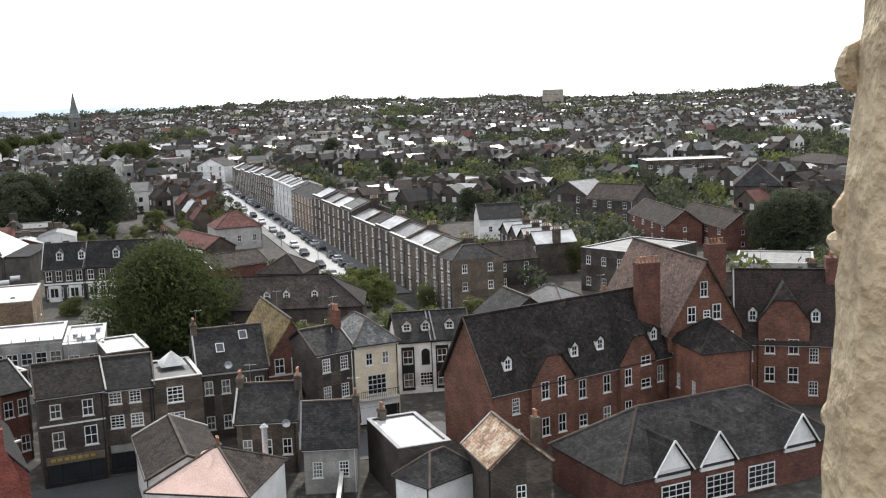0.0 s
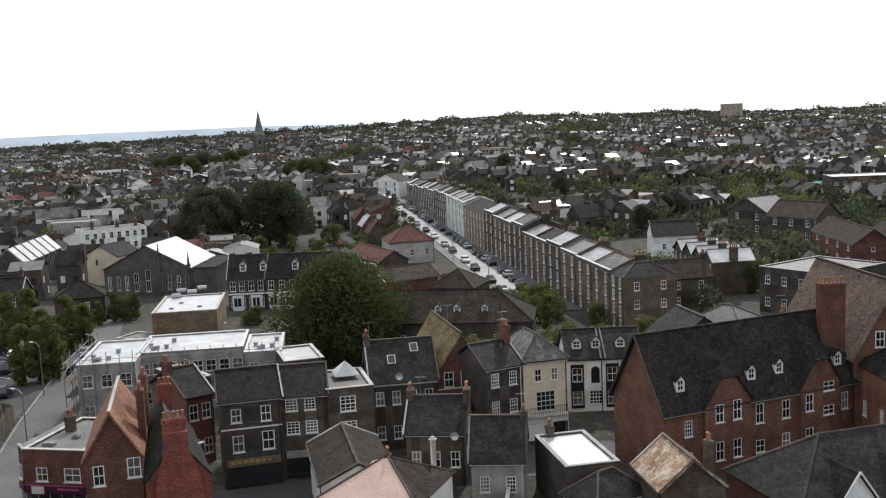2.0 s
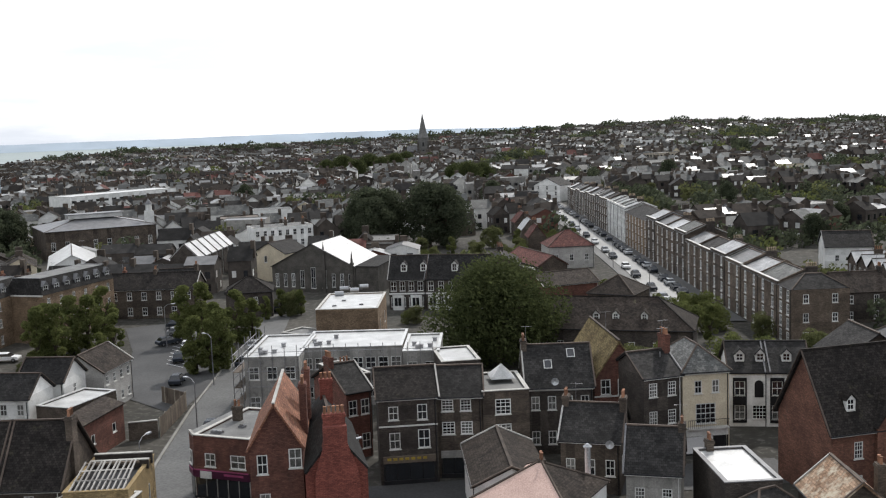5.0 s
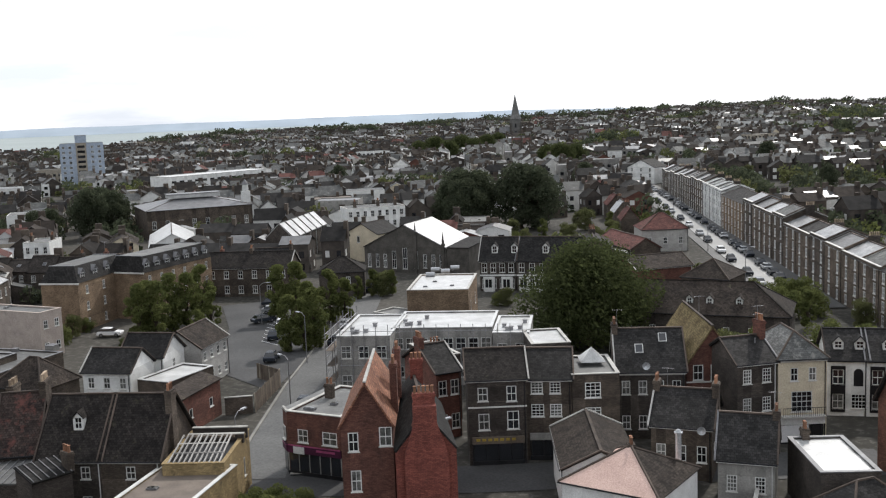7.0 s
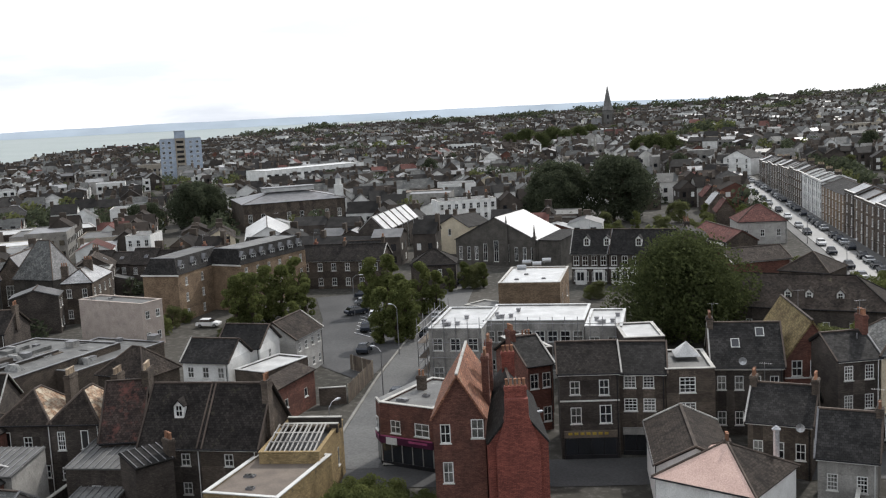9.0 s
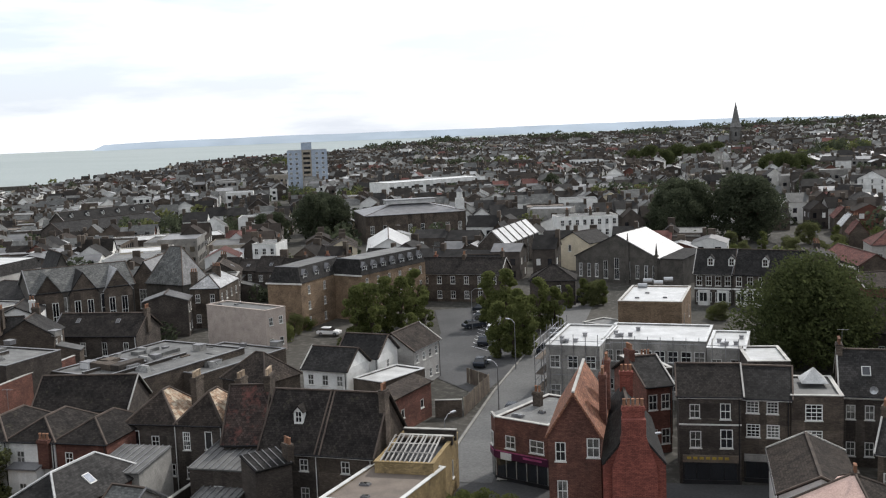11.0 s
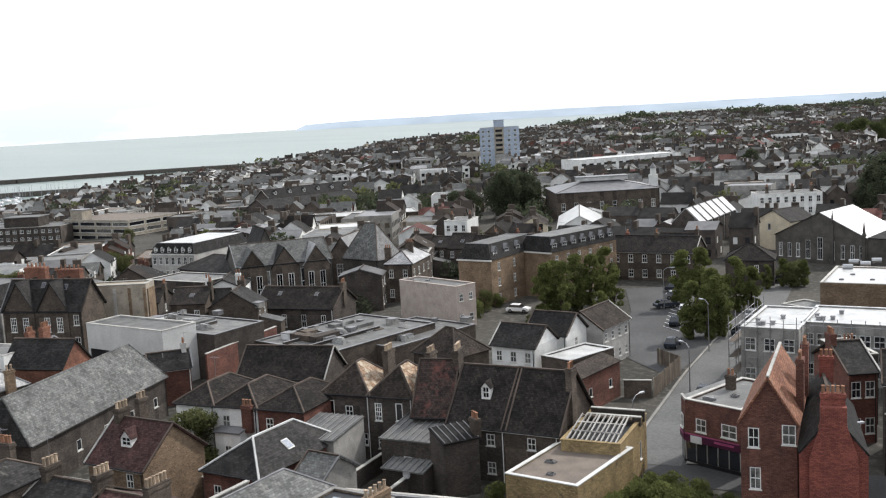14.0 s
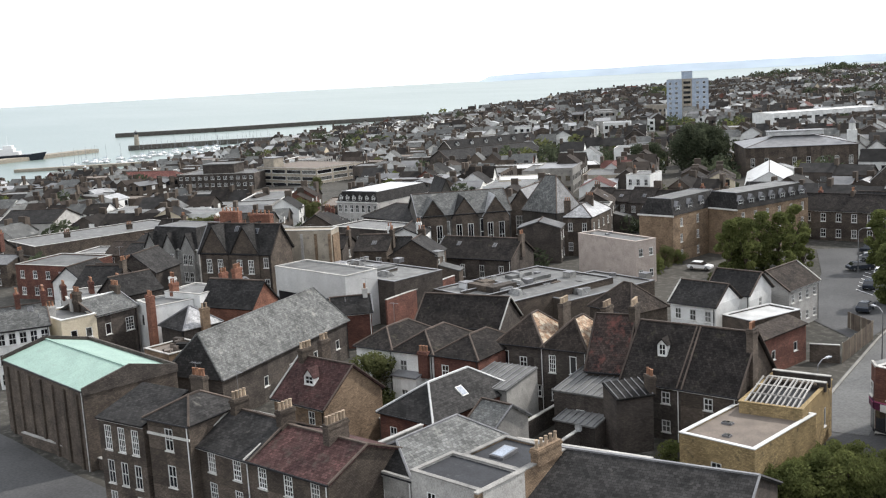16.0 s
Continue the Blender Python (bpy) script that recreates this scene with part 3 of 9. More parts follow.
        a, b_, c_, d_ = (-o, -o, h), (w + o, -o, h), (w + o, d + o, h), (-o, d + o, h)
        if w >= d:
            r.slab([a, b_, p1, p0], th, tile)
            r.slab([c_, d_, p0, p1], th, tile)
            r.slab([b_, c_, p1], th, ends or tile2)
            r.slab([d_, a, p0], th, ends or tile)
            hips = ((a, p0), (b_, p1), (c_, p1), (d_, p0), (p0, p1))
        else:
            r.slab([d_, a, p0, p1], th, tile)
            r.slab([b_, c_, p1, p0], th, tile2)
            r.slab([a, b_, p0], th, tile)
            r.slab([c_, d_, p1], th, tile)
            hips = ((a, p0), (b_, p0), (c_, p1), (d_, p1), (p0, p1))
        for q0, q1 in hips:
            if (Vector(q0) - Vector(q1)).length > 0.2:
                rb.tube(q0, q1, 0.12, 0.12, 5, ridge)
    elif roof == "lean":
        k = rise / d
        r.slab([(-o * 0.4, -o, h - o * k), (w + o * 0.4, -o, h - o * k), (w + o * 0.4, d, zt), (-o * 0.4, d, zt)], th, tile)
    elif roof == "mansard":
        e, zz = rise * 0.42, h + rise
        a, b_, c_, d_ = (-0.1, -0.1, h), (w + 0.1, -0.1, h), (w + 0.1, d + 0.1, h), (-0.1, d + 0.1, h)
        a2, b2, c2, d2 = (e, e, zz), (w - e, e, zz), (w - e, d - e, zz), (e, d - e, zz)
        for q in ((a, b_, b2, a2), (b_, c_, c2, b2), (c_, d_, d2, c2), (d_, a, a2, d2)):
            r.slab(q, 0.12, tile)
        r.box(e, e, zz - 0.2, w - e, d - e, zz + 0.04, deck)
        rb.box(e - 0.1, e - 0.1, zz + 0.041, w - e + 0.1, e + 0.15, zz + 0.16, "lead")
        cb = Build()
        cb.box(e - 0.1, d - e - 0.15, zz + 0.041, w - e + 0.1, d - e + 0.1, zz + 0.16, "lead")
        part("coping", cb, root)
        cb = Build()
        cb.box(-0.25, -0.25, h - 0.2, w + 0.25, -0.101, h + 0.08, "stucco_band")
        part("cornice", cb, root)
    elif roof == "flat":
        r.box(0.281, 0.281, h - 0.2, w - 0.281, d - 0.281, h + 0.06, tile)
        rim(rb, -0.06, -0.06, w + 0.06, d + 0.06, 0.40, h + para + 0.002, h + para + 0.09, ridge if ridge != "ridge_clay" else "coping")
    part("roof", r, root)
    if rb.v:
        part("ridge_tiles" if roof in ("gx", "gy", "hip") else "coping", rb, root)
    if gutter and roof in ("gx", "hip") and cover:
        gt = Build()
        k = rise / (d / 2) if roof == "gx" else 0.0
        gt.tube((-o, -o - 0.07, h - o * k - 0.06), (w + o, -o - 0.07, h - o * k - 0.06), 0.075, 0.075, 6, "paint_black")
        part("gutter", gt, root)
        dp = Build()
        dp.tube((w - 0.2, -0.09, 0.05), (w - 0.2, -0.09, h - o * k - 0.1), 0.05, 0.05, 6, "paint_black" if len(name) % 3 else "frame_white")
        part("downpipe", dp, root)
    DIMS[root.name] = (w, d, h, rise, roof, cover)
    pick = int(abs(x) * 10 + abs(y) * 3)
    if cover and roof == "gx":
        ze = h - o * rise / (d / 2)
        for n_end, xx in enumerate((-o, w + o)):
            vb = Build()
            prof = [(-o - 0.05, ze - 0.02), (-o - 0.05, ze + 0.1), (d / 2, zt + 0.13), (d + o + 0.05, ze + 0.1), (d + o + 0.05, ze - 0.02), (d / 2, zt + 0.005)]
            vb.solid([(xx - 0.08, yy, zz) for yy, zz in prof], [(xx + 0.08, yy, zz) for yy, zz in prof], "ridge_clay" if group == "rear cottages" else ("ridge_clay", "lead", "ridge_clay", "coping", "ridge_clay")[(pick + n_end) % 5])
            part("verge", vb, root)
        fb = Build()
        fb.box(-o + 0.12, -o - 0.035, ze - 0.2, w + o - 0.12, -o - 0.002, ze - 0.03, ("frame_white", "paint_black", "stucco_band")[pick % 3])
        part("fascia", fb, root)
    for i, ch in enumerate(chim):
        u, v, up = ch[:3]
        n = ch[3] if len(ch) > 3 else pots
        al = ch[4] if len(ch) > 4 else "x"
        top = h + rise if roof != "flat" else h + para
        low = h if roof in ("gx", "gy", "hip", "lean", "mansard") else h - 0.1
        chimney(root, u * w, v * d, low - 0.3, top + up, 0.32 * n + 0.25, 0.62, n, stack, pot, al)
    for u, v, dw, dh in dormers:
        if roof == "gx":
            dormer(root, u * w, v * d, h + rise * (v * 2) - 0.12, dw, dh, 0.55 * dh / max(rise / (d / 2), 0.4), tile)
        elif roof == "mansard":
            dormer(root, u * w, 0.15 + v, h + 0.25, dw, dh, rise * 0.42, tile)
    for u, v in skylights:
        k = math.degrees(math.atan2(rise, d / 2))
        sk = Build()
        sk.box(-0.45, -0.6, 0.0, 0.45, 0.6, 0.09, "frame_white")
        sk.box(-0.36, -0.5, 0.09, 0.36, 0.5, 0.12, "glass")
        part("skylight", sk, root, m=pose(u * w, v * d, h + rise * v * 2, k))
    for z, out, tall in bands:
        bb = Build()
        bb.box(-0.02, -out, z, w + 0.02, -0.002, z + tall, "stucco_band")
        part("string_course", bb, root)
    return root

# ---------- land, sea, far coast ----------
def make_ground():
    b = Build()
    rs = [0, 25, 50, 75, 100, 130, 160, 190, 220, 260, 300, 350, 400, 460, 520, 560, 600, 640, 680, 720, 760, 800, 850, 900, 960, 1030, 1100, 1180, 1260, 1350, 1450, 1600, 1750, 2000, 2400, 3000, 3800, 4850]
    angs = [a * 1.5 - 60 for a in range(241)]
    grid = []
    for r in rs:
        grid.append([])
        for a in angs:
            x, y = -r * math.sin(radians(a)), r * math.cos(radians(a))
            grid[-1].append((x, y, ground_z(x, y)))
    for i in range(len(rs) - 1):
        for j in range(len(angs) - 1):
            b.poly([grid[i][j], grid[i][j + 1], grid[i + 1][j + 1], grid[i + 1][j]][::-1] if i else [grid[0][j], grid[1][j], grid[1][j + 1]], "earth")
    g = new("ground", b.mesh("ground"))
    tagged(g, "mixed earth, yards and gardens under the town", "ground", kind="structure")


make_ground()
SEA = -15.0


def make_sea():
    b = Build()
    n = 48
    ring = [(-4890 * math.sin(radians(10 + 130 * i / n)), 4890 * math.cos(radians(10 + 130 * i / n)), SEA) for i in range(n + 1)]
    near = [(-150 * math.sin(radians(10 + 130 * i / n)), 150 * math.cos(radians(10 + 130 * i / n)), SEA) for i in range(n + 1)]
    for i in range(n):
        b.poly([near[i], ring[i], ring[i + 1], near[i + 1]], "sea_water")
    tagged(new("water", b.mesh("water")), "pale green-grey sea reaching to the horizon", "sea", kind="structure")


make_sea()


def make_far_coast():
    b = Build()
    top, base = [], []
    for i in range(70):
        a = 53.4 - i * 0.6
        r = 4600
        z = 16 * min(1, 0.4 + i / 14) + 3.0 * noise.noise((i * 0.13, 0.3, 0)) + 1.2 * noise.noise((i * 0.7, 2.3, 0)) - 2 * max(0, (6 - i) / 6) - 10 * max(0, (i - 58) / 12)
        top.append((-r * math.sin(radians(a)), r * math.cos(radians(a)), z if i else SEA))
        base.append((-4480 * math.sin(radians(a)), 4480 * math.cos(radians(a)), SEA - 2))
    for i in range(69):
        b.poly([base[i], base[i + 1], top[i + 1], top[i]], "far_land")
    tagged(new("backdrop", b.mesh("backdrop")), "low coast across the bay, haze put into its blue colour", "coast", kind="structure")


make_far_coast()


# ---------- trees ----------
def leaf_blob(b, cx, cy, cz, rx, ry, rz, n, size, mat, rnd):
    for _ in range(n):
        u, v = rnd.uniform(-1, 1), rnd.uniform(0, 2 * math.pi)
        k = rnd.uniform(0.72, 1.06)
        s = math.sqrt(1 - u * u)
        p = Vector((cx + rx * k * s * math.cos(v), cy + ry * k * s * math.sin(v), cz + rz * k * u))
        d = Vector((rnd.gauss(0, 1), rnd.gauss(0, 1), rnd.gauss(0, 1))).normalized()
        e = d.orthogonal().normalized()
        w = d.cross(e)
        q = size * rnd.uniform(0.6, 1.3)
        b.poly([p + e * q, p + w * q * 0.55, p - e * q * 0.9, p - w * q * 0.6], mat)


def tree_meshes(h, spread, mat, seed, clumps=26, leaves=110, leaf=0.34, low=0.25):
    rnd = random.Random(seed)
    t = Build()
    t.tube((0, 0, -0.3), (0.1, 0, h * 0.45), h * 0.028, h * 0.017, 8, "bark")
    for i in range(7):
        a = i * 0.9 + rnd.random()
        z = h * rnd.uniform(0.25, 0.45)
        t.tube((0.05, 0, z), (math.cos(a) * spread * 0.65, math.sin(a) * spread * 0.65, z + h * rnd.uniform(0.15, 0.35)), h * 0.012, h * 0.003, 5, "bark")
    c = Build()
    for i in range(clumps):
        zz = rnd.uniform(low, 0.9)
        prof = math.sin(min(1, max(0.05, (zz - low + 0.12) / (1.02 - low))) * math.pi) ** 0.6
        a = rnd.uniform(0, 2 * math.pi)
        rr = spread * prof * math.sqrt(rnd.uniform(0.1, 1)) * 0.8
        k = spread * rnd.uniform(0.26, 0.42)
        leaf_blob(c, rr * math.cos(a), rr * math.sin(a), zz * h, k, k, k * 0.8, leaves, leaf, mat, rnd)
    return t.mesh("trunk"), c.mesh("crown")


TREES = {
    "oak": tree_meshes(12.4, 8.7, "leaf_oak", 3, 84, 460, 0.20, 0.14),
    "plane": tree_meshes(11.0, 2.6, "leaf_green", 5, 34, 210, 0.21, 0.06),
    "plane_b": tree_meshes(10.6, 2.5, "leaf_green", 6, 32, 210, 0.21, 0.06),
    "lime": tree_meshes(6.0, 2.8, "leaf_lime", 7, 30, 260, 0.13, 0.12),
    "shrub": tree_meshes(3.0, 2.2, "leaf_green", 8, 18, 220, 0.11, 0.08),
    "dark": tree_meshes(12.0, 5.4, "leaf_dark", 9, 52, 260, 0.24, 0.12),
}


def tree(kind, x, y, scale, label, name="tree", z=None, group=""):
    trunk, crown = TREES[kind]
    root = new(name)
    root.matrix_basis = Matrix.LocRotScale((x, y, ground_z(x, y) if z is None else z), Euler((0, 0, (x * 7 + y * 3) % 6.28)), (scale, scale, scale))
    tagged(root, label, "tree" if name == "tree" else "shrub", group)
    part("trunk", trunk, root)
    part("crown", crown, root)
    FOOT.append((x, y, 2.6 * scale if kind != "oak" else 7 * scale))
    return root

# red-brick Victorian hall and school
house("brick_hall", 3.6, 98.0, 32.7, 23.6, 8.6, 7.2, "gx", 6.5, "brick_rust", "tile_dark", "long red brick hall with steep dark tiled roof and dormers", left=None, right=None, front=("at", ((2.4, 4.2, 0.9, 1.6, "six"), (2.4, 1.0, 0.9, 1.6, "six"), (10.9, 4.2, 1.0, 2.0, "sash"), (10.9, 1.2, 1.1, 1.3, "two"), (14.2, 4.2, 1.0, 1.9, "sash"), (14.2, 1.0, 1.0, 1.7, "sash"), (21.9, 4.0, 0.9, 1.8, "sash"))), dormers=((0.11, 0.1, 1.0, 1.2), (0.47, 0.1, 1.0, 1.2), (0.62, 0.11, 1.0, 1.2), (0.94, 0.1, 1.0, 1.2)), stack="brick_red", category="hall", over=0.35, ridge="tile_dark")
# Left slope in lighter tile than the right: sunlight put into its colour.
house("gabled_hall", 23.4, 110.6, 14.0, 8.8, 18.4, 9.5, "gy", 7.4, "brick_rust", "tile_brown_sunlit", "tall red brick gabled wing with brown tiled roof", tile2="tile_brown", front=(3, 3, 1.0, 1.7, "six"), category="hall", over=0.4, ridge="ridge_clay")
house("brick_wing", 32.0, 114.4, -13.6, 11.6, 9.0, 7.5, "gx", 7, "brick_rust", "tile_umber", "red brick wing with dark tiled roof and white windows", front=(5, 2, 1.0, 1.6, "six"), dormers=((0.14, 0.12, 1.0, 1.3), (0.72, 0.12, 1.0, 1.3)), category="hall", over=0.4, ridge="tile_dark")
house("brick_annex", 25.5, 104.4, 13.7, 5.7, 7.0, 8.4, "hip", 2.6, "brick_orange", "tile_dark", "small orange brick annex with hipped dark roof", left=(2, 1, 0.8, 1.6, "six"), category="annex", ridge="tile_dark")
house("school", 13.4, 81.9, 25.2, 23.6, 11.0, 3.6, "hip", 4.2, "brick_red", "slate", "single-storey school with grey slate roof and white gables", category="school", ridge="ridge_clay")

# yards and small buildings below the church
house("stone_cottage", 0.7, 88.8, -72.3, 6.6, 5.4, 5.2, "gx", 2.3, "brick_brown", "tile_lichen", "small brown brick cottage with lichen-covered orange tiles", chim=((0.5, 1.0, 0.3, 2),), right=(1, 1, 0.9, 1.2, "sash"))
house("flat_store", -8.5, 96.2, -68.9, 9.4, 4.9, 5, "flat", 0, "brick_dark", "felt_white", "low dark brick store with a bright flat felt roof", ridge="lead", chim=((0.02, 0.3, 0.9, 2),), category="store")
house("hip_shed", -5.4, 86.5, -45.8, 4.3, 6.0, 3.2, "hip", 2, "render_white", "slate", "small white shed with hipped slate roof", category="shed")
house("grey_cottage", -13.9, 90.8, 3.2, 4.8, 6.5, 4.6, "gx", 3.2, "render_grey", "slate", "grey rendered cottage with patched slate roof", front=(2, 1, 0.9, 1.5, "six"), chim=((1.0, 0.5, 0.4, 2, "y"),))
house("yard_house", -21.0, 96.3, 2.7, 5.7, 8.0, 5.4, "gx", 2.6, "brick_brown", "slate", "brown brick yard house with black slate roof", front=(3, 1, 0.9, 1.6, "sash"), chim=((0.0, 0.5, 0.7, 3, "y"), (1.0, 0.45, 0.8, 3, "y")), right=(2, 1, 0.8, 1.4, "sash"))
house("pink_roof_house", -25.4, 81.5, -11.5, 8.7, 8.4, 4.4, "hip", 2.5, "render_white", "tile_pink", "white house with a broad pale pink hipped roof", tile2="tile_brown", front=(3, 1, 0.9, 1.3, "sash"))
house("brown_roof_house", -30.1, 94.1, -68.5, 11.9, 6.5, 5, "gx", 1.5, "render_white", "tile_brown", "white rendered house with brown tiled roof", chim=((1.0, 0.9, 0.5, 2),))

# shops along the high street
house("shop_house", -39.0, 94.3, 23.8, 5.9, 8.0, 9, "gx", 2.2, "brick_dark", "tile_dark", "dark brick three-storey shop house with white sash windows", front=("at", ((1.0, 3.7, 1.1, 1.7, "sash"), (3.9, 3.7, 1.2, 1.9, "two"), (1.0, 6.7, 1.0, 1.4, "sash"), (3.9, 6.6, 1.0, 1.6, "two"))), bands=((6.0, 0.1, 0.14), (8.75, 0.16, 0.2)), group="high street shops")
house("shop_house", -34.0, 97.7, 17.7, 4.6, 8.0, 8.6, "gx", 2.2, "brick_brown", "slate", "brown brick shop house with pairs of white windows", front=("at", ((0.5, 4.6, 1.3, 1.3, "six"), (2.4, 4.6, 1.2, 1.3, "six"), (0.5, 7.0, 1.2, 1.2, "six"), (2.4, 7.0, 1.1, 1.2, "six"))), group="high street shops")
house("shop_house", -29.6, 99.3, 23.3, 4.8, 8.0, 8.6, "flat", 0, "brick_brown", "felt_grey", "brown brick shop house with small pyramid rooflight", front=("at", ((1.3, 3.9, 1.6, 1.5, "six"), (1.3, 6.4, 1.6, 1.6, "six"))), group="high street shops")
house("slate_house", -26.8, 106.8, 17.6, 7.1, 9.0, 7.6, "gx", 3.6, "brick_dark", "slate", "dark brick house with dark slate roof and skylights", front=(4, 2, 0.9, 1.5, "sash"), skylights=((0.35, 0.25), (0.72, 0.38)), chim=((0.0, 0.5, 0.6, 4, "y"),), bands=((7.1, 0.12, 0.2),), group="high street shops")
house("gabled_brick_house", -20.2, 110.7, 23.0, 5.6, 14.0, 7.9, "gy", 4, "brick_red", "tile_olive", "tall dark red brick house with gable and arched windows", front=("at", ((0.7, 3.3, 1.1, 1.9, "sash"), (2.6, 3.3, 1.1, 1.9, "sash"), (0.7, 5.95, 1.1, 1.7, "sash"), (2.6, 5.95, 1.1, 1.7, "sash"))), bands=((5.7, 0.08, 0.14),), group="high street shops")
house("narrow_house", -14.4, 107.2, 36.1, 4.4, 7.0, 9, "gx", 2, "brick_dark", "slate", "narrow dark brick house with white sash windows", front=(2, 3, 0.95, 1.5, "six"), chim=((1.0, 0.5, 1.6, 4, "y"),), stack="brick_red", group="high street shops")
house("cream_house", -10.7, 109.9, 24.8, 5.1, 9.0, 9, "hip", 2.4, "render_cream", "slate_pale", "cream rendered shop house with balcony and white shopfront", front=("at", ((1.3, 6.7, 0.8, 1.4, "sash"), (3.2, 6.7, 0.8, 1.4, "sash"), (1.4, 3.4, 2.2, 2.2, "grid"))), bands=((8.75, 0.15, 0.2),), group="high street shops")
house("white_front_house", -6.5, 121.7, 10.2, 4.2, 8.0, 6.6, "gx", 2.6, "render_white", "slate", "white fronted house with dark window surrounds and slate roof", front=("at", ((0.5, 3.7, 1.2, 1.7, "two"), (0.5, 0.9, 1.2, 1.7, "two"), (2.5, 0.9, 1.6, 1.7, "grid"))), ridge="slate", dormers=((0.3, 0.16, 1.1, 1.0), (0.85, 0.16, 1.1, 1.0)), group="high street shops")
house("white_front_house", -2.4, 122.4, 9.0, 4.6, 8.0, 6.6, "gx", 2.6, "render_white", "slate", "white fronted house with dark arched niche and slate roof", front=("at", ((0.5, 3.7, 1.2, 1.7, "two"), (0.5, 0.9, 1.2, 1.7, "two"), (2.5, 0.9, 1.6, 1.7, "grid"))), ridge="slate", dormers=((0.5, 0.16, 1.1, 1.0),), group="high street shops")
house("long_slate_house", -44.8, 150.6, 1.7, 31.7, 10.8, 5.0, "hip", 4.0, "brick_dark", "tile_brown", "long dark tiled building with small white dormers", front=(9, 1, 0.9, 1.4, "sash"), ridge="tile_dark")
house("low_range", -45.7, 198.7, 40.3, 12.2, 9.0, 3.6, "gx", 2.0, "brick_red", "tile_brown", "low brick range with a brown tiled roof among gardens", category="outbuilding")
house("low_range", -64.6, 241.1, -53.9, 19.8, 7.0, 3.8, "gx", 2.2, "brick_brown", "tile_red", "low brick range with a faded red tiled roof", category="outbuilding")
house("hip_roof_house", -35.3, 189.0, -11.3, 8.8, 8.8, 4.0, "hip", 3.0, "brick_brown", "tile_brown", "low building with broad brown hipped roof")
house("yard_gable", 9.2, 157.3, -37.9, 9.6, 8.0, 3.4, "hip", 2.6, "render_grey", "slate_sheen", "low grey yard building with pale shining slate roof", category="outbuilding")
house("grey_villa", 23.4, 183.3, -46.3, 13.5, 16.0, 7.5, "flat", 0, "brick_dark", "felt_grey", "dark brick block with a wide grey flat roof", front=(4, 2, 1.0, 1.5, "sash"), category="building", ridge="lead")
PITCH = ((64.7, 381.9), (84.2, 365.9), (98.8, 436.2), (77.1, 451.6))

# street of Georgian terraces
TERRACE = (-83.0, 406.8, -70.9, 254.6)

# red-roofed houses across the street
house("red_roof_house", -55.0, 245.3, 23.5, 11.1, 10.0, 5.5, "hip", 3.6, "render_pale", "tile_red", "pale rendered house with broad red tiled hipped roof", front=(3, 1, 1.0, 1.6, "sash"))
house("red_roof_house", -65.4, 267.8, 20.2, 4.6, 8.0, 5.5, "gy", 3, "brick_brown", "tile_red", "terraced brick house with steep gabled roof", chim=((0.5, 0.9, 0.8, 3),), group="red roofed terrace")
house("red_roof_house", -71.8, 286.1, 21.6, 4.9, 8.0, 5.5, "gy", 3, "brick_brown", "slate_glint", "terraced brick house with steep bright gabled roof", chim=((0.5, 0.9, 0.8, 3),), group="red roofed terrace")
house("red_roof_house", -79.1, 307.2, 23.2, 5.3, 8.0, 5.5, "gy", 3, "brick_brown", "tile_red", "terraced brick house with steep gabled roof", chim=((0.5, 0.9, 0.8, 3),), group="red roofed terrace")
house("red_roof_house", -87.5, 331.5, 25.1, 5.7, 8.0, 5.5, "gy", 3, "brick_brown", "slate_glint", "terraced brick house with steep bright gabled roof", chim=((0.5, 0.9, 0.8, 3),), group="red roofed terrace")
house("red_roof_house", -97.3, 360.0, 27.2, 6.2, 8.0, 5.5, "gy", 3, "brick_brown", "tile_red", "terraced brick house with steep gabled roof", chim=((0.5, 0.9, 0.8, 3),), group="red roofed terrace")
house("white_corner_house", -102.2, 430.8, -19.7, 12.8, 10.0, 9, "gy", 3, "render_white", "slate", "white gabled corner house at the end of the street", front=(3, 3, 0.9, 1.6, "sash"))
# Right slopes are coloured white to carry the sun's glare on slate.
house("bay_house", 11.0, 219.5, -74.7, 5.4, 8.0, 6.5, "gy", 1.9, "brick_brown", "slate", "brown brick house with white bays, sun glare painted white on one slate slope", tile2="felt_white", front=(2, 2, 1.0, 1.8, "sash"), chim=((1.0, 0.5, 0.6, 4, "y"),), group="bay houses")
house("bay_house", 12.5, 214.1, -74.7, 5.4, 8.0, 6.5, "gy", 1.9, "brick_brown", "slate", "brown brick house with white bays, sun glare painted white on one slate slope", tile2="felt_white", front=(2, 2, 1.0, 1.8, "sash"), chim=((1.0, 0.5, 0.6, 4, "y"),), group="bay houses")
house("bay_house", 14.0, 208.7, -74.7, 5.4, 8.0, 6.5, "gy", 1.9, "brick_brown", "slate", "brown brick house with white bays, sun glare painted white on one slate slope", tile2="felt_white", front=(2, 2, 1.0, 1.8, "sash"), chim=((1.0, 0.5, 0.6, 4, "y"),), group="bay houses")
house("bay_house", 15.5, 203.3, -74.7, 5.4, 8.0, 6.5, "gy", 1.9, "brick_brown", "slate", "brown brick house with white bays, sun glare painted white on one slate slope", tile2="felt_white", front=(2, 2, 1.0, 1.8, "sash"), chim=((1.0, 0.5, 0.6, 4, "y"),), group="bay houses")
house("white_cottage", 7.7, 248.2, 7.4, 10.3, 9.0, 5.5, "gx", 3, "render_white", "slate", "white cottage with slate roof among gardens", front=(2, 1, 0.9, 1.4, "sash"))
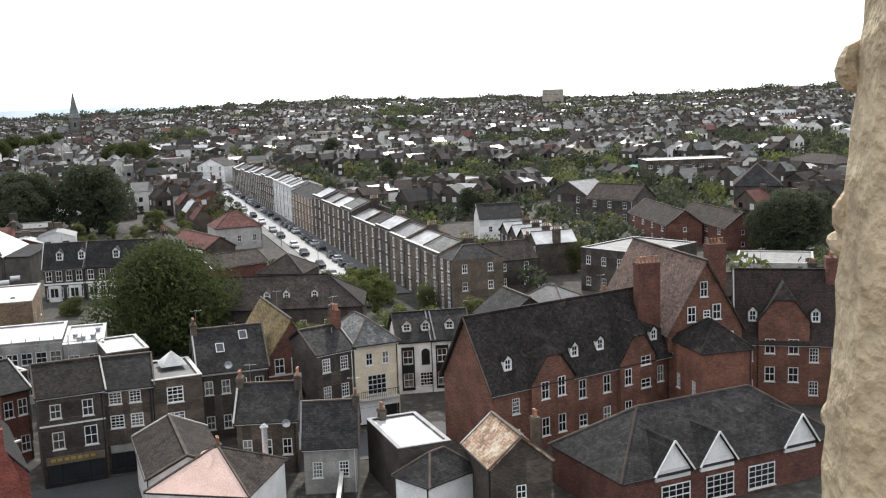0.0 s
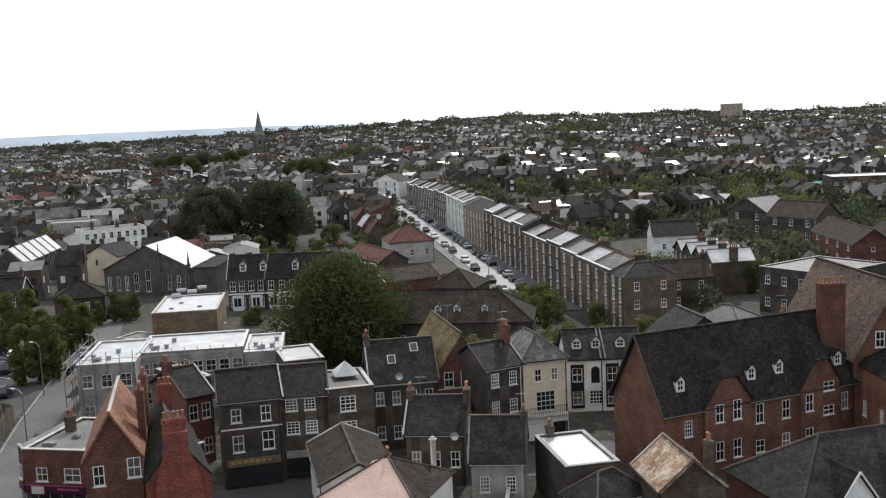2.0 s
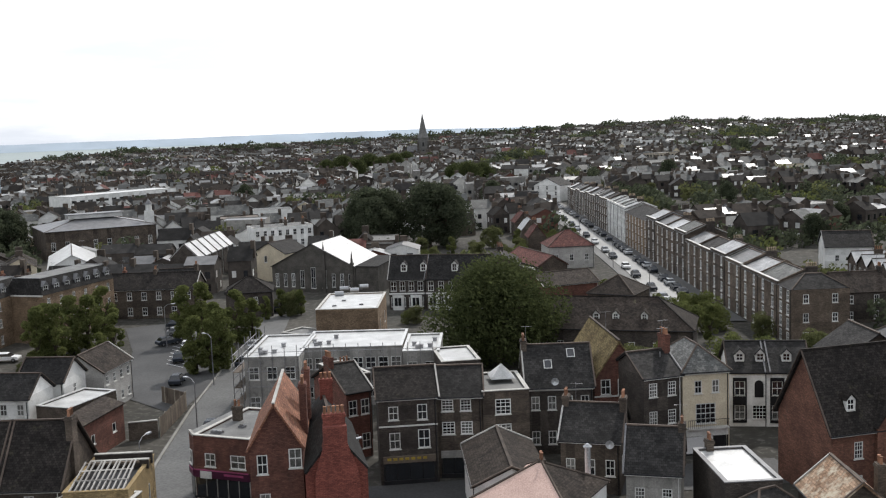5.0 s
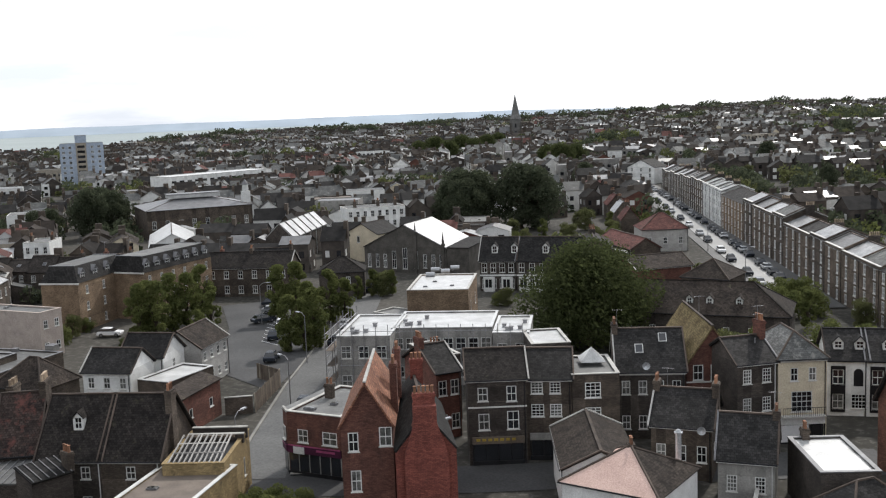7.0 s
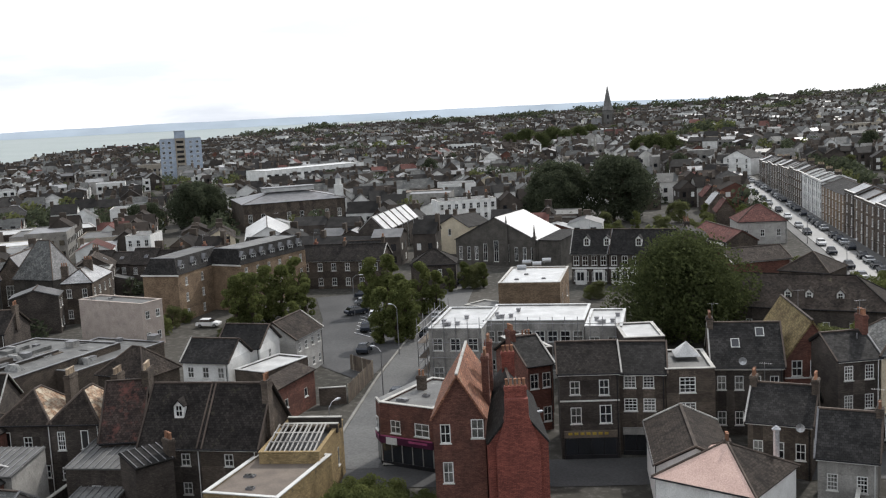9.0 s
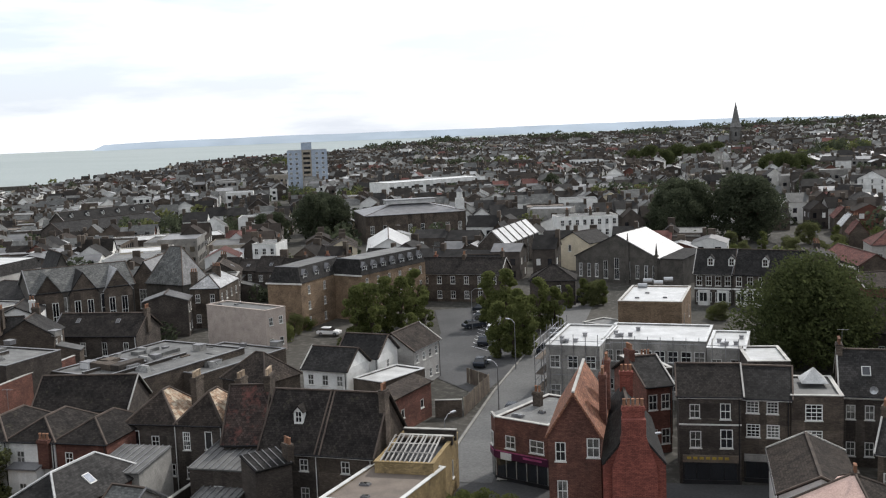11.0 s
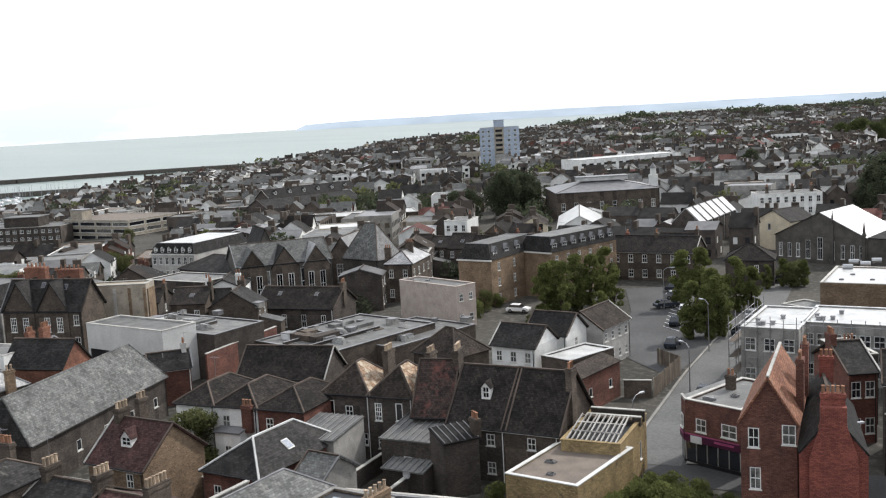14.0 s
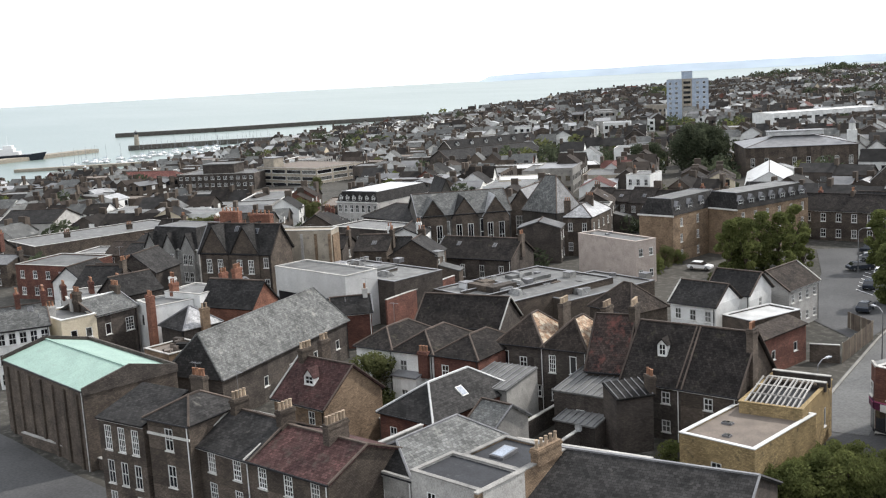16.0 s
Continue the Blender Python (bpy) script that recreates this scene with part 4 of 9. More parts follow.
house("brown_semi", 44.7, 254.8, -82.3, 26.9, 8.0, 5.2, "gx", 3, "brick_red", "tile_brown", "brown brick semi-detached house with tiled roof", front=(4, 2, 1.4, 1.2, "two"), right=(1, 2, 0.8, 1.0, "plain"))
house("brown_semi", 54.0, 244.7, -78.2, 24.8, 8.0, 5.2, "gx", 3, "brick_red", "tile_brown", "brown brick semi-detached house with tiled roof", front=(4, 2, 1.4, 1.2, "two"), right=(1, 2, 0.8, 1.0, "plain"), chim=((0.85, 0.5, 0.7, 2),))
house("gabled_villa", 29.6, 297.1, -53.4, 14.9, 10.0, 6.5, "gy", 3.5, "brick_dark", "slate_sheen", "dark brick villa with bright gables", front=(2, 2, 1.2, 1.7, "sash"))
house("gabled_villa", 37.7, 279.3, -47.5, 15.0, 10.0, 6.5, "gx", 3.5, "brick_dark", "tile_brown", "dark brick villa with tiled roof", front=(3, 2, 1.2, 1.7, "sash"))
house("long_flat_block", 70.9, 368.8, 1.8, 30.2, 14.0, 9, "flat", 0, "brick_brown", "felt_white", "long low block with pale flat roof", front=(10, 2, 1.4, 1.2, "two"), category="building")
house("pyramid_roof_block", 83.0, 300.7, -14.8, 13.2, 16.0, 6, "hip", 6, "brick_dark", "slate", "block with steep pyramidal slate roof", category="building")
house("brown_flats", 118.0, 366.6, -70.8, 26.3, 14.0, 8, "hip", 2.5, "brick_brown", "tile_brown", "brown brick flats with balconies", front=(4, 3, 1.4, 1.3, "two"), category="flats")
house("side_hall", 51.4, 185.8, -18.5, 13.5, 14.0, 3.4, "flat", 0, "render_pale", "felt_grey", "low pale store with grey flat roofs", category="hall")

# white-roofed building site and chapel
house("scaffolded_block", -65.0, 114.1, 16.0, 6.9, 13.8, 7.5, "flat", 0, "render_grey", "felt_white", "pale rendered end block with white flat roof under scaffolding", ridge="felt_white", front=(3, 2, 1.3, 1.6, "two"), left=(4, 2, 1.3, 1.6, "two"), category="building")
house("flat_roof_block", -60.2, 120.3, 16.0, 13.2, 10.9, 7.5, "flat", 0, "render_grey", "felt_white", "long pale block with bright white flat roof", ridge="felt_white", front=(8, 2, 1.3, 1.5, "two"), category="building")
house("flat_roof_block", -46.2, 120.7, 16.0, 4.6, 10.8, 7.5, "flat", 0, "render_grey", "felt_white", "pale end block with bright white flat roof", ridge="felt_white", front=(2, 2, 1.3, 1.5, "two"), category="building")
house("flat_roof_store", -39.4, 115.8, 26.9, 4.7, 8.2, 7.5, "flat", 0, "brick_dark", "felt_white", "dark store with shining felt roof", category="store")
house("brown_flat_block", -73.0, 152.1, 16.5, 10.1, 16.1, 6.5, "flat", 0, "brick_tan", "felt_white", "brown brick block with pale flat roof and ducts", category="building", right=(2, 1, 1.0, 2.0, "plain"))
# Only the right slope is brightened: sunlight on the slate, done by colour.
house("chapel", -109.7, 207.5, 1.2, 19.9, 16.0, 5.9, "gy", 5.0, "stone_flint", "slate", "dark flint chapel with tall lancets, sun glint painted on one slate slope", front=("at", ((0.8, 1.2, 0.8, 3.0, "sash"), (2.8, 1.2, 0.8, 3.0, "sash"), (4.7, 1.2, 0.8, 3.0, "sash"), (6.8, 1.0, 1.0, 3.9, "sash"), (9.4, 0.9, 1.1, 4.7, "sash"), (12.1, 1.0, 1.0, 3.9, "sash"), (14.4, 1.2, 0.8, 3.0, "sash"), (16.4, 1.2, 0.8, 3.0, "sash"), (18.3, 1.2, 0.8, 3.0, "sash"))), category="chapel", tile2="slate_glint", ridge="slate")
house("chapel_aisle", -89.7, 208.0, 1.2, 5.2, 14.0, 5.9, "lean", 0.6, "stone_flint", "slate", "flint side aisle of the chapel with lean-to roof", category="chapel")
house("cream_gable_house", -122.3, 222.3, -10.3, 9.5, 9.0, 7.0, "gy", 2.4, "render_cream", "slate", "cream gabled house beside the chapel", front=("at", ((3.2, 4.6, 0.9, 1.6, "plain"), (6.2, 1.8, 0.9, 1.5, "plain"))))
house("brick_terrace_house", -127.2, 171.7, 17.1, 17.4, 8.0, 6.0, "gx", 2.6, "brick_brown", "tile_dark", "dark brick terrace with tiled roof behind the square", front=(6, 2, 1.0, 1.6, "sash"), ridge="tile_dark", chim=((0.5, 0.5, 0.7, 3, "y"),))
house("dark_hip_house", -103.1, 175.5, 26.0, 8.9, 8.0, 5.0, "hip", 2.6, "brick_dark", "tile_dark", "dark brick house with a broad hipped roof beside the chapel", front=("at", ((5.3, 2.8, 0.8, 1.3, "two"),)), ridge="tile_dark")
house("yard_shed", -78.4, 150.2, -15.6, 7.0, 5.0, 3.0, "flat", 0, "render_pale", "felt_grey", "low pale shed with a grey felt roof", category="shed")
house("bay_terrace", -74.6, 189.1, 11.8, 7.1, 9.0, 6.2, "gx", 4, "brick_dark", "slate", "dark brick terrace with white trim with bays and gabled dormers", front=(4, 2, 1.1, 1.9, "sash"), dormers=((0.4, 0.15, 1.2, 1.5), (0.95, 0.15, 1.2, 1.5)), group="bay terrace")
house("bay_terrace", -67.5, 190.6, 5.0, 12.4, 9.0, 6.2, "gx", 4, "brick_dark", "slate", "dark brick terrace with white trim with bays and gabled dormers", front=(6, 2, 1.1, 1.9, "sash"), dormers=((0.45, 0.15, 1.2, 1.5), (0.95, 0.15, 1.2, 1.5)), group="bay terrace")
house("white_terrace", -140.2, 255.8, 41.0, 16.9, 9.0, 9, "flat", 0, "render_white", "felt_grey", "white stucco terrace with parapet and tall chimneys", front=(8, 3, 1.0, 1.6, "sash"), chim=((0.2, 0.5, 1.6, 4, "y"), (0.6, 0.5, 1.6, 4, "y"), (0.9, 0.5, 1.6, 4, "y")))
# White felt colour on these roofs stands in for sun glare.
house("workshop_bay", -131.9, 213.6, 103.9, 4.2, 7.0, 6.8, "gx", 3.4, "brick_dark", "felt_white", "dark brick workshop bay, sun glare painted white on its steep roof", tile2="tile_dark", group="workshop bays", category="workshop", ridge="slate", over=0.1)
house("workshop_bay", -133.1, 218.5, 103.9, 4.2, 7.0, 6.8, "gx", 3.4, "brick_dark", "felt_white", "dark brick workshop bay, sun glare painted white on its steep roof", tile2="tile_dark", group="workshop bays", category="workshop", ridge="slate", over=0.1)
house("workshop_bay", -134.3, 223.4, 103.9, 4.2, 7.0, 6.8, "gx", 3.4, "brick_dark", "felt_white", "dark brick workshop bay, sun glare painted white on its steep roof", tile2="tile_dark", group="workshop bays", category="workshop", ridge="slate", over=0.1)
house("workshop_bay", -135.6, 228.3, 103.9, 4.2, 7.0, 6.8, "gx", 3.4, "brick_dark", "felt_white", "dark brick workshop bay, sun glare painted white on its steep roof", tile2="tile_dark", group="workshop bays", category="workshop", ridge="slate", over=0.1)
house("workshop_bay", -136.8, 233.2, 103.9, 4.2, 7.0, 6.8, "gx", 3.4, "brick_dark", "felt_white", "dark brick workshop bay, sun glare painted white on its steep roof", tile2="tile_dark", group="workshop bays", category="workshop", ridge="slate", over=0.1)
house("workshop_bay", -138.0, 238.1, 103.9, 4.2, 7.0, 6.8, "gx", 3.4, "brick_dark", "felt_white", "dark brick workshop bay, sun glare painted white on its steep roof", tile2="tile_dark", group="workshop bays", category="workshop", ridge="slate", over=0.1)

# corner by the side street
house("red_gable_house", -43.4, 76.0, 23.0, 4.5, 12.0, 9.5, "gy", 3.6, "brick_red", "tile_orange", "tall narrow red brick house with orange tiled gable", front=("at", ((0.6, 7.0, 0.9, 1.7, "sash"), (3.3, 7.4, 1.1, 1.7, "sash"), (0.7, 3.4, 0.9, 1.9, "sash"), (3.3, 3.6, 1.2, 1.9, "sash"), (3.3, 0.5, 1.2, 1.9, "sash"))), chim=((1.0, 0.35, 0.6, 3, "y"), (1.02, 0.75, 0.8, 3, "y")), stack="brick_red", pot="pot_clay", ridge="coping")
house("chimney_gable_house", -38.5, 76.6, 29.0, 5.2, 14.0, 7.4, "gy", 3.2, "brick_scarlet", "slate", "red brick house with a great chimney breast in its gable", chim=((0.5, 0.04, 1.5, 5), (0.55, 0.9, 1.6, 3)), stack="brick_scarlet", right=(4, 2, 1.1, 1.8, "sash"), over=0.1)
house("corner_shop", -55.6, 86.73, -2.8, 6.4, 10.2, 6.3, "flat", 0, "brick_red", "felt_grey", "two-storey red brick corner shop with flat roof", front=("at", ((1.2, 3.5, 1.2, 1.35, "two"), (4.1, 3.5, 1.7, 1.35, "two"), (1.2, 0.3, 1.6, 2.1, "plain"), (3.6, 0.3, 2.4, 2.1, "six"))), chim=((0.2, 0.6, 1.4, 2),))
house("yellow_flat_house", -59.3, 64.1, 10.6, 7.0, 10.9, 4.4, "flat", 0, "brick_ochre", "felt_tan", "yellow brick flat-roofed house with white parapet", front=(1, 1, 1.0, 1.1, "two"), ridge="frame_white")
# Black roof panel stands for the unlit void under the bare rafters.
house("roofless_house", -59.5, 72.0, 21.0, 5.6, 9.8, 5.3, "flat", 0, "brick_ochre", "paint_black", "ochre walled house with bare roof rafters", category="house", right=(2, 1, 0.6, 1.8, "plain"), ridge="brick_ochre")
house("side_row_house", -45.4, 101.0, 47.7, 2.9, 9.0, 7.6, "gx", 2.2, "brick_red", "slate", "red brick house with white bays behind the great chimney", front=(2, 2, 1.0, 1.7, "sash"), right=(3, 2, 1.0, 1.7, "sash"), chim=((0.0, 0.5, 0.9, 4, "y"),), stack="brick_red")
house("side_row_house", -47.9, 106.7, 47.4, 3.1, 8.0, 7.6, "flat", 0, "brick_dark", "felt_grey", "dark brick house with a low flat roof", chim=((0.5, 0.5, 0.8, 3),), stack="brick_red")

# cottages behind the yards
house("rear_cottage", -87.1, 66.1, 23.0, 5.5, 7.0, 7, "hip", 2.8, "brick_dark", "tile_brown", "dark brick cottage back with brown tiled roof", tile2="tile_lichen", front=("at", ((0.5, 4.4, 0.8, 1.9, "plain"), (2.6, 4.6, 0.9, 1.2, "sash"), (4.3, 1.6, 0.8, 1.3, "sash"))), chim=((1.0, 0.75, 0.9, 5, "y"),), pot="pot_buff", group="rear cottages")
house("rear_cottage", -82.0, 68.2, 22.4, 5.0, 7.0, 7, "hip", 2.8, "brick_dark", "tile_brown", "dark brick cottage back with lichened roof", tile2="tile_lichen", front=("at", ((0.6, 4.4, 0.8, 1.9, "six"), (3.0, 4.5, 0.8, 1.9, "plain"), (0.8, 1.4, 0.8, 1.3, "sash"))), chim=((1.0, 0.75, 0.9, 5, "y"),), pot="pot_buff", group="rear cottages")
house("rear_cottage", -75.6, 68.5, 31.2, 3.7, 9.0, 6, "gx", 4.6, "brick_dark", "tile_rust", "cottage with a rusty red tiled roof", front=(2, 2, 0.8, 1.3, "sash"), chim=((1.0, 0.55, 1.0, 6, "y"),), pot="pot_buff", group="rear cottages")
house("rear_cottage", -71.8, 69.7, 18.4, 6.0, 9.0, 5.6, "gx", 4.8, "brick_dark", "tile_dark", "dark tiled cottage with one white dormer", front=(2, 2, 0.9, 1.2, "two"), dormers=((0.55, 0.22, 1.0, 1.3),), group="rear cottages")
house("rear_cottage", -66.1, 71.6, 16.8, 5.6, 9.0, 5.6, "gx", 4.8, "brick_brown", "tile_dark", "dark tiled cottage with mossy roof", front=(1, 2, 0.9, 1.2, "two"), chim=((1.0, 0.4, 0.6, 3, "y"),), group="rear cottages")
house("rear_extension", -82.5, 58.0, 21.2, 5.1, 6.2, 5.2, "lean", 0.6, "render_grey", "felt_grey", "grey lean-to rear extension with ribbed grey roof", front=(1, 1, 0.9, 1.4, "sash"), category="extension")
house("rear_extension", -75.7, 64.1, 19.9, 5.8, 6.5, 4.8, "lean", 0.7, "brick_dark", "felt_grey", "dark lean-to rear extension with ribbed grey roof", front=(1, 1, 0.9, 1.4, "sash"), category="extension")
house("rear_extension", -73.9, 62.6, 15.8, 4.5, 3.5, 2.6, "lean", 0.6, "brick_dark", "felt_grey", "low lean-to scullery with grey felt roof", category="extension")
house("rear_extension", -67.5, 64.7, 71.0, 3.7, 3.0, 5.6, "lean", 0.7, "brick_dark", "slate", "tall dark brick rear extension with chimney", chim=((1.0, 0.2, 0.9, 3, "y"),), category="extension")
house("white_back_house", -99.1, 55.4, 21.2, 5.0, 9.0, 6.5, "hip", 1.8, "render_white", "tile_dark", "white rendered house back with dark hipped roof", front=(2, 2, 0.9, 1.3, "sash"), group="white back houses")
house("white_back_house", -94.4, 57.3, 23.0, 5.2, 9.0, 6.5, "hip", 1.8, "render_white", "tile_dark", "white rendered house back with dark hipped roof", front=(2, 2, 0.9, 1.3, "sash"), group="white back houses")
house("white_back_house", -89.6, 59.4, 21.0, 5.6, 9.0, 6.5, "hip", 1.8, "brick_red", "tile_dark", "pale red house back with dark hipped roof", front=(2, 2, 0.9, 1.3, "sash"), group="white back houses")
house("white_back_extension", -93.4, 56.4, 20.8, 3.2, 4.0, 4.2, "lean", 0.6, "render_white", "lead", "white two-storey rear extension", front=(1, 1, 0.9, 1.2, "sash"), chim=((1.1, 0.3, 2.0, 3),), stack="brick_red", category="extension")
house("skylight_house", -91.8, 41.7, 15.6, 7.1, 8.0, 5.4, "gx", 3.2, "brick_tan", "tile_maroon", "tan brick house with maroon tiled roof", front=(2, 2, 0.9, 1.4, "sash"), dormers=((0.5, 0.2, 1.4, 1.0),), chim=((0.1, 0.5, 0.9, 4, "y"), (0.0, 0.9, 0.9, 3, "y")), pot="pot_buff")
# Hip ends take dark slate: their shade is put into the colour.
house("slate_hall", -102.2, 40.6, 121.1, 27.0, 7.6, 5.0, "hip", 4.5, "brick_dark", "slate_pale", "long hall with weathered pale slate roof", front=(5, 1, 0.9, 1.2, "plain"), category="hall", ridge="slate_pale", steep=0.38, ends="slate")
house("green_roof_hall", -117.4, 22.0, 9.5, 19.3, 10.0, 8.0, "gx", 1.2, "brick_brown", "roof_green", "large brown brick hall with pale green roof", front=None, category="hall", ridge="roof_green", over=0.0)
house("corner_house", -87.7, 23.5, 22.0, 5.68, 5.2, 8.7, "lean", 1.5, "brick_brown", "slate", "three-storey brown brick terrace house with white sashes", front=("at", ((0.7, 5.9, 0.85, 2.2, "six"), (2.4, 5.9, 0.85, 2.2, "six"), (4.1, 5.9, 0.85, 2.2, "six"), (0.7, 2.9, 0.85, 2.1, "sash"), (2.4, 2.9, 0.85, 2.1, "sash"), (4.1, 2.9, 0.85, 2.1, "sash"), (0.7, 0.4, 0.85, 1.8, "sash"), (4.1, 0.4, 0.85, 1.8, "sash"))), bands=((8.45, 0.12, 0.2),))
house("corner_house", -82.0, 25.9, 22.0, 4.9, 6.2, 9.4, "hip", 1.5, "brick_brown", "slate", "tall brown brick corner house with hipped slate roof", front=(1, 3, 0.95, 1.9, "sash"), chim=((0.1, 0.9, 0.6, 4),), bands=((8.1, 0.1, 0.2),))
house("row_house", -77.8, 28.5, 15.6, 6.3, 8.0, 7.6, "gx", 1.9, "brick_brown", "slate", "brick row house with slate roof and white windows", front=(2, 3, 0.95, 1.7, "six"), chim=((0.1, 0.5, 1.0, 4, "y"), (1.0, 0.5, 1.0, 4, "y")), pot="pot_buff", group="row houses")
house("row_house", -71.8, 30.2, 15.9, 8.7, 8.0, 7.6, "gx", 1.6, "brick_brown", "tile_maroon", "brick row house with dark red tiled roof", front=(3, 3, 0.95, 1.7, "six"), chim=((0.65, 0.5, 1.2, 6, "y"),), pot="pot_buff", group="row houses")
house("slate_hip_house", -68.8, 37.0, 14.3, 7.0, 11.6, 6.4, "hip", 1.75, "render_grey", "slate", "grey rendered house with a dark and pale hipped slate roof", front=("at", ((1.0, 3.6, 0.95, 1.5, "six"), (3.1, 3.6, 0.95, 1.5, "six"), (5.4, 3.3, 0.95, 1.5, "six"))), tile2="slate_pale", ridge="lead", over=0.05, steep=0.62)
house("parapet_house", -61.9, 38.6, 12.8, 7.0, 4.6, 7.1, "flat", 0, "render_pale", "felt_dark", "white rendered house with a dark felt roof behind its parapet", front=("at", ((1.5, 4.4, 0.9, 1.7, "sash"), (4.6, 4.4, 0.9, 1.7, "sash"))), ridge="render_grey")
house("parapet_wing", -62.0, 43.35, 13.2, 5.6, 5.2, 7.0, "flat", 0, "brick_tan", "felt_dark", "tan brick wing with a dark felt roof and one large skylight", ridge="render_grey")
house("slate_wing", -82.4, 48.2, 14.8, 6.7, 12.6, 4.6, "hip", 2.5, "brick_red", "slate", "red brick wing with hipped slate roof and a pale ridge", tile2="slate", ridge="felt_white", front=("at", ((1.2, 1.9, 0.9, 1.5, "sash"), (4.7, 1.9, 0.9, 1.5, "sash"))))
house("small_slate_house", -75.5, 53.4, 11.8, 3.2, 5.0, 4.0, "gx", 1.6, "render_grey", "slate_pale", "small grey house with hipped slate roof")
house("foreground_range", -56.6, 43.0, 25.5, 16.4, 13.0, 4.4, "gx", 3, "brick_dark", "slate", "long low range with dark slate roof and coped wall", ridge="lead", category="range")

# flat-roofed store and streets towards the harbour
house("store_front_block", -143.9, 67.1, 11.7, 16.2, 6.2, 8.0, "flat", 0, "cladding", "felt_grey", "pale grey clad retail block", category="store")
house("retail_store", -145.1, 73.3, 11.7, 19.5, 10.0, 6.4, "flat", 0, "brick_dark", "felt_grey", "retail store with a wide grey flat roof", category="store", ridge="lead")
house("retail_store", -127.8, 85.1, 5.0, 16.2, 22.0, 3.8, "flat", 0, "brick_brown", "felt_grey", "low retail store with flat felt roofs", category="store", ridge="lead")
house("retail_store", -121.7, 94.9, 3.3, 12.7, 18.0, 3, "flat", 0, "brick_brown", "felt_grey", "low flat-roofed store with rooflights", category="store", ridge="lead")
house("corner_slate_house", -120.8, 64.3, 66.0, 5.1, 4.4, 5.0, "gx", 1.8, "brick_red", "slate", "small red brick house with slate roof and pale stacks", chim=((0.9, 0.5, 0.9, 2, "y"),), stack="render_pale")
house("mansard_shop", -102.4, 93.4, -0.4, 7.9, 6.5, 4, "hip", 3.2, "brick_brown", "tile_brown", "low shop with steep brown hipped roof")
house("dark_ridge_house", -106.3, 68.0, 29.9, 11.1, 7.0, 5.6, "gx", 3, "brick_dark", "tile_dark", "long dark tiled house beside the flat roofs", front=(4, 2, 0.8, 1.2, "sash"))
house("tan_block", -156.1, 72.8, 42.5, 10.1, 4.0, 11.5, "flat", 0, "concrete", "concrete", "blank tan concrete stair tower of a large building", category="building")
house("red_mansion", -157.5, 60.6, 32.4, 13.2, 6.4, 10, "gx", 4, "brick_brown", "slate", "dark brown brick mansion with gables and arched windows", front=(7, 3, 0.9, 1.6, "sash"), category="building")
house("white_gable_house", -159.7, 96.7, 46.8, 6.7, 9.0, 7.2, "gy", 1.6, "render_white", "slate", "white rendered house with stepped gable", front=("at", ((2.6, 4.6, 0.9, 1.5, "plain"), (1.8, 0.8, 1.6, 1.8, "grid"))), chim=((0.1, 0.04, 0.3, 2), (0.9, 0.04, 0.9, 2)), stack="render_white")
house("dark_house", -174.5, 93.7, 14.8, 14.0, 9.0, 8, "flat", 0, "brick_dark", "felt_grey", "dark brick house beside a white gable", front=(3, 2, 0.8, 1.4, "sash"))
house("gothic_church", -163.3, 106.1, 64.1, 17.8, 14.0, 9.5, "gx", 3.4, "stone_flint", "slate_pale", "dark Gothic church with tall arched windows", front=(5, 1, 1.4, 5.0, "two", 1.0, 2.0), category="church")
# Right slope in a brighter slate than the left, sunlight given by colour.
house("gothic_gable", -173.9, 135.4, 31.0, 6.7, 12.0, 6.5, "gy", 4.5, "brick_brown", "slate", "brown brick Gothic gable with traceried window", tile2="slate_sheen", front=(1, 1, 2.6, 4.0, "grid"), category="church")
house("pyramid_tower", -165.0, 132.6, 3.0, 10.0, 7.0, 7.5, "hip", 7, "stone_flint", "slate_pale", "church tower with steep pyramid slate roof", category="church", tile2="slate_sheen")
house("gothic_gable", -175.6, 118.1, 68.3, 5.4, 10.0, 8.5, "gy", 6, "stone_flint", "slate", "dark flint church gable with lancets", front=(2, 1, 0.8, 4.0, "sash"), category="church")
house("school_house", -148.8, 99.6, 25.5, 14.8, 9.0, 4.6, "gx", 2.8, "brick_dark", "tile_dark", "dark brick church school with tiled roof", front=(4, 1, 0.9, 2.2, "sash"), chim=((1.0, 0.5, 0.8, 3, "y"),))
house("slate_villa", -150.0, 130.4, 30.1, 5.6, 12.5, 7.5, "hip", 2.2, "brick_brown", "slate_glint", "brown brick villa with shining slate roof", front=(2, 2, 0.9, 1.6, "sash"), right=(4, 2, 0.9, 1.5, "sash"), chim=((0.1, 0.1, 0.8, 3), (0.6, 0.5, 1.2, 4)))
house("cream_block", -134.5, 120.3, -1.7, 14.3, 4.5, 7.0, "flat", 0, "render_blush", "felt_grey", "blank pinkish cream rendered block with flat roof", right=(2, 2, 0.9, 1.3, "sash"), category="building", ridge="render_blush")
house("mansard_flats", -135.4, 136.0, 11.2, 7.1, 16.7, 8.6, "mansard", 2.8, "brick_tan", "slate", "tan brick flats with slate mansard roof", front=None, right=(3, 3, 0.8, 1.5, "two"), category="flats")
house("mansard_flats", -132.3, 149.4, 0.6, 8.0, 20.8, 8.6, "mansard", 2.8, "brick_tan", "slate", "tan brick flats with slate mansard and dormers", front=None, right=(6, 3, 0.8, 1.5, "two"), category="flats", dormers=())
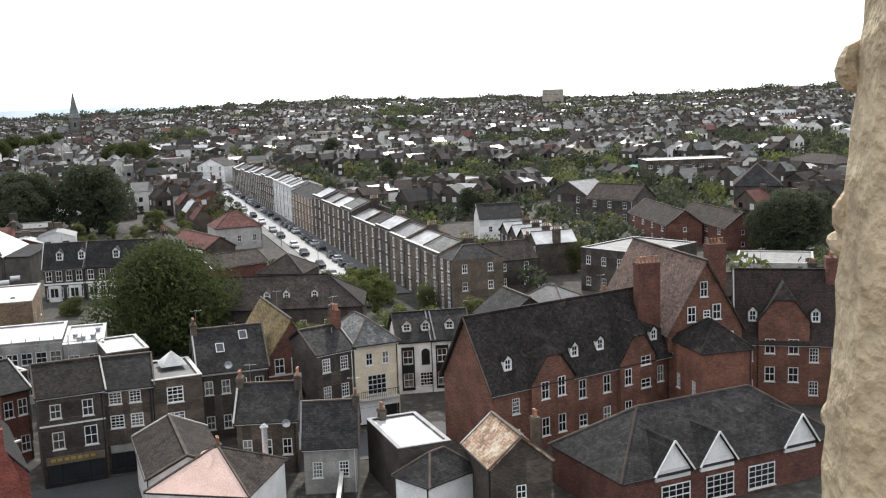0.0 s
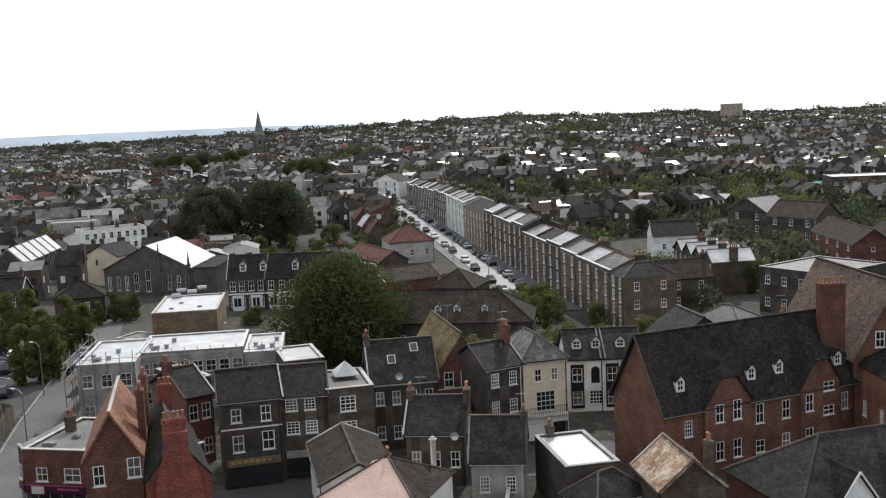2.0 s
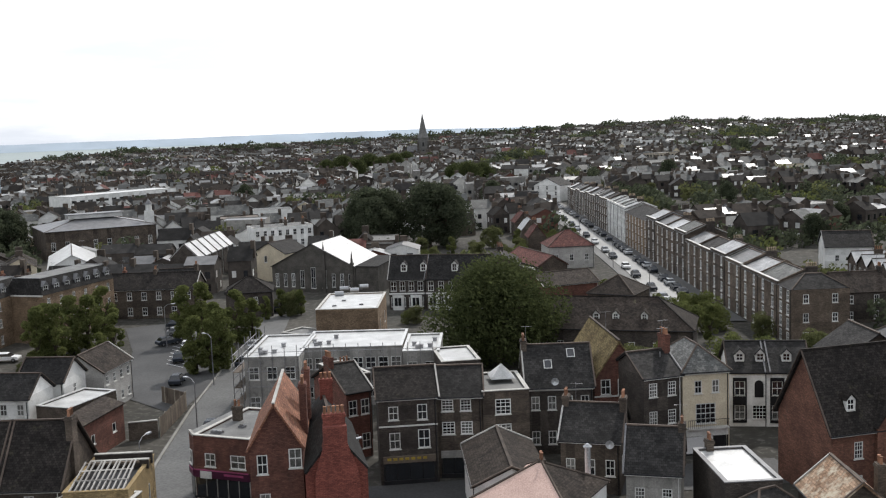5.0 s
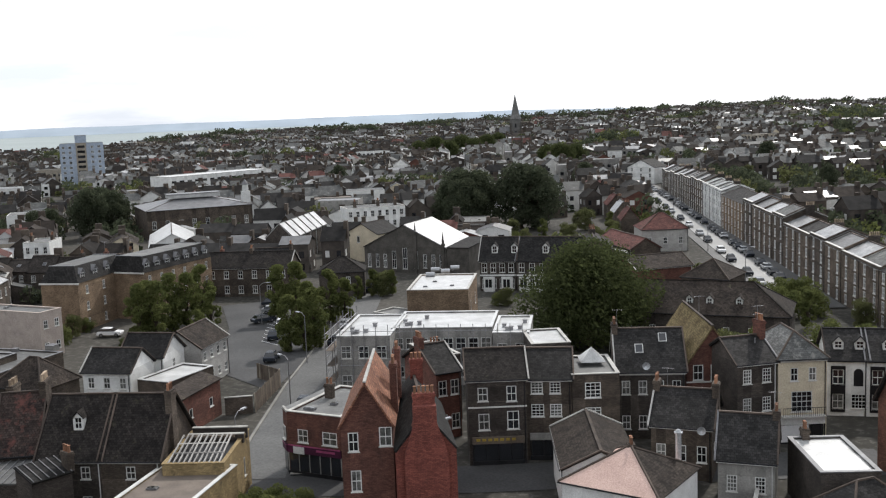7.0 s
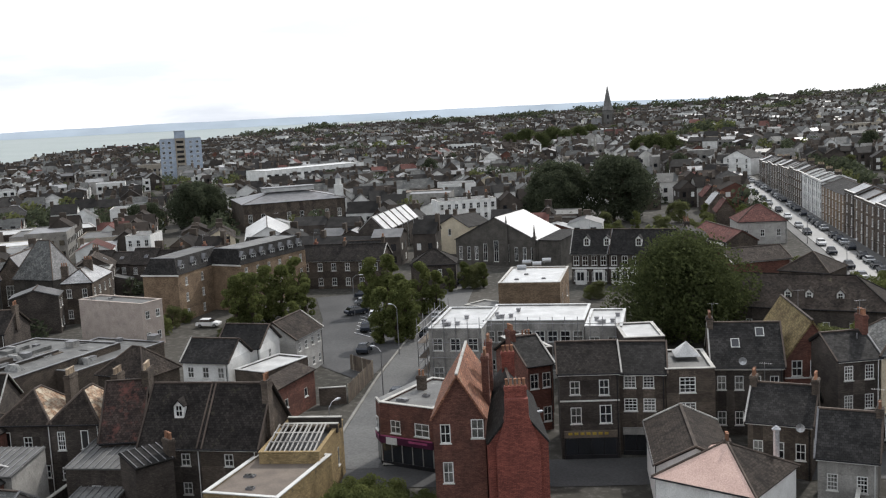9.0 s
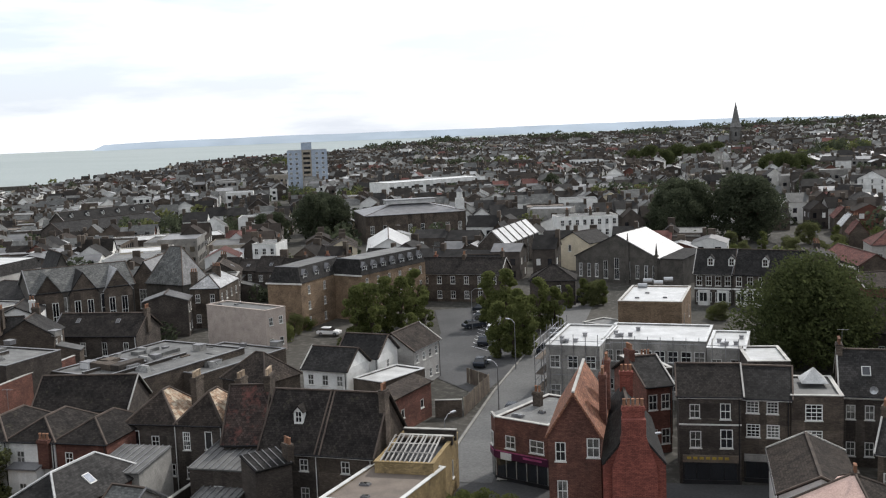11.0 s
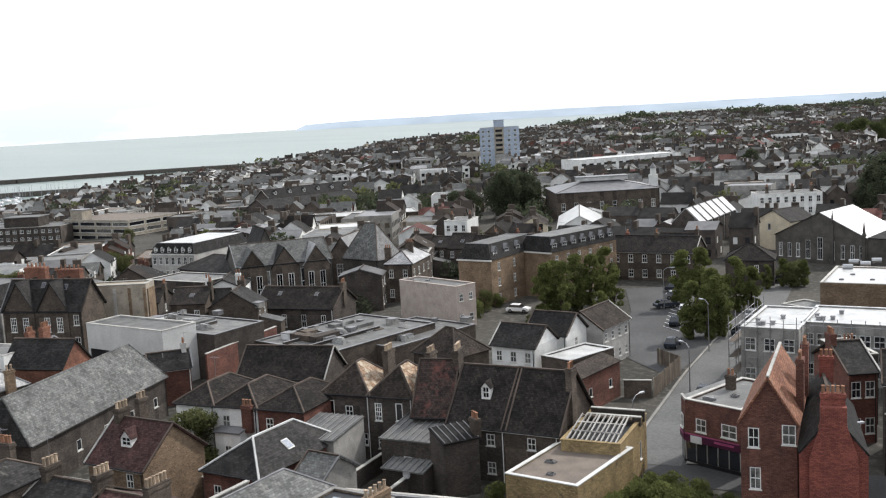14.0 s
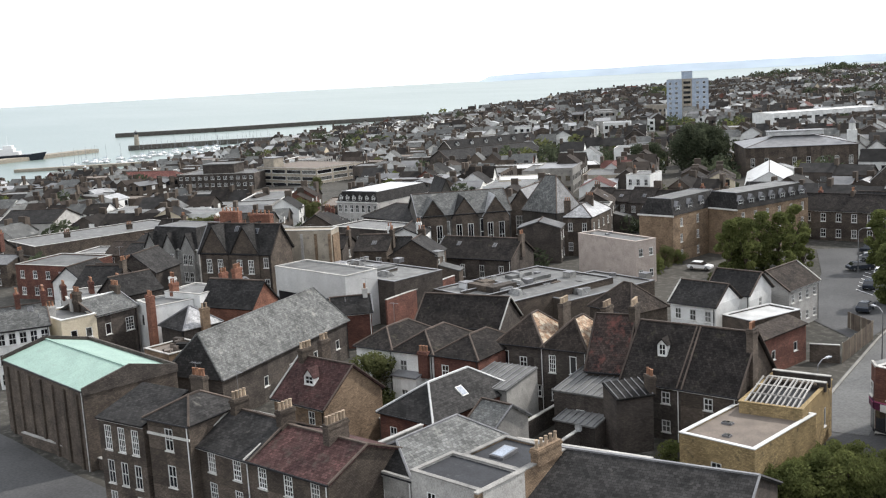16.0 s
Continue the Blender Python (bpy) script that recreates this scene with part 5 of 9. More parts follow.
house("white_house", -90.5, 96.3, 11.6, 6.3, 6.0, 6.0, "gx", 2.2, "render_white", "slate", "white rendered house with slate roof", front=(3, 2, 0.9, 1.4, "sash"))
house("white_house", -90.9, 103.5, 11.6, 6.0, 6.0, 6.2, "gx", 2.3, "render_white", "slate", "white rendered house with slate roof behind its neighbour", right=(1, 2, 0.8, 1.2, "sash"))
house("pale_house", -84.6, 112.1, 100.1, 8.2, 6.5, 5.6, "gx", 2.2, "render_pale", "tile_brown", "pale grey house with brown tiled roof", front=(4, 2, 0.8, 1.2, "sash"), left=(1, 2, 0.7, 1.1, "sash"))
house("garage_roof", -84.0, 98.4, -2.3, 4.8, 8.5, 4.6, "flat", 0, "brick_brown", "felt_white", "brown brick garage with bright flat roof", category="garage", ridge="felt_white")
house("brick_range", -73.6, 92.9, 98.2, 9.8, 2.4, 4.6, "lean", 0.7, "brick_red", "tile_brown", "red brick range with brown lean-to roof beside a yard", category="outbuilding", front=(2, 1, 0.8, 1.1, "plain"))
house("yellow_front_house", -133.5, 32.4, 99.5, 4.7, 8.0, 7.5, "flat", 0, "render_cream", "felt_grey", "pale yellow rendered house with dark windows", front=("at", ((1.1, 4.9, 0.9, 1.3, "plain"), (3.1, 4.9, 0.9, 1.3, "plain"))), chim=((0.1, 0.5, 1.3, 3), (0.85, 0.6, 1.6, 2)), stack="render_pale", ridge="frame_white")
house("dark_row_house", -134.4, 37.1, 109.8, 6.3, 7.5, 7.5, "gx", 1.6, "brick_dark", "slate_pale", "dark brick terrace house with worn slate roof", front=("at", ((1.2, 4.6, 0.9, 1.5, "plain"), (4.4, 4.4, 1.3, 1.8, "six"))), chim=((0.0, 0.5, 1.2, 3, "y"), (0.95, 0.5, 0.9, 4, "y")), ridge="frame_white")
house("white_side_house", -137.8, 43.5, 4.0, 6.0, 5.5, 7.6, "flat", 0, "render_white", "felt_grey", "white stucco house with a tall orange chimney breast", front=("at", ((1.4, 4.6, 0.8, 1.6, "plain"),)), chim=((0.2, 0.9, 2.6, 3),), stack="render_white")
house("pyramid_slate_house", -128.6, 43.5, 10.7, 5.4, 5.5, 6.0, "hip", 2.3, "brick_dark", "slate", "small dark house with a bright hipped slate roof", tile2="slate_glint", ridge="lead")
house("white_upper_house", -131.3, 50.0, 114.6, 6.0, 6.5, 8.3, "flat", 0, "render_white", "felt_grey", "white stucco house with orange and white stacks", front=("at", ((2.2, 6.3, 1.0, 1.2, "two"), (4.2, 6.3, 1.0, 1.2, "two"))), chim=((0.95, 0.12, 1.9, 3), (0.1, 0.8, 1.2, 3)), stack="brick_orange")
house("red_gable_shop", -124.5, 54.3, 120.3, 6.2, 8.6, 7.0, "gy", 3.0, "brick_orange", "slate", "orange brick gabled shop with dark slate roof", chim=((0.62, 0.55, 1.4, 4),), stack="brick_orange")
# Added house; its white roof colour stands for sun glare on a slope.
house("white_roof_house", -134.6, 53.4, 14.0, 4.4, 6.0, 6.6, "hip", 2.8, "render_white", "felt_white", "small white house added to hold sun glare painted white on its roof", tile2="slate", ridge="lead")
house("ornate_hotel", -179.1, 59.0, 25.9, 12.3, 9.0, 8.5, "mansard", 3.5, "stone_grey", "slate", "ornate pale hotel with bays and slate mansard", front=(6, 3, 0.9, 1.6, "sash"), category="hotel")
house("white_office", -206.0, 112.3, 21.4, 11.4, 20.1, 8.6, "mansard", 2.2, "render_pale", "slate", "pale office block with rows of windows", front=(7, 3, 0.9, 1.7, "sash"), deck="felt_white", dormers=((0.1, 0, 0.9, 1.1), (0.26, 0, 0.9, 1.1), (0.42, 0, 0.9, 1.1), (0.58, 0, 0.9, 1.1), (0.74, 0, 0.9, 1.1), (0.9, 0, 0.9, 1.1)), category="office")

# harbour side
house("flat_complex", -221.9, 50.2, 98.1, 34.3, 16.0, 5, "flat", 0, "brick_brown", "felt_grey", "wide low complex with grey felt roofs", category="building", chim=((0.3, 0.5, 1.0, 3), (0.7, 0.4, 1.0, 3)))
house("dark_gable_house", -147.7, 41.5, 13.8, 6.2, 6.2, 8.0, "gy", 2.3, "brick_dark", "slate", "dark slate gabled house behind the white row")
house("junk_roof_house", -121.3, 38.7, 12.1, 5.4, 5.5, 5.0, "flat", 0, "brick_tan", "felt_tan", "low tan brick building with a cluttered flat roof", category="outbuilding")
house("red_flat_block", -195.6, 40.6, 29.6, 12.4, 11.1, 6.0, "flat", 0, "brick_red", "felt_grey", "red brick flat-roofed block", front=(4, 2, 1.0, 1.4, "sash"), category="building")
house("white_warehouse", -281.7, 55.4, 47.4, 15.1, 14.0, 4, "gx", 2.5, "render_pale", "slate", "pale warehouse with slate roof", category="warehouse")
house("maroon_roof_house", -482.5, 140.7, 37.2, 42.3, 16.0, -6.5, "hip", 5, "brick_brown", "tile_red", "broad quayside building with maroon hipped roof", category="building")
house("white_stack_terrace", -134.9, 24.8, 80.8, 6.3, 9.0, 7.5, "gx", 2, "render_white", "slate_pale", "white stucco terrace with tall red chimneys", front=(5, 3, 0.9, 1.5, "sash"), chim=((0.0, 0.5, 1.6, 4, "y"), (0.5, 0.5, 1.6, 4, "y"), (1.0, 0.5, 1.6, 4, "y")), stack="brick_red")
house("white_stack_terrace", -146.5, 36.9, 83.3, 7.5, 8.0, 7.4, "flat", 0, "render_pale", "felt_grey", "white stucco terrace with tall red chimneys", front=(5, 3, 0.9, 1.5, "sash"), chim=((0.0, 0.5, 1.6, 4, "y"), (0.5, 0.5, 1.6, 4, "y"), (1.0, 0.5, 1.6, 4, "y")), stack="brick_red")
house("brick_corner_block", -186.1, 107.4, 5.9, 16.8, 10.0, 7.5, "hip", 2.5, "brick_brown", "slate", "brown brick block with hipped slate roof", front=(4, 2, 1.0, 1.5, "sash"))
house("white_row", -178.8, 175.4, 26.0, 5.8, 9.0, 9.5, "flat", 0, "render_white", "felt_grey", "tall white rendered house with dark parapet", front=(3, 3, 0.9, 1.5, "sash"), chim=((0.1, 0.5, 1.2, 3, "y"), (0.9, 0.5, 1.2, 3, "y")))
house("long_shed", -318.1, 221.4, 85.7, 42.1, 14.0, 4, "gx", 3, "brick_dark", "slate", "long dark shed with slate roof", category="shed")
house("long_shed", -265.9, 203.6, 54.1, 33.0, 16.0, 4, "flat", 0, "brick_brown", "felt_white", "long low shed with pale flat roof", category="shed")
house("dormer_terrace", -344.0, 241.0, 89.7, 45.2, 10.0, 5, "gx", 3.5, "brick_dark", "slate", "long brick terrace with small white dormers", front=(10, 2, 0.9, 1.4, "sash"), dormers=((0.1, 0.2, 1.1, 1.3), (0.26, 0.2, 1.1, 1.3), (0.42, 0.2, 1.1, 1.3), (0.58, 0.2, 1.1, 1.3), (0.74, 0.2, 1.1, 1.3), (0.9, 0.2, 1.1, 1.3)))
house("tan_flat_block", -223.8, 172.1, 51.9, 14.1, 12.0, 6, "flat", 0, "render_cream", "felt_white", "cream flat-roofed shop block", front=(6, 2, 1.2, 1.4, "two"), category="building")

# larger blocks further off
house("car_park", -378.1, 171.3, 15.9, 33.5, 25.0, 3, "flat", 0, "concrete", "felt_tan", "concrete multi-storey car park with open decks", front=(4, 3, 7.6, 1.4, "plain"), right=(3, 3, 7.4, 1.4, "plain"), category="car park")
house("brick_offices", -390.4, 143.5, 41.6, 31.9, 18.0, 2, "flat", 0, "brick_dark", "felt_grey", "dark brick office block with strip windows", front=(12, 3, 1.4, 1.2, "two"), category="office")
house("modern_block", -297.4, 380.7, 71.3, 57.6, 16.0, 10, "flat", 0, "render_white", "felt_white", "long white modern block with dark strip windows", front=(14, 2, 2.6, 1.2, "plain"), category="building")
house("brick_hall", -203.8, 248.8, 47.4, 31.8, 26.0, 9, "hip", 3, "brick_brown", "lead", "wide brown brick hall with lead roof and lantern", front=(8, 1, 1.2, 2.5, "two"), category="hall")
house("bright_roof_hall", -167.7, 204.6, 38.0, 11.2, 30.0, 5, "gy", 3, "render_white", "felt_white", "low hall with bright white roof", category="hall")

# ---------- trees of the town ----------
tree("oak", -40.6, 145.9, 1.24, "broad dark green oak towering over the roofs", "tree")
tree("plane", -99.9, 155.7, 0.95, "upright green street tree beside the square", "tree", group="square trees")
tree("plane", -97.6, 157.7, 0.98, "upright green street tree beside the square", "tree", group="square trees")
tree("plane", -84.5, 134.1, 0.86, "upright green street tree beside the square", "tree", group="square trees")
tree("plane", -82.1, 137.4, 0.92, "upright green street tree beside the square", "tree", group="square trees")
tree("plane", -89.6, 155.4, 0.9, "upright green street tree beside the square", "tree", group="square trees")
tree("plane", -87.8, 157.8, 0.72, "upright green street tree beside the square", "tree", group="square trees")
tree("plane_b", -89.0, 147.1, 0.85, "upright green street tree beside the square", "tree", group="square trees")
tree("plane", -82.8, 135.3, 0.8, "upright green street tree beside the square", "tree", group="square trees")
tree("plane_b", -111.7, 132.4, 1.0, "upright green street tree beside the brick flats", "tree", group="square trees")
tree("plane_b", -109.7, 134.1, 1.02, "upright green street tree beside the brick flats", "tree", group="square trees")
tree("plane", -112.9, 142.2, 0.98, "upright green street tree beside the brick flats", "tree", group="square trees")
tree("plane_b", -111.7, 144.9, 0.98, "upright green street tree beside the brick flats", "tree", group="square trees")
tree("plane", -113.6, 151.8, 0.98, "upright green street tree beside the brick flats", "tree", group="square trees")
tree("plane_b", -105.1, 142.6, 0.72, "upright green street tree beside the brick flats", "tree", group="square trees")
tree("plane_b", -100.9, 133.7, 0.6, "upright green street tree beside the brick flats", "tree", group="square trees")
tree("plane", -113.2, 136.3, 0.95, "upright green street tree beside the brick flats", "tree", group="square trees")
tree("plane_b", -93.4, 179.3, 0.55, "bushy dark green tree before the chapel", "tree", group="chapel trees")
tree("plane_b", -90.3, 181.7, 0.5, "bushy dark green tree before the chapel", "tree", group="chapel trees")
tree("plane", -94.9, 176.0, 0.45, "bushy dark green tree before the chapel", "tree", group="chapel trees")
tree("lime", -61.3, 129.1, 1.15, "small green tree behind the red house", "tree")
tree("lime", -91.7, 181.5, 0.85, "pale green tree in a yard", "tree")
tree("plane_b", -59.8, 131.6, 0.7, "small green tree before the pale block", "tree")
tree("dark", -117.5, 284.3, 1.5, "great dark tree rising above the gardens", "tree", group="great dark trees")
tree("dark", -112.8, 285.0, 1.45, "great dark tree rising above the gardens", "tree", group="great dark trees")
tree("dark", -99.6, 286.8, 1.6, "great dark tree rising above the gardens", "tree", group="great dark trees")
tree("dark", -94.7, 287.5, 1.5, "great dark tree rising above the gardens", "tree", group="great dark trees")
tree("lime", -64.2, 175.7, 0.6, "thin pale tree before the terrace", "tree")
tree("dark", -114.1, 278.0, 1.3, "large dark tree among gardens", "tree", group="dark garden trees")
tree("dark", -123.0, 286.3, 1.0, "large dark tree among gardens", "tree", group="dark garden trees")
tree("lime", -97.7, 261.8, 0.8, "bushy pale green garden tree", "tree", group="garden trees")
tree("lime", -88.3, 257.7, 0.7, "bushy pale green garden tree", "tree", group="garden trees")
tree("lime", -79.7, 265.1, 0.8, "bushy pale green garden tree", "tree", group="garden trees")
tree("lime", -71.8, 264.2, 0.7, "bushy pale green garden tree", "tree", group="garden trees")
tree("lime", -85.6, 296.5, 0.7, "bushy pale green garden tree", "tree", group="garden trees")
tree("lime", -95.9, 268.2, 0.9, "bushy pale green garden tree", "tree", group="garden trees")
tree("dark", -234.5, 422.1, 0.9, "dark tree between distant roofs", "tree", group="distant dark trees")
tree("dark", -250.4, 474.9, 0.8, "dark tree between distant roofs", "tree", group="distant dark trees")
tree("dark", -115.4, 412.4, 0.9, "dark tree between distant roofs", "tree", group="distant dark trees")
tree("dark", -227.4, 250.9, 1.3, "dark tree between distant roofs", "tree", group="distant dark trees")
tree("dark", -225.2, 258.6, 1.2, "dark tree between distant roofs", "tree", group="distant dark trees")
tree("dark", -241.3, 271.9, 1.2, "dark tree between distant roofs", "tree", group="distant dark trees")
tree("dark", -241.0, 241.5, 0.8, "dark tree between distant roofs", "tree", group="distant dark trees")
tree("dark", -241.0, 248.6, 0.8, "dark tree between distant roofs", "tree", group="distant dark trees")
tree("lime", -255.5, 306.0, 0.7, "yellow-green tree between slate roofs", "tree", group="garden trees")
tree("lime", -238.5, 281.1, 0.8, "yellow-green tree between slate roofs", "tree", group="garden trees")
tree("lime", 24.8, 201.2, 1.2, "yellow-green leafy garden tree", "tree", group="garden trees")
tree("lime", 25.3, 214.8, 1.0, "yellow-green leafy garden tree", "tree", group="garden trees")
tree("lime", 36.5, 241.7, 0.9, "yellow-green leafy garden tree", "tree", group="garden trees")
tree("dark", 66.6, 215.2, 0.95, "dense dark tree behind the school", "tree", group="dark garden trees")
tree("dark", 70.1, 213.2, 1.1, "dense dark tree behind the school", "tree", group="dark garden trees")
tree("dark", 74.9, 217.0, 1.05, "dense dark tree behind the school", "tree", group="dark garden trees")
tree("dark", 73.3, 226.8, 1.0, "dense dark tree behind the school", "tree", group="dark garden trees")
tree("dark", 83.8, 233.7, 0.9, "dense dark tree behind the school", "tree", group="dark garden trees")
tree("shrub", -17.3, 178.0, 1.5, "clipped green hedge beside the road", "shrub", group="shrubs")
tree("shrub", -14.5, 175.0, 1.5, "clipped green hedge beside the road", "shrub", group="shrubs")
tree("shrub", -11.5, 177.5, 1.4, "clipped green hedge beside the road", "shrub", group="shrubs")
tree("shrub", -16.1, 186.1, 1.5, "clipped green hedge beside the road", "shrub", group="shrubs")
tree("shrub", -13.6, 186.9, 1.6, "clipped green hedge beside the road", "shrub", group="shrubs")
tree("shrub", -18.4, 189.1, 1.4, "clipped green hedge beside the road", "shrub", group="shrubs")
tree("lime", -55.4, 445.9, 1.0, "garden tree behind the terraces", "tree", group="terrace garden trees")
tree("lime", -39.2, 426.2, 0.9, "garden tree behind the terraces", "tree", group="terrace garden trees")
tree("lime", -28.8, 409.5, 1.0, "garden tree behind the terraces", "tree", group="terrace garden trees")
tree("dark", -53.4, 496.3, 1.0, "garden tree behind the terraces", "tree", group="terrace garden trees")
tree("dark", -21.4, 394.7, 0.8, "garden tree behind the terraces", "tree", group="terrace garden trees")
tree("lime", -9.2, 329.4, 0.7, "garden tree behind the terraces", "tree", group="terrace garden trees")
tree("dark", -3.7, 319.7, 0.7, "garden tree behind the terraces", "tree", group="terrace garden trees")
tree("lime", -13.8, 358.9, 0.8, "garden tree behind the terraces", "tree", group="terrace garden trees")
tree("dark", 6.1, 294.7, 0.7, "garden tree behind the terraces", "tree", group="terrace garden trees")
tree("dark", 13.9, 324.0, 0.7, "garden tree behind the terraces", "tree", group="terrace garden trees")
tree("lime", -29.8, 507.6, 1.2, "garden tree behind the terraces", "tree", group="terrace garden trees")
tree("lime", 64.4, 383.5, 0.9, "pale green trees beside playing field", "tree", group="field trees")
tree("lime", 60.5, 413.1, 0.9, "pale green trees beside playing field", "tree", group="field trees")
tree("lime", 56.0, 430.4, 0.9, "pale green trees beside playing field", "tree", group="field trees")
tree("lime", 78.3, 401.3, 0.9, "pale green trees beside playing field", "tree", group="field trees")
tree("lime", 88.4, 398.0, 0.8, "pale green trees beside playing field", "tree", group="field trees")
tree("lime", 76.4, 440.2, 0.8, "pale green trees beside playing field", "tree", group="field trees")
tree("lime", 40.7, 453.0, 0.9, "pale green trees beside playing field", "tree", group="field trees")
tree("lime", -94.9, 54.9, 1.15, "round bright green tree in a back yard", "tree")
tree("shrub", -109.8, 41.1, 1.15, "leafy green bush in a yard", "shrub", group="shrubs")
tree("shrub", -108.4, 43.4, 1.15, "leafy green bush in a yard", "shrub", group="shrubs")
tree("shrub", -78.8, 61.8, 0.5, "overgrown bushes on waste ground", "shrub", group="shrubs")
tree("shrub", -78.7, 63.5, 0.45, "overgrown bushes on waste ground", "shrub", group="shrubs")
tree("shrub", -63.2, 67.1, 0.7, "overgrown bushes on waste ground", "shrub", group="shrubs")
tree("shrub", -51.0, 68.1, 1.1, "overgrown bushes on waste ground", "shrub", group="shrubs")
tree("shrub", -49.8, 70.2, 1.3, "overgrown bushes on waste ground", "shrub", group="shrubs")
tree("shrub", -48.7, 72.5, 1.2, "overgrown bushes on waste ground", "shrub", group="shrubs")
tree("shrub", -47.4, 74.0, 1.0, "overgrown bushes on waste ground", "shrub", group="shrubs")
tree("shrub", -52.2, 72.0, 0.8, "overgrown bushes on waste ground", "shrub", group="shrubs")
tree("shrub", -52.9, 67.7, 0.9, "overgrown bushes on waste ground", "shrub", group="shrubs")
tree("shrub", -51.7, 75.3, 1.0, "overgrown bushes on waste ground", "shrub", group="shrubs")
tree("shrub", -50.8, 77.2, 0.9, "overgrown bushes on waste ground", "shrub", group="shrubs")
tree("lime", -320.6, 166.8, 0.9, "leafy green tree between roofs", "tree", group="garden trees")
tree("lime", -262.4, 100.5, 0.8, "leafy green tree between roofs", "tree", group="garden trees")
tree("lime", -155.0, 107.2, 0.6, "leafy green tree between roofs", "tree", group="garden trees")
tree("lime", -133.6, 141.0, 0.8, "leafy green tree between roofs", "tree", group="garden trees")
tree("lime", -169.1, 114.4, 0.6, "leafy green tree between roofs", "tree", group="garden trees")
tree("lime", -247.2, 127.9, 0.8, "leafy green tree between roofs", "tree", group="garden trees")
tree("lime", -242.8, 130.6, 0.9, "leafy green tree between roofs", "tree", group="garden trees")

# ---------- roads and paving ----------
def ribbon(name, pts, width, mat, label, category, lift, kind="structure", thick=0.0):
    """A strip that follows the land along a line of points."""
    path = []
    for (xa, ya), (xb, yb) in zip(pts, pts[1:]):
        n = max(1, int(math.hypot(xb - xa, yb - ya) / 5))
        path += [(xa + (xb - xa) * i / n, ya + (yb - ya) * i / n) for i in range(n)]
    path.append(pts[-1])
    b = Build()
    rows = []
    for i, (x, y) in enumerate(path):
        xa, ya = path[max(i - 1, 0)]
        xb, yb = path[min(i + 1, len(path) - 1)]
        k = math.hypot(xb - xa, yb - ya)
        nx, ny = -(yb - ya) / k * width / 2, (xb - xa) / k * width / 2
        rows.append(((x + nx, y + ny, ground_z(x + nx, y + ny) + lift), (x - nx, y - ny, ground_z(x - nx, y - ny) + lift)))
        FOOT.append((x, y, width * 0.5))
    for (l0, r0), (l1, r1) in zip(rows, rows[1:]):
        b.poly([r0, r1, l1, l0], mat)
        if thick:
            for p, q in ((l0, l1), (r1, r0)):
                b.poly([p, q, (q[0], q[1], q[2] - thick), (p[0], p[1], p[2] - thick)], mat)
    return tagged(new(name, b.mesh(name)), label, category, kind=kind)


STREET = ((-13.4, 183.5), (-16.5, 192.6), (-20.0, 203.0), (-33.5, 245.0), (-54.5, 308.0), (-76.0, 370.0), (-103.0, 440.0))
ribbon("road", STREET, 6.2, "asphalt_pale", "pale asphalt street between the terraces", "road", 0.06)
ribbon("pavement", [(x + 4.8, y + 1.4) for x, y in STREET], 3.4, "asphalt_mid", "paved footway along the terrace", "pavement", 0.2, thick=0.15)
ribbon("pavement", [(x - 4.4, y - 1.3) for x, y in STREET], 2.2, "asphalt_mid", "paved footway across from the terrace", "pavement", 0.2, thick=0.15)
ribbon("road", ((-96.0, 66.0), (-75.0, 75.0), (-56.0, 83.5), (-37.0, 90.8), (-18.0, 99.6), (0.0, 107.5)), 7.5, "asphalt", "dark asphalt high street", "road", 0.06)
ribbon("road", ((-58.0, 84.0), (-62.5, 94.0), (-71.0, 115.0), (-79.0, 137.0), (-86.0, 158.0), (-97.0, 185.0)), 6.0, "asphalt_mid", "pale asphalt side street beside the square", "road", 0.10)
ribbon("pavement", ((-54.0, 86.5), (-58.0, 95.0), (-66.5, 115.0), (-74.5, 137.0)), 2.0, "paving", "paved footway of the side street", "pavement", 0.22, thick=0.15)
ribbon("road", ((-150.0, 8.0), (-113.0, 16.0), (-99.0, 18.0), (-88.0, 20.5), (-70.0, 30.0)), 11.0, "asphalt", "dark asphalt lane below the hall", "road", 0.06)


def square():
    b = Build()
    pts = [(-74.5, 113), (-80, 133), (-87, 150), (-97, 166), (-110, 172), (-118, 164), (-104, 146), (-97, 134), (-86, 119)]
    b.poly([(x, y, 0.08) for x, y in pts], "asphalt")
    tagged(new("car_park_surface", b.mesh("car_park_surface")), "asphalt car park of the square", "car park", kind="structure")
    for x, y in pts:
        FOOT.append((x * 0.97 - 3, y * 0.97 + 4, 8))
    FOOT.append((-98, 148, 16))
    for q in ((-122, 138, 12), (-112, 128, 9), (-128, 150, 10), (-75, 104, 6), (-50, 72, 9), (-62, 74, 8)):
        FOOT.append(q)


square()


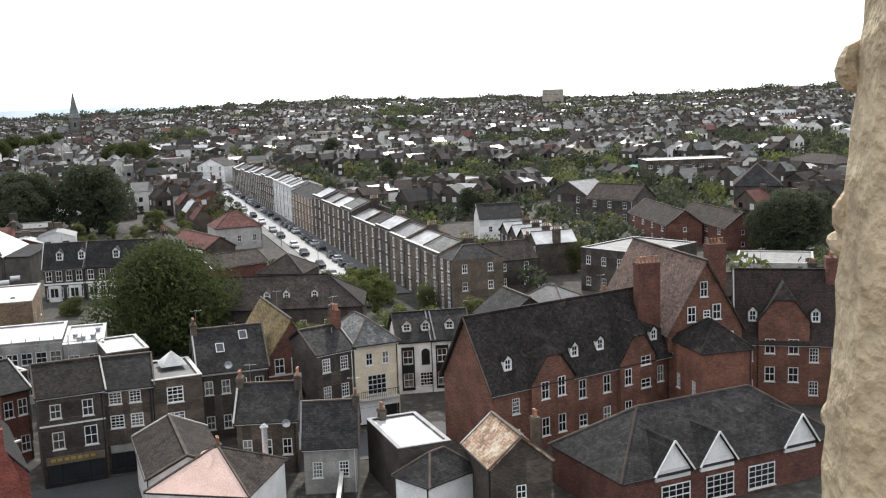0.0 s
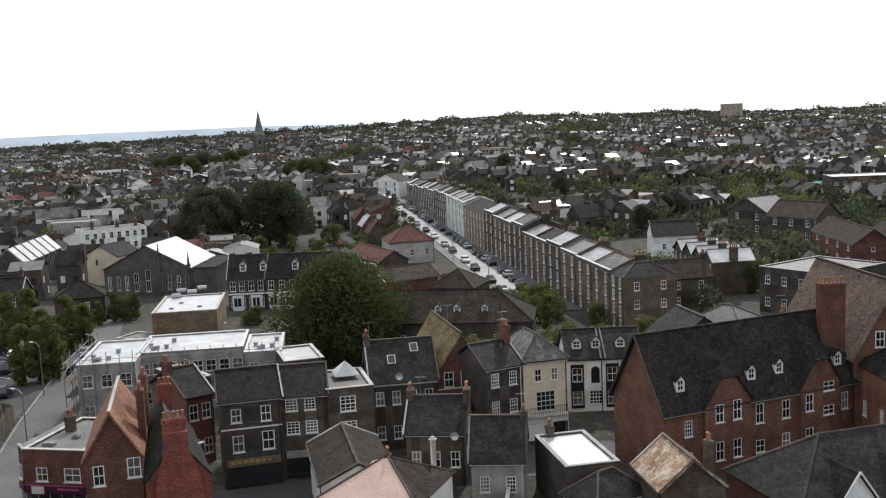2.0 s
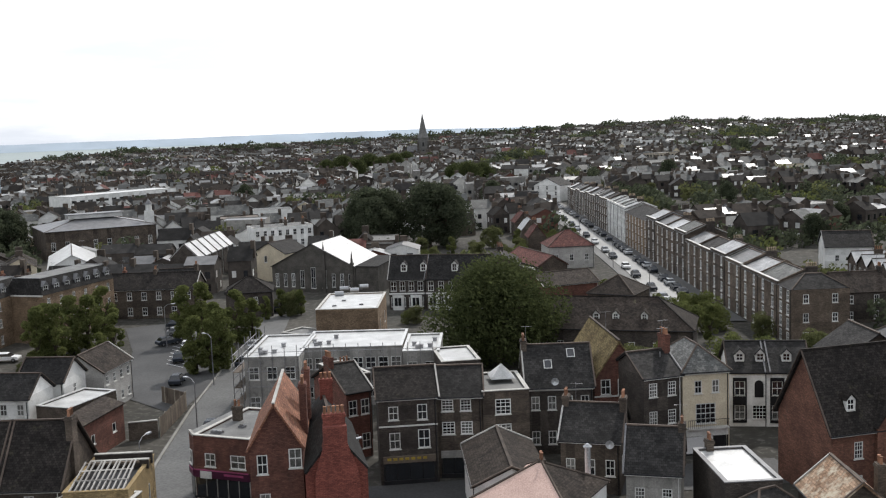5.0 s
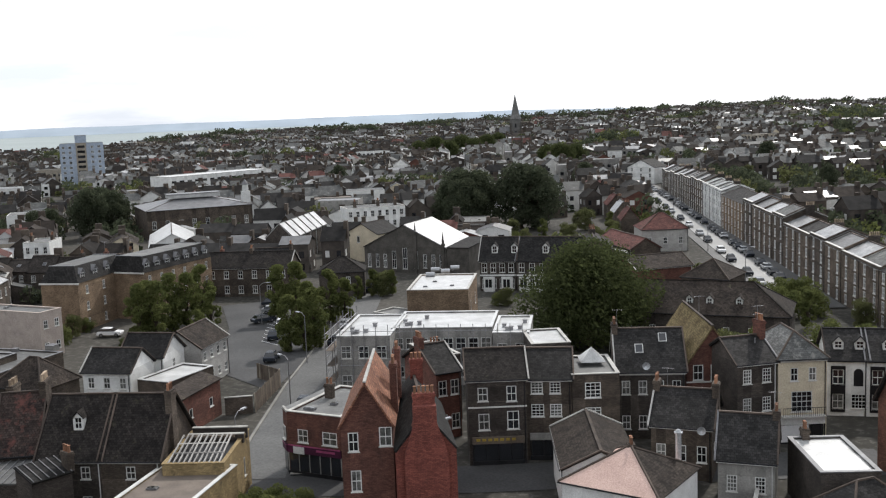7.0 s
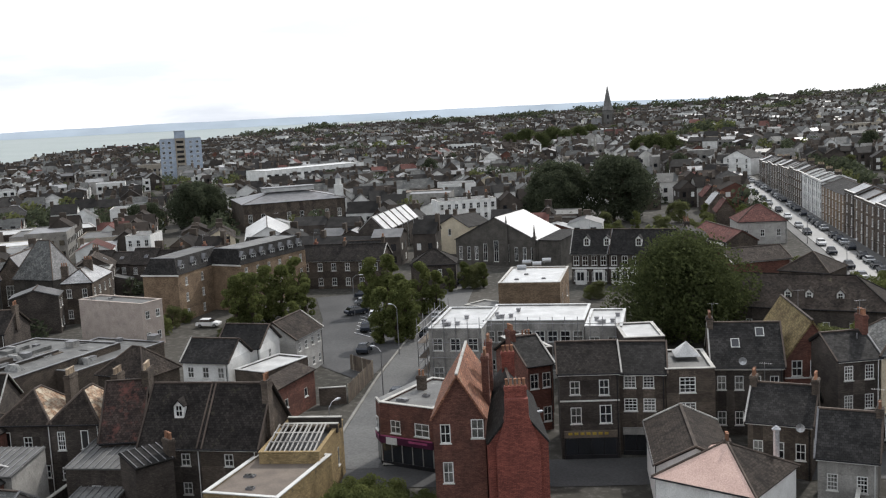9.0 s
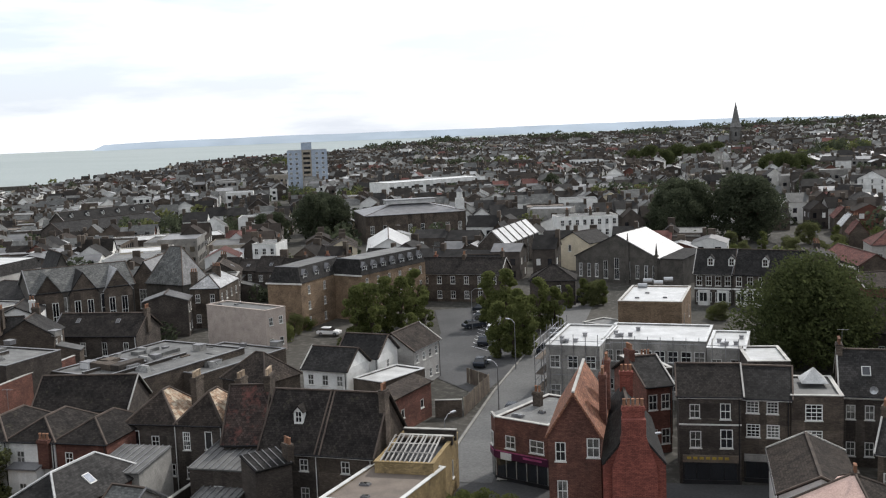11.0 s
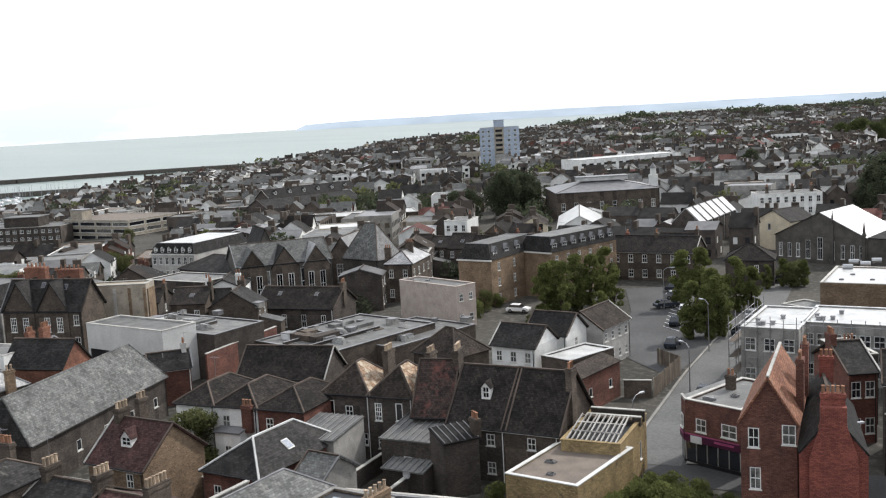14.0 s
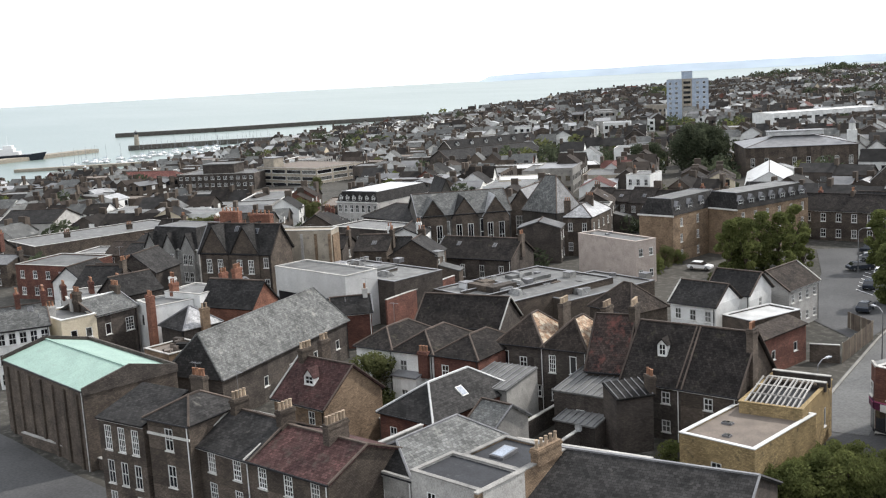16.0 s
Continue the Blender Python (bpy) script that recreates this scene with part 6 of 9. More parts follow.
# ---------- red brick hall and school: gables and stacks ----------
def cross_gable(root, x0, x1, h, rise, deep, wall, tile, wins=(), boards="", out=0.18, clip=1.0):
    """A gable that breaks through the front eaves of a house, with its own roof."""
    w = x1 - x0
    b = Build()
    low = h - 0.9 if boards else 0.0
    face = boards or wall
    hs = [(u, z - low, ww, wh, br) for u, z, ww, wh, br in wins]
    wall_face(b, lambda u, o, z: (x0 + u, -out - o, z + low), w, h - low, hs, wall if not boards else boards)
    xm = (x0 + x1) / 2
    if clip < 1:
        b.poly([(x0, -out, h), (x1, -out, h), (xm + w / 2 * (1 - clip), -out, h + rise * clip), (xm - w / 2 * (1 - clip), -out, h + rise * clip)], face)
    else:
        b.poly([(x0, -out, h), (x1, -out, h), (xm, -out, h + rise)], face)
    b.poly([(x0, -out, low), (x0, -out, h), (x0, 0.3, h), (x0, 0.3, low)], face)
    b.poly([(x1, -out, low), (x1, 0.3, low), (x1, 0.3, h), (x1, -out, h)], face)
    g = part("gable", b, root)
    for u, z, ww, wh, br in hs:
        add_window(g, pose(x0 + u, -out, z + low), ww, wh, br)
    r = Build()
    o = 0.25
    k = rise / (w / 2)
    ya = -out - o
    back = ya + (1.3 if clip < 1 else 0.0)
    za, xa, xb = h + rise * clip, xm - (w / 2) * (1 - clip), xm + (w / 2) * (1 - clip)
    if clip < 1:
        r.slab([(x0 - o, deep * 0.35, h - o * k), (x0 - o, ya, h - o * k), (xa, ya, za), (xm, back, h + rise), (xm, deep, h + rise)], 0.14, tile)
        r.slab([(x1 + o, ya, h - o * k), (x1 + o, deep * 0.35, h - o * k), (xm, deep, h + rise), (xm, back, h + rise), (xb, ya, za)], 0.14, tile)
        r.slab([(xa, ya - 0.02, za), (xb, ya - 0.02, za), (xm, back, h + rise + 0.02)], 0.14, tile)
    else:
        r.slab([(x0 - o, deep * 0.35, h - o * k), (x0 - o, ya, h - o * k), (xm, ya, h + rise), (xm, deep, h + rise)], 0.14, tile)
        r.slab([(x1 + o, ya, h - o * k), (x1 + o, deep * 0.35, h - o * k), (xm, deep, h + rise), (xm, ya, h + rise)], 0.14, tile)
    part("gable_roof", r, root)
    if boards:
        v = Build()
        for p, q in (((x0 - o, h - o * k), (xm, h + rise)), ((x1 + o, h - o * k), (xm, h + rise))):
            v.tube((p[0], -out - o - 0.03, p[1]), (q[0], -out - o - 0.03, q[1]), 0.1, 0.1, 4, "frame_white")
        part("bargeboard", v, root)


hall = HOUSE["brick_hall"][0]
cross_gable(hall, 4.5, 9.9, 7.4, 3.6, 3.4, "brick_rust", "tile_dark", ((1.2, 5.2, 1.0, 1.8, "sash"), (3.3, 5.2, 1.0, 2.0, "sash"), (1.2, 1.4, 1.0, 1.9, "sash"), (3.3, 1.4, 1.0, 1.9, "sash")), out=0.45, clip=0.62)
cross_gable(hall, 16.2, 21.2, 7.6, 3.6, 3.4, "brick_rust", "tile_dark", ((0.6, 4.6, 1.0, 1.8, "sash"), (2.9, 6.4, 1.4, 1.0, "two"), (2.9, 3.9, 1.4, 1.0, "two"), (0.6, 1.2, 1.0, 1.7, "sash")), out=0.45, clip=0.62)
wing = HOUSE["brick_wing"][0]
cross_gable(wing, 2.2, 7.6, 9.8, 3.8, 5.5, "brick_rust", "tile_dark", ((0.7, 5.8, 1.1, 1.7, "sash"), (3.2, 5.8, 1.1, 1.7, "sash"), (3.2, 2.6, 1.1, 1.7, "sash"), (0.7, 2.6, 1.1, 1.7, "sash")), clip=0.55)
gab = HOUSE["gabled_hall"][0]
for u, z, ww, wh in ((2.2, 10.2, 1.0, 1.7), (5.2, 10.3, 1.0, 1.7), (4.1, 10.6, 0.8, 0.8), (3.7, 12.9, 0.9, 1.7)):
    add_window(gab, pose(u, -0.14, z), ww, wh, "sash")
chimney(gab, -1.5, 2.2, 7.0, 16.8, 2.6, 1.3, 6, "brick_red", "pot_clay", "x")
chimney(gab, 8.2, 5.0, 9.0, 17.8, 2.2, 1.2, 5, "brick_red", "pot_clay", "x")
chimney(wing, 10.2, 4.5, 7.0, 16.0, 2.0, 1.2, 5, "brick_red", "pot_clay", "y")
school = HOUSE["school"][0]
for u0, u1 in ((3.6, 7.2), (8.3, 11.9), (17.6, 21.2)):
    cross_gable(school, u0 - 0.3, u1 - 0.3, 4.0, 2.5, 5.2, "brick_red", "slate", (), "frame_white")
for u in (3.9, 8.6, 13.2):
    add_window(school, pose(u, -0.2, 0.5), 3.0, 2.1, "grid")


church = HOUSE["gothic_church"][0]
for u0 in (0.4, 6.4, 12.4):
    cross_gable(church, u0, u0 + 5.0, 9.0, 3.6, 6.0, "brick_brown", ("slate_pale", "slate", "slate_glint")[int(u0) // 6 % 3], ((0.8, 2.5, 1.1, 5.0, "two"), (3.0, 2.5, 1.1, 5.0, "two")))


mansion = HOUSE["red_mansion"][0]
for u0 in (0.4, 6.1):
    cross_gable(mansion, u0, u0 + 5.0, 10.2, 4.0, 5.0, "brick_brown", "slate", ((0.9, 3.0, 1.0, 2.2, "plain"), (3.0, 3.0, 1.0, 2.2, "plain"), (0.9, 6.6, 1.0, 2.2, "six"), (3.0, 6.6, 1.0, 2.2, "six")))
chimney(mansion, 2.4, 5.9, 9.0, 15.6, 3.6, 1.1, 5, "brick_orange", "pot_clay", "x")
chimney(mansion, 8.2, 5.9, 9.0, 15.2, 3.8, 1.1, 5, "brick_orange", "pot_clay", "x")
hotel = HOUSE["ornate_hotel"][0]
for u0 in (0.5, 4.7, 8.9):
    cross_gable(hotel, u0, u0 + 2.8, 9.0, 2.4, 2.2, "stone_grey", "slate", ((0.3, 5.9, 0.9, 1.8, "sash"), (1.5, 5.9, 0.9, 1.8, "sash"), (0.3, 2.9, 0.9, 1.8, "sash"), (1.5, 2.9, 0.9, 1.8, "sash")), out=0.5)
breast = HOUSE["chimney_gable_house"][0]
bw = 5.2
b = Build()
lo, hi = bw * 0.14, bw * 0.86
b.box(lo, -0.45, 0, hi, 0.9, 7.0, "brick_scarlet")
b.solid([(lo, -0.45, 7.0), (hi, -0.45, 7.0), (hi, 0.9, 7.0), (lo, 0.9, 7.0)], [(bw * 0.5 - 0.98, -0.4, 9.7), (bw * 0.5 + 0.98, -0.4, 9.7), (bw * 0.5 + 0.98, 0.9, 9.7), (bw * 0.5 - 0.98, 0.9, 9.7)], "brick_scarlet")
b.box(bw * 0.5 - 0.98, -0.4, 9.7, bw * 0.5 + 0.98, 0.9, 11.2, "brick_scarlet")
part("chimney_breast", b, breast)


long_house = HOUSE["long_slate_house"][0]
for u in (17.5, 20.4, 24.6):
    dormer(long_house, u, 1.6, 6.05, 1.0, 1.1, 1.2, "tile_brown")


side_house = HOUSE["white_side_house"][0]
chimney(side_house, 5.7, -0.35, 0.0, 9.4, 1.5, 0.7, 3, "brick_orange", "pot_clay", "x")
chimney(HOUSE["pyramid_slate_house"][0], 5.75, 3.0, 0.0, 8.4, 1.1, 0.6, 2, "brick_tan", "pot_buff", "y")
b = Build()
b.box(10.11, 0.4, 0.0, 10.3, 3.6, 10.9, "brick_tan")
part("side_panel", b, HOUSE["tan_block"][0])
for u in (0.0, 2.4, 4.8, 7.2, 9.6):
    b = Build()
    b.box(u, -0.14, 0.0, u + 0.45, -0.004, 11.2, "render_pale" if u < 5 else "brick_tan")
    part("pilaster", b, HOUSE["tan_block"][0])
junk = HOUSE["junk_roof_house"][0]
rnd_j = random.Random(12)
for i in range(12):
    u, v, q = rnd_j.uniform(0.5, 4.6), rnd_j.uniform(0.5, 4.6), rnd_j.uniform(0.25, 0.7)
    b = Build()
    b.box(-q, -q * 0.6, 0.0, q, q * 0.6, rnd_j.uniform(0.2, 0.9), rnd_j.choice(("felt_white", "brick_dark", "lead", "felt_tan", "slate")))
    part("rubble_pile", b, junk, m=pose(u, v, 5.08, 0, 0, rnd_j.uniform(0, 180)))
wing = HOUSE["parapet_wing"][0]
b = Build()
b.box(-0.65, -0.95, 0.0, 0.65, 0.95, 0.3, "lead")
b.box(-0.52, -0.82, 0.3, 0.52, 0.82, 0.34, "sky_tone_pane")
part("skylight", b, wing, m=pose(2.3, 2.2, 7.1, 6))
b = Build()
b.box(5.62, -5.2, 0.0, 5.95, 5.2, 7.35, "brick_tan")
b.box(5.57, -5.25, 7.352, 6.0, 5.25, 7.46, "render_grey")
part("party_wall", b, wing)
chimney(wing, 5.8, 2.9, 7.2, 8.5, 2.9, 0.7, 5, "brick_tan", "pot_buff", "y")
rise_wall = HOUSE["slate_hip_house"][0]
b = Build()
b.box(-0.3, -0.1, 5.9, -0.02, 9.0, 6.75, "render_grey")
part("gable_parapet", b, rise_wall)
b = Build()
b.box(-0.36, -0.15, 6.752, 0.04, 9.05, 6.86, "render_pale")
part("coping", b, rise_wall)
b = Build()
b.box(-0.08, -0.12, 6.2, 7.08, 0.25, 6.62, "render_grey")
part("front_parapet", b, rise_wall)
slate_side = HOUSE["slate_wing"][0]
b = Build()
b.box(-0.6, -0.45, 0.0, 0.6, 0.45, 0.1, "frame_white")
b.box(-0.5, -0.36, 0.1, 0.5, 0.36, 0.13, "sky_tone_pane")
part("skylight", b, slate_side, m=pose(5.2, 6.0, 5.85, 0, 36.7))
for u in (12.6, 19.2):
    b = Build()
    b.box(u - 0.35, -0.4, 0.0, u + 0.35, 0.4, 8.6 - (u - 12.6) * 0.3, "stone_flint")
    b.tube((u, 0.0, 8.6 - (u - 12.6) * 0.3), (u, 0.0, 11.2 - (u - 12.6) * 0.3), 0.34, 0.05, 6, "stone_flint")
    part("turret", b, HOUSE["chapel"][0])
carpark = HOUSE["car_park"][0]
b = Build()
cz = DIMS[carpark.name][2]
b.box(3.0, 1.0, 0.0, 9.0, 6.0, cz + 3.6, "concrete")
b.box(2.8, 0.8, cz + 3.602, 9.2, 6.2, cz + 3.9, "lead")
part("stair_tower", b, carpark)
offices = HOUSE["brick_offices"][0]
b = Build()
oz = DIMS[offices.name][2]
b.box(9.0, 4.0, oz, 22.0, 13.0, oz + 3.4, "brick_dark")
b.box(8.7, 3.7, oz + 3.402, 22.3, 13.3, oz + 3.7, "felt_grey")
part("penthouse", b, offices)
for root in HOUSE["bay_terrace"]:
    bw, n_bay = DIMS[root.name][0], max(2, round(DIMS[root.name][0] / 3.2))
    for k in range(n_bay):
        u = bw * (k + 0.5) / n_bay
        b = Build()
        b.solid([(u - 1.15, -0.004, 0.0), (u - 0.75, -0.8, 0.0), (u + 0.75, -0.8, 0.0), (u + 1.15, -0.004, 0.0)], [(u - 1.15, -0.004, 2.9), (u - 0.75, -0.8, 2.9), (u + 0.75, -0.8, 2.9), (u + 1.15, -0.004, 2.9)], "frame_white")
        part("bay", b, root)
        for u0, u1 in ((u - 0.65, u - 0.06), (u + 0.06, u + 0.65)):
            g = Build()
            g.box(u0, -0.83, 0.9, u1, -0.804, 2.5, "glass")
            part("pane", g, root)
    b = Build()
    b.box(0.0, -0.1, 3.05, bw, -0.004, 3.35, "frame_white")
    part("string_course", b, root)
store = HOUSE["store_front_block"][0]
b = Build()
# Black sheet on the wall stands for the dark inside an open bay.
b.box(0.6, -0.06, 0.2, DIMS[store.name][0] - 0.8, -0.004, 4.6, "paint_black")
part("loading_bay", b, store)


green_hall = HOUSE["green_roof_hall"][0]
gw, gd, gh, g_rise = DIMS[green_hall.name][:4]
for xx in (-0.12, gw - 0.12):
    b = Build()
    prof = [(-0.1, gh - 0.4), (-0.1, gh + 0.35), (gd / 2, gh + g_rise + 0.4), (gd + 0.1, gh + 0.35), (gd + 0.1, gh - 0.4)]
    b.solid([(xx, yy, zz) for yy, zz in prof], [(xx + 0.24, yy, zz) for yy, zz in prof], "brick_dark")
    part("gable_parapet", b, green_hall)
b = Build()
b.box(0.13, gd - 0.1, gh - 0.3, gw - 0.13, gd + 0.15, gh + 0.4, "brick_dark")
part("rear_parapet", b, green_hall)
for i in range(7):
    b = Build()
    u = gw * (i + 0.5) / 7
    b.box(u - 0.25, -0.22, 0, u + 0.25, -0.004, gh - 0.5, "brick_brown")
    part("pier", b, green_hall)


# ---------- shopfronts ----------
def shopfront(root, x0, x1, h, fascia, bars=(), door=True):
    b = Build()
    b.box(x0, -0.22, h - 0.7, x1, -0.004, h, fascia)
    f = part("fascia", b, root)
    for u0, u1, z0, z1, m in bars:
        s = Build()
        s.box(x0 + u0, -0.25, h - 0.55 + z0, x0 + u1, -0.221, h - 0.55 + z1, m)
        part("lettering_bar", s, f)
    g = Build()
    g.box(x0 + 0.15, -0.08, 0.5, x1 - 0.15, -0.004, h - 0.71, "glass")
    part("shop_window", g, root)
    p = Build()
    p.box(x0, -0.16, 0.0, x1, -0.004, 0.495, "paint_black")
    part("stall_riser", p, root)
    n = max(2, int((x1 - x0) / 1.1))
    for i in range(n + 1):
        u = x0 + (x1 - x0 - 0.1) * i / n
        p = Build()
        p.box(u, -0.14, 0.5, u + 0.1, -0.085, h - 0.71, "render_grey" if fascia == "paint_purple" else "paint_black")
        part("mullion", p, root)


shops = HOUSE["shop_house"]
shopfront(shops[0], 0.3, 5.6, 3.0, "timber", [(0.4 + i * 0.6, 0.8 + i * 0.6, 0.15, 0.42, "paint_yellow") for i in range(7)])
shopfront(shops[1], 0.3, 4.2, 2.9, "render_grey")
shopfront(shops[2], 0.3, 4.4, 2.9, "paint_black")
corner = HOUSE["corner_shop"][0]
shopfront(corner, 0.02, 6.3, 3.1, "paint_purple", [(0.05, 6.2, 0.58, 0.7, "paint_pink"), (0.7, 2.0, -0.2, 0.52, "frame_white"), (3.4, 5.6, 0.2, 0.42, "paint_pink")])
ch = DIMS[corner.name][2]
b = Build()
b.solid([(-1.4, 1.3, 0.0), (-0.004, 0.0, 0.0), (-0.004, 10.2, 0.0), (-1.4, 10.2, 0.0)], [(-1.4, 1.3, ch), (-0.004, 0.0, ch), (-0.004, 10.2, ch), (-1.4, 10.2, ch)], "brick_red")
part("corner_wall", b, corner)
b = Build()
b.solid([(-1.35, 1.4, ch + 0.002), (-0.07, 0.2, ch + 0.002), (-0.07, 10.1, ch + 0.002), (-1.35, 10.1, ch + 0.002)], [(-1.35, 1.4, ch + 0.06), (-0.07, 0.2, ch + 0.06), (-0.07, 10.1, ch + 0.06), (-1.35, 10.1, ch + 0.06)], "felt_grey")
part("corner_roof", b, corner)
cut = pose(-1.4, 1.3, 0, 0, 0, -42.9)
for u0, u1, y0, y1, z0, z1, m_, nm in ((0.0, 1.9, -0.05, 0.2, ch + 0.062, ch + 0.3, "coping", "coping"), (0.05, 1.85, -0.2, -0.004, 2.4, 3.1, "paint_purple", "fascia"), (0.05, 1.85, -0.22, -0.203, 2.98, 3.08, "paint_pink", "fascia_stripe"),
                                   (0.25, 1.65, -0.06, -0.004, 0.1, 2.38, "glass", "shop_door")):
    b = Build()
    b.box(u0, y0, z0, u1, y1, z1, m_)
    part(nm, b, corner, m=cut)
add_window(corner, cut @ pose(0.45, -0.15, 3.5), 1.0, 1.35, "two")
cream = HOUSE["cream_house"][0]
shopfront(cream, 0.2, 4.9, 2.8, "frame_white")


def balcony(root, x0, x1, z, deep):
    b = Build()
    b.box(x0, -deep, z - 0.12, x1, -0.004, z, "stucco_band")
    s = part("balcony", b, root)
    n = int((x1 - x0) / 0.22)
    r = Build()
    for i in range(n + 1):
        u = x0 + 0.04 + (x1 - x0 - 0.08) * i / n
        r.box(u - 0.015, -deep + 0.02, z, u + 0.015, -deep + 0.05, z + 0.9, "paint_black")
    r.box(x0, -deep, z + 0.9, x1, -deep + 0.06, z + 0.95, "paint_black")
    part("railing", r, s)


balcony(cream, 0.3, 4.8, 3.1, 0.8)
b = Build()
b.box(0.3, -0.2, 0.25, 3.2, -0.15, 2.05, "paint_white")
part("shutter", b, cream)
b = Build()
b.box(3.5, -0.2, 0.05, 4.5, -0.15, 2.05, "paint_black")
part("shop_door", b, cream)

# dark bays and an arched niche on the white fronts
for hs in HOUSE["white_front_house"]:
    b = Build()
    for x0, x1, z0, z1 in ((0.32, 0.5, 0.5, 5.8), (1.7, 1.88, 0.5, 5.8), (0.5, 1.7, 2.6, 3.7), (0.5, 1.7, 5.4, 5.8), (0.5, 1.7, 0.5, 0.9)):
        b.box(x0, -0.1, z0, x1, -0.004, z1, "paint_black")
    part("window_surround", b, hs)
    b = Build()
    ring = [(2.75, 3.5), (3.75, 3.5)] + [(3.25 + 0.5 * math.cos(math.pi * k / 8), 5.0 + 0.5 * math.sin(math.pi * k / 8)) for k in range(9)]
    b.solid([(u, -0.05, z) for u, z in ring], [(u, -0.004, z) for u, z in ring], "paint_black")
    part("arched_niche", b, hs)

# rooflight pyramid on a shop, vents on the white roofs
b = Build()
b.solid([(1.4, 3.6, 9.15), (4.0, 3.6, 9.15), (4.0, 6.4, 9.15), (1.4, 6.4, 9.15)], [(2.69, 4.99, 10.5), (2.71, 4.99, 10.5), (2.71, 5.01, 10.5), (2.69, 5.01, 10.5)], "felt_white")
part("rooflight", b, shops[2])


def roof_clutter(root, items):
    """items: (u, v, z, width, height, material) boxes standing on a flat roof."""
    for u, v, z, w, h, m in items:
        b = Build()
        b.box(u - w / 2, v - w / 2, z, u + w / 2, v + w / 2, z + h, m)
        b.box(u - w / 2 - 0.06, v - w / 2 - 0.06, z + h, u + w / 2 + 0.06, v + w / 2 + 0.06, z + h + 0.08, "lead")
        part("roof_vent", b, root)


for rt in HOUSE["flat_roof_block"] + HOUSE["scaffolded_block"]:
    rnd_v = random.Random(4)
    roof_clutter(rt, [(rnd_v.uniform(1, 4), rnd_v.uniform(1.5, 8), 7.6, 0.5, 0.4, "steel") for _ in range(5)])
for rt in HOUSE["retail_store"]:
    zr = DIMS[rt.name][2] + 0.062
    roof_clutter(rt, [(3, 4, zr, 1.6, 0.9, "paint_white"), (8, 12, zr, 1.2, 0.6, "steel"), (9, 6, zr, 2.0, 0.5, "felt_white"), (5, 17, zr, 0.8, 0.5, "steel"), (2.5, 10, zr, 0.6, 0.7, "coping"), (10, 19, zr, 1.4, 0.8, "render_grey")])
for k, (u, v) in enumerate(((1.2, 14.5), (1.4, 20.0), (3.5, 18.0), (4.8, 22.0))):
    b = Build()
    b.tube((u, v, 7.0), (u + 1.6, v + 0.2, 7.0), 0.42, 0.42, 10, "car_silver")
    b.box(u + 0.2, v - 0.2, 6.5, u + 0.5, v + 0.4, 6.8, "steel")
    part("roof_duct", b, HOUSE["brown_flat_block"][0])


# ---------- bare rafters ----------
def rafters(root, w, d, z):
    b = Build()
    b.box(0.3, d - 1.0, z + 0.9, w - 0.3, d - 0.8, z + 1.1, "timber")
    part("wall_plate", b, root)
    n = 11
    wob = random.Random(9)
    for i in range(n):
        u = 0.5 + (w - 1.0) * i / (n - 1)
        k = wob.uniform(-0.1, 0.1)
        r = Build()
        r.slab([(u - 0.06, 0.2, z + 0.35), (u + 0.06, 0.2, z + 0.35), (u + k + 0.06, d - 0.9, z + 1.25), (u + k - 0.06, d - 0.9, z + 1.25)], 0.14, "timber_grey")
        part("rafter", r, root)
    for v in (1.9, 3.6):
        r = Build()
        r.slab([(0.4, v, z + 0.36 + 0.16 * v), (w - 0.4, v + wob.uniform(-0.3, 0.3), z + 0.36 + 0.16 * v), (w - 0.4, v + 0.12, z + 0.37 + 0.16 * v), (0.4, v + 0.12, z + 0.37 + 0.16 * v)], 0.12, "timber_grey")
        part("purlin", r, root)
    for v, up in ((d + 0.4, 0.75), (d + 1.9, 0.95)):
        r = Build()
        r.box(0.5, v, z - 0.1, w + 0.2, v + 0.35, z + up, "brick_dark")
        r.box(0.45, v - 0.05, z + up + 0.002, w + 0.25, v + 0.4, z + up + 0.09, "coping")
        part("parapet_wall", r, root)


rafters(HOUSE["roofless_house"][0], 5.6, 6.4, 5.3)


# ---------- scaffolding ----------
def scaffolding(x, y, rot, w, d, h):
    root = new("scaffolding")
    root.matrix_basis = pose(x, y, 0, 0, 0, rot)
    tagged(root, "steel tube scaffolding with timber decks at a building's end", "scaffolding")
    for v in (0, d):
        for i in range(5):
            u = w * i / 4
            p = Build()
            p.tube((u, v, 0), (u, v, h), 0.05, 0.05, 6, "steel")
            part("upright", p, root)
        for z in (2, 3, 4, 5, 6, 7, 8):
            p = Build()
            p.tube((-0.3, v, z), (w + 0.3, v, z), 0.045, 0.045, 6, "steel")
            part("ledger", p, root)
    for z in (1.9, 3.9, 5.9):
        p = Build()
        p.box(-0.2, 0.06, z - 0.05, w + 0.2, d - 0.06, z, "timber")
        part("deck", p, root)


sb = HOUSE["scaffolded_block"][0].matrix_basis
sp = sb @ Vector((-1.5, 14.0, 0))
scaffolding(sp.x, sp.y, math.degrees(sb.to_euler().z) - 90, 14.0, 1.2, 9.0)
for i in range(16):
    q = sb @ Vector((0.5 + i * 1.55, -0.15, 0))
    p = Build()
    p.tube((0, 0, 0), (0, 0, 9.2), 0.045, 0.045, 6, "steel")
    pole = new("scaffold_pole", p.mesh("scaffold_pole"))
    pole.matrix_basis = pose(q.x, q.y, 0)
    tagged(pole, "thin steel scaffold pole before the white-roofed block", "pole", "scaffold poles")


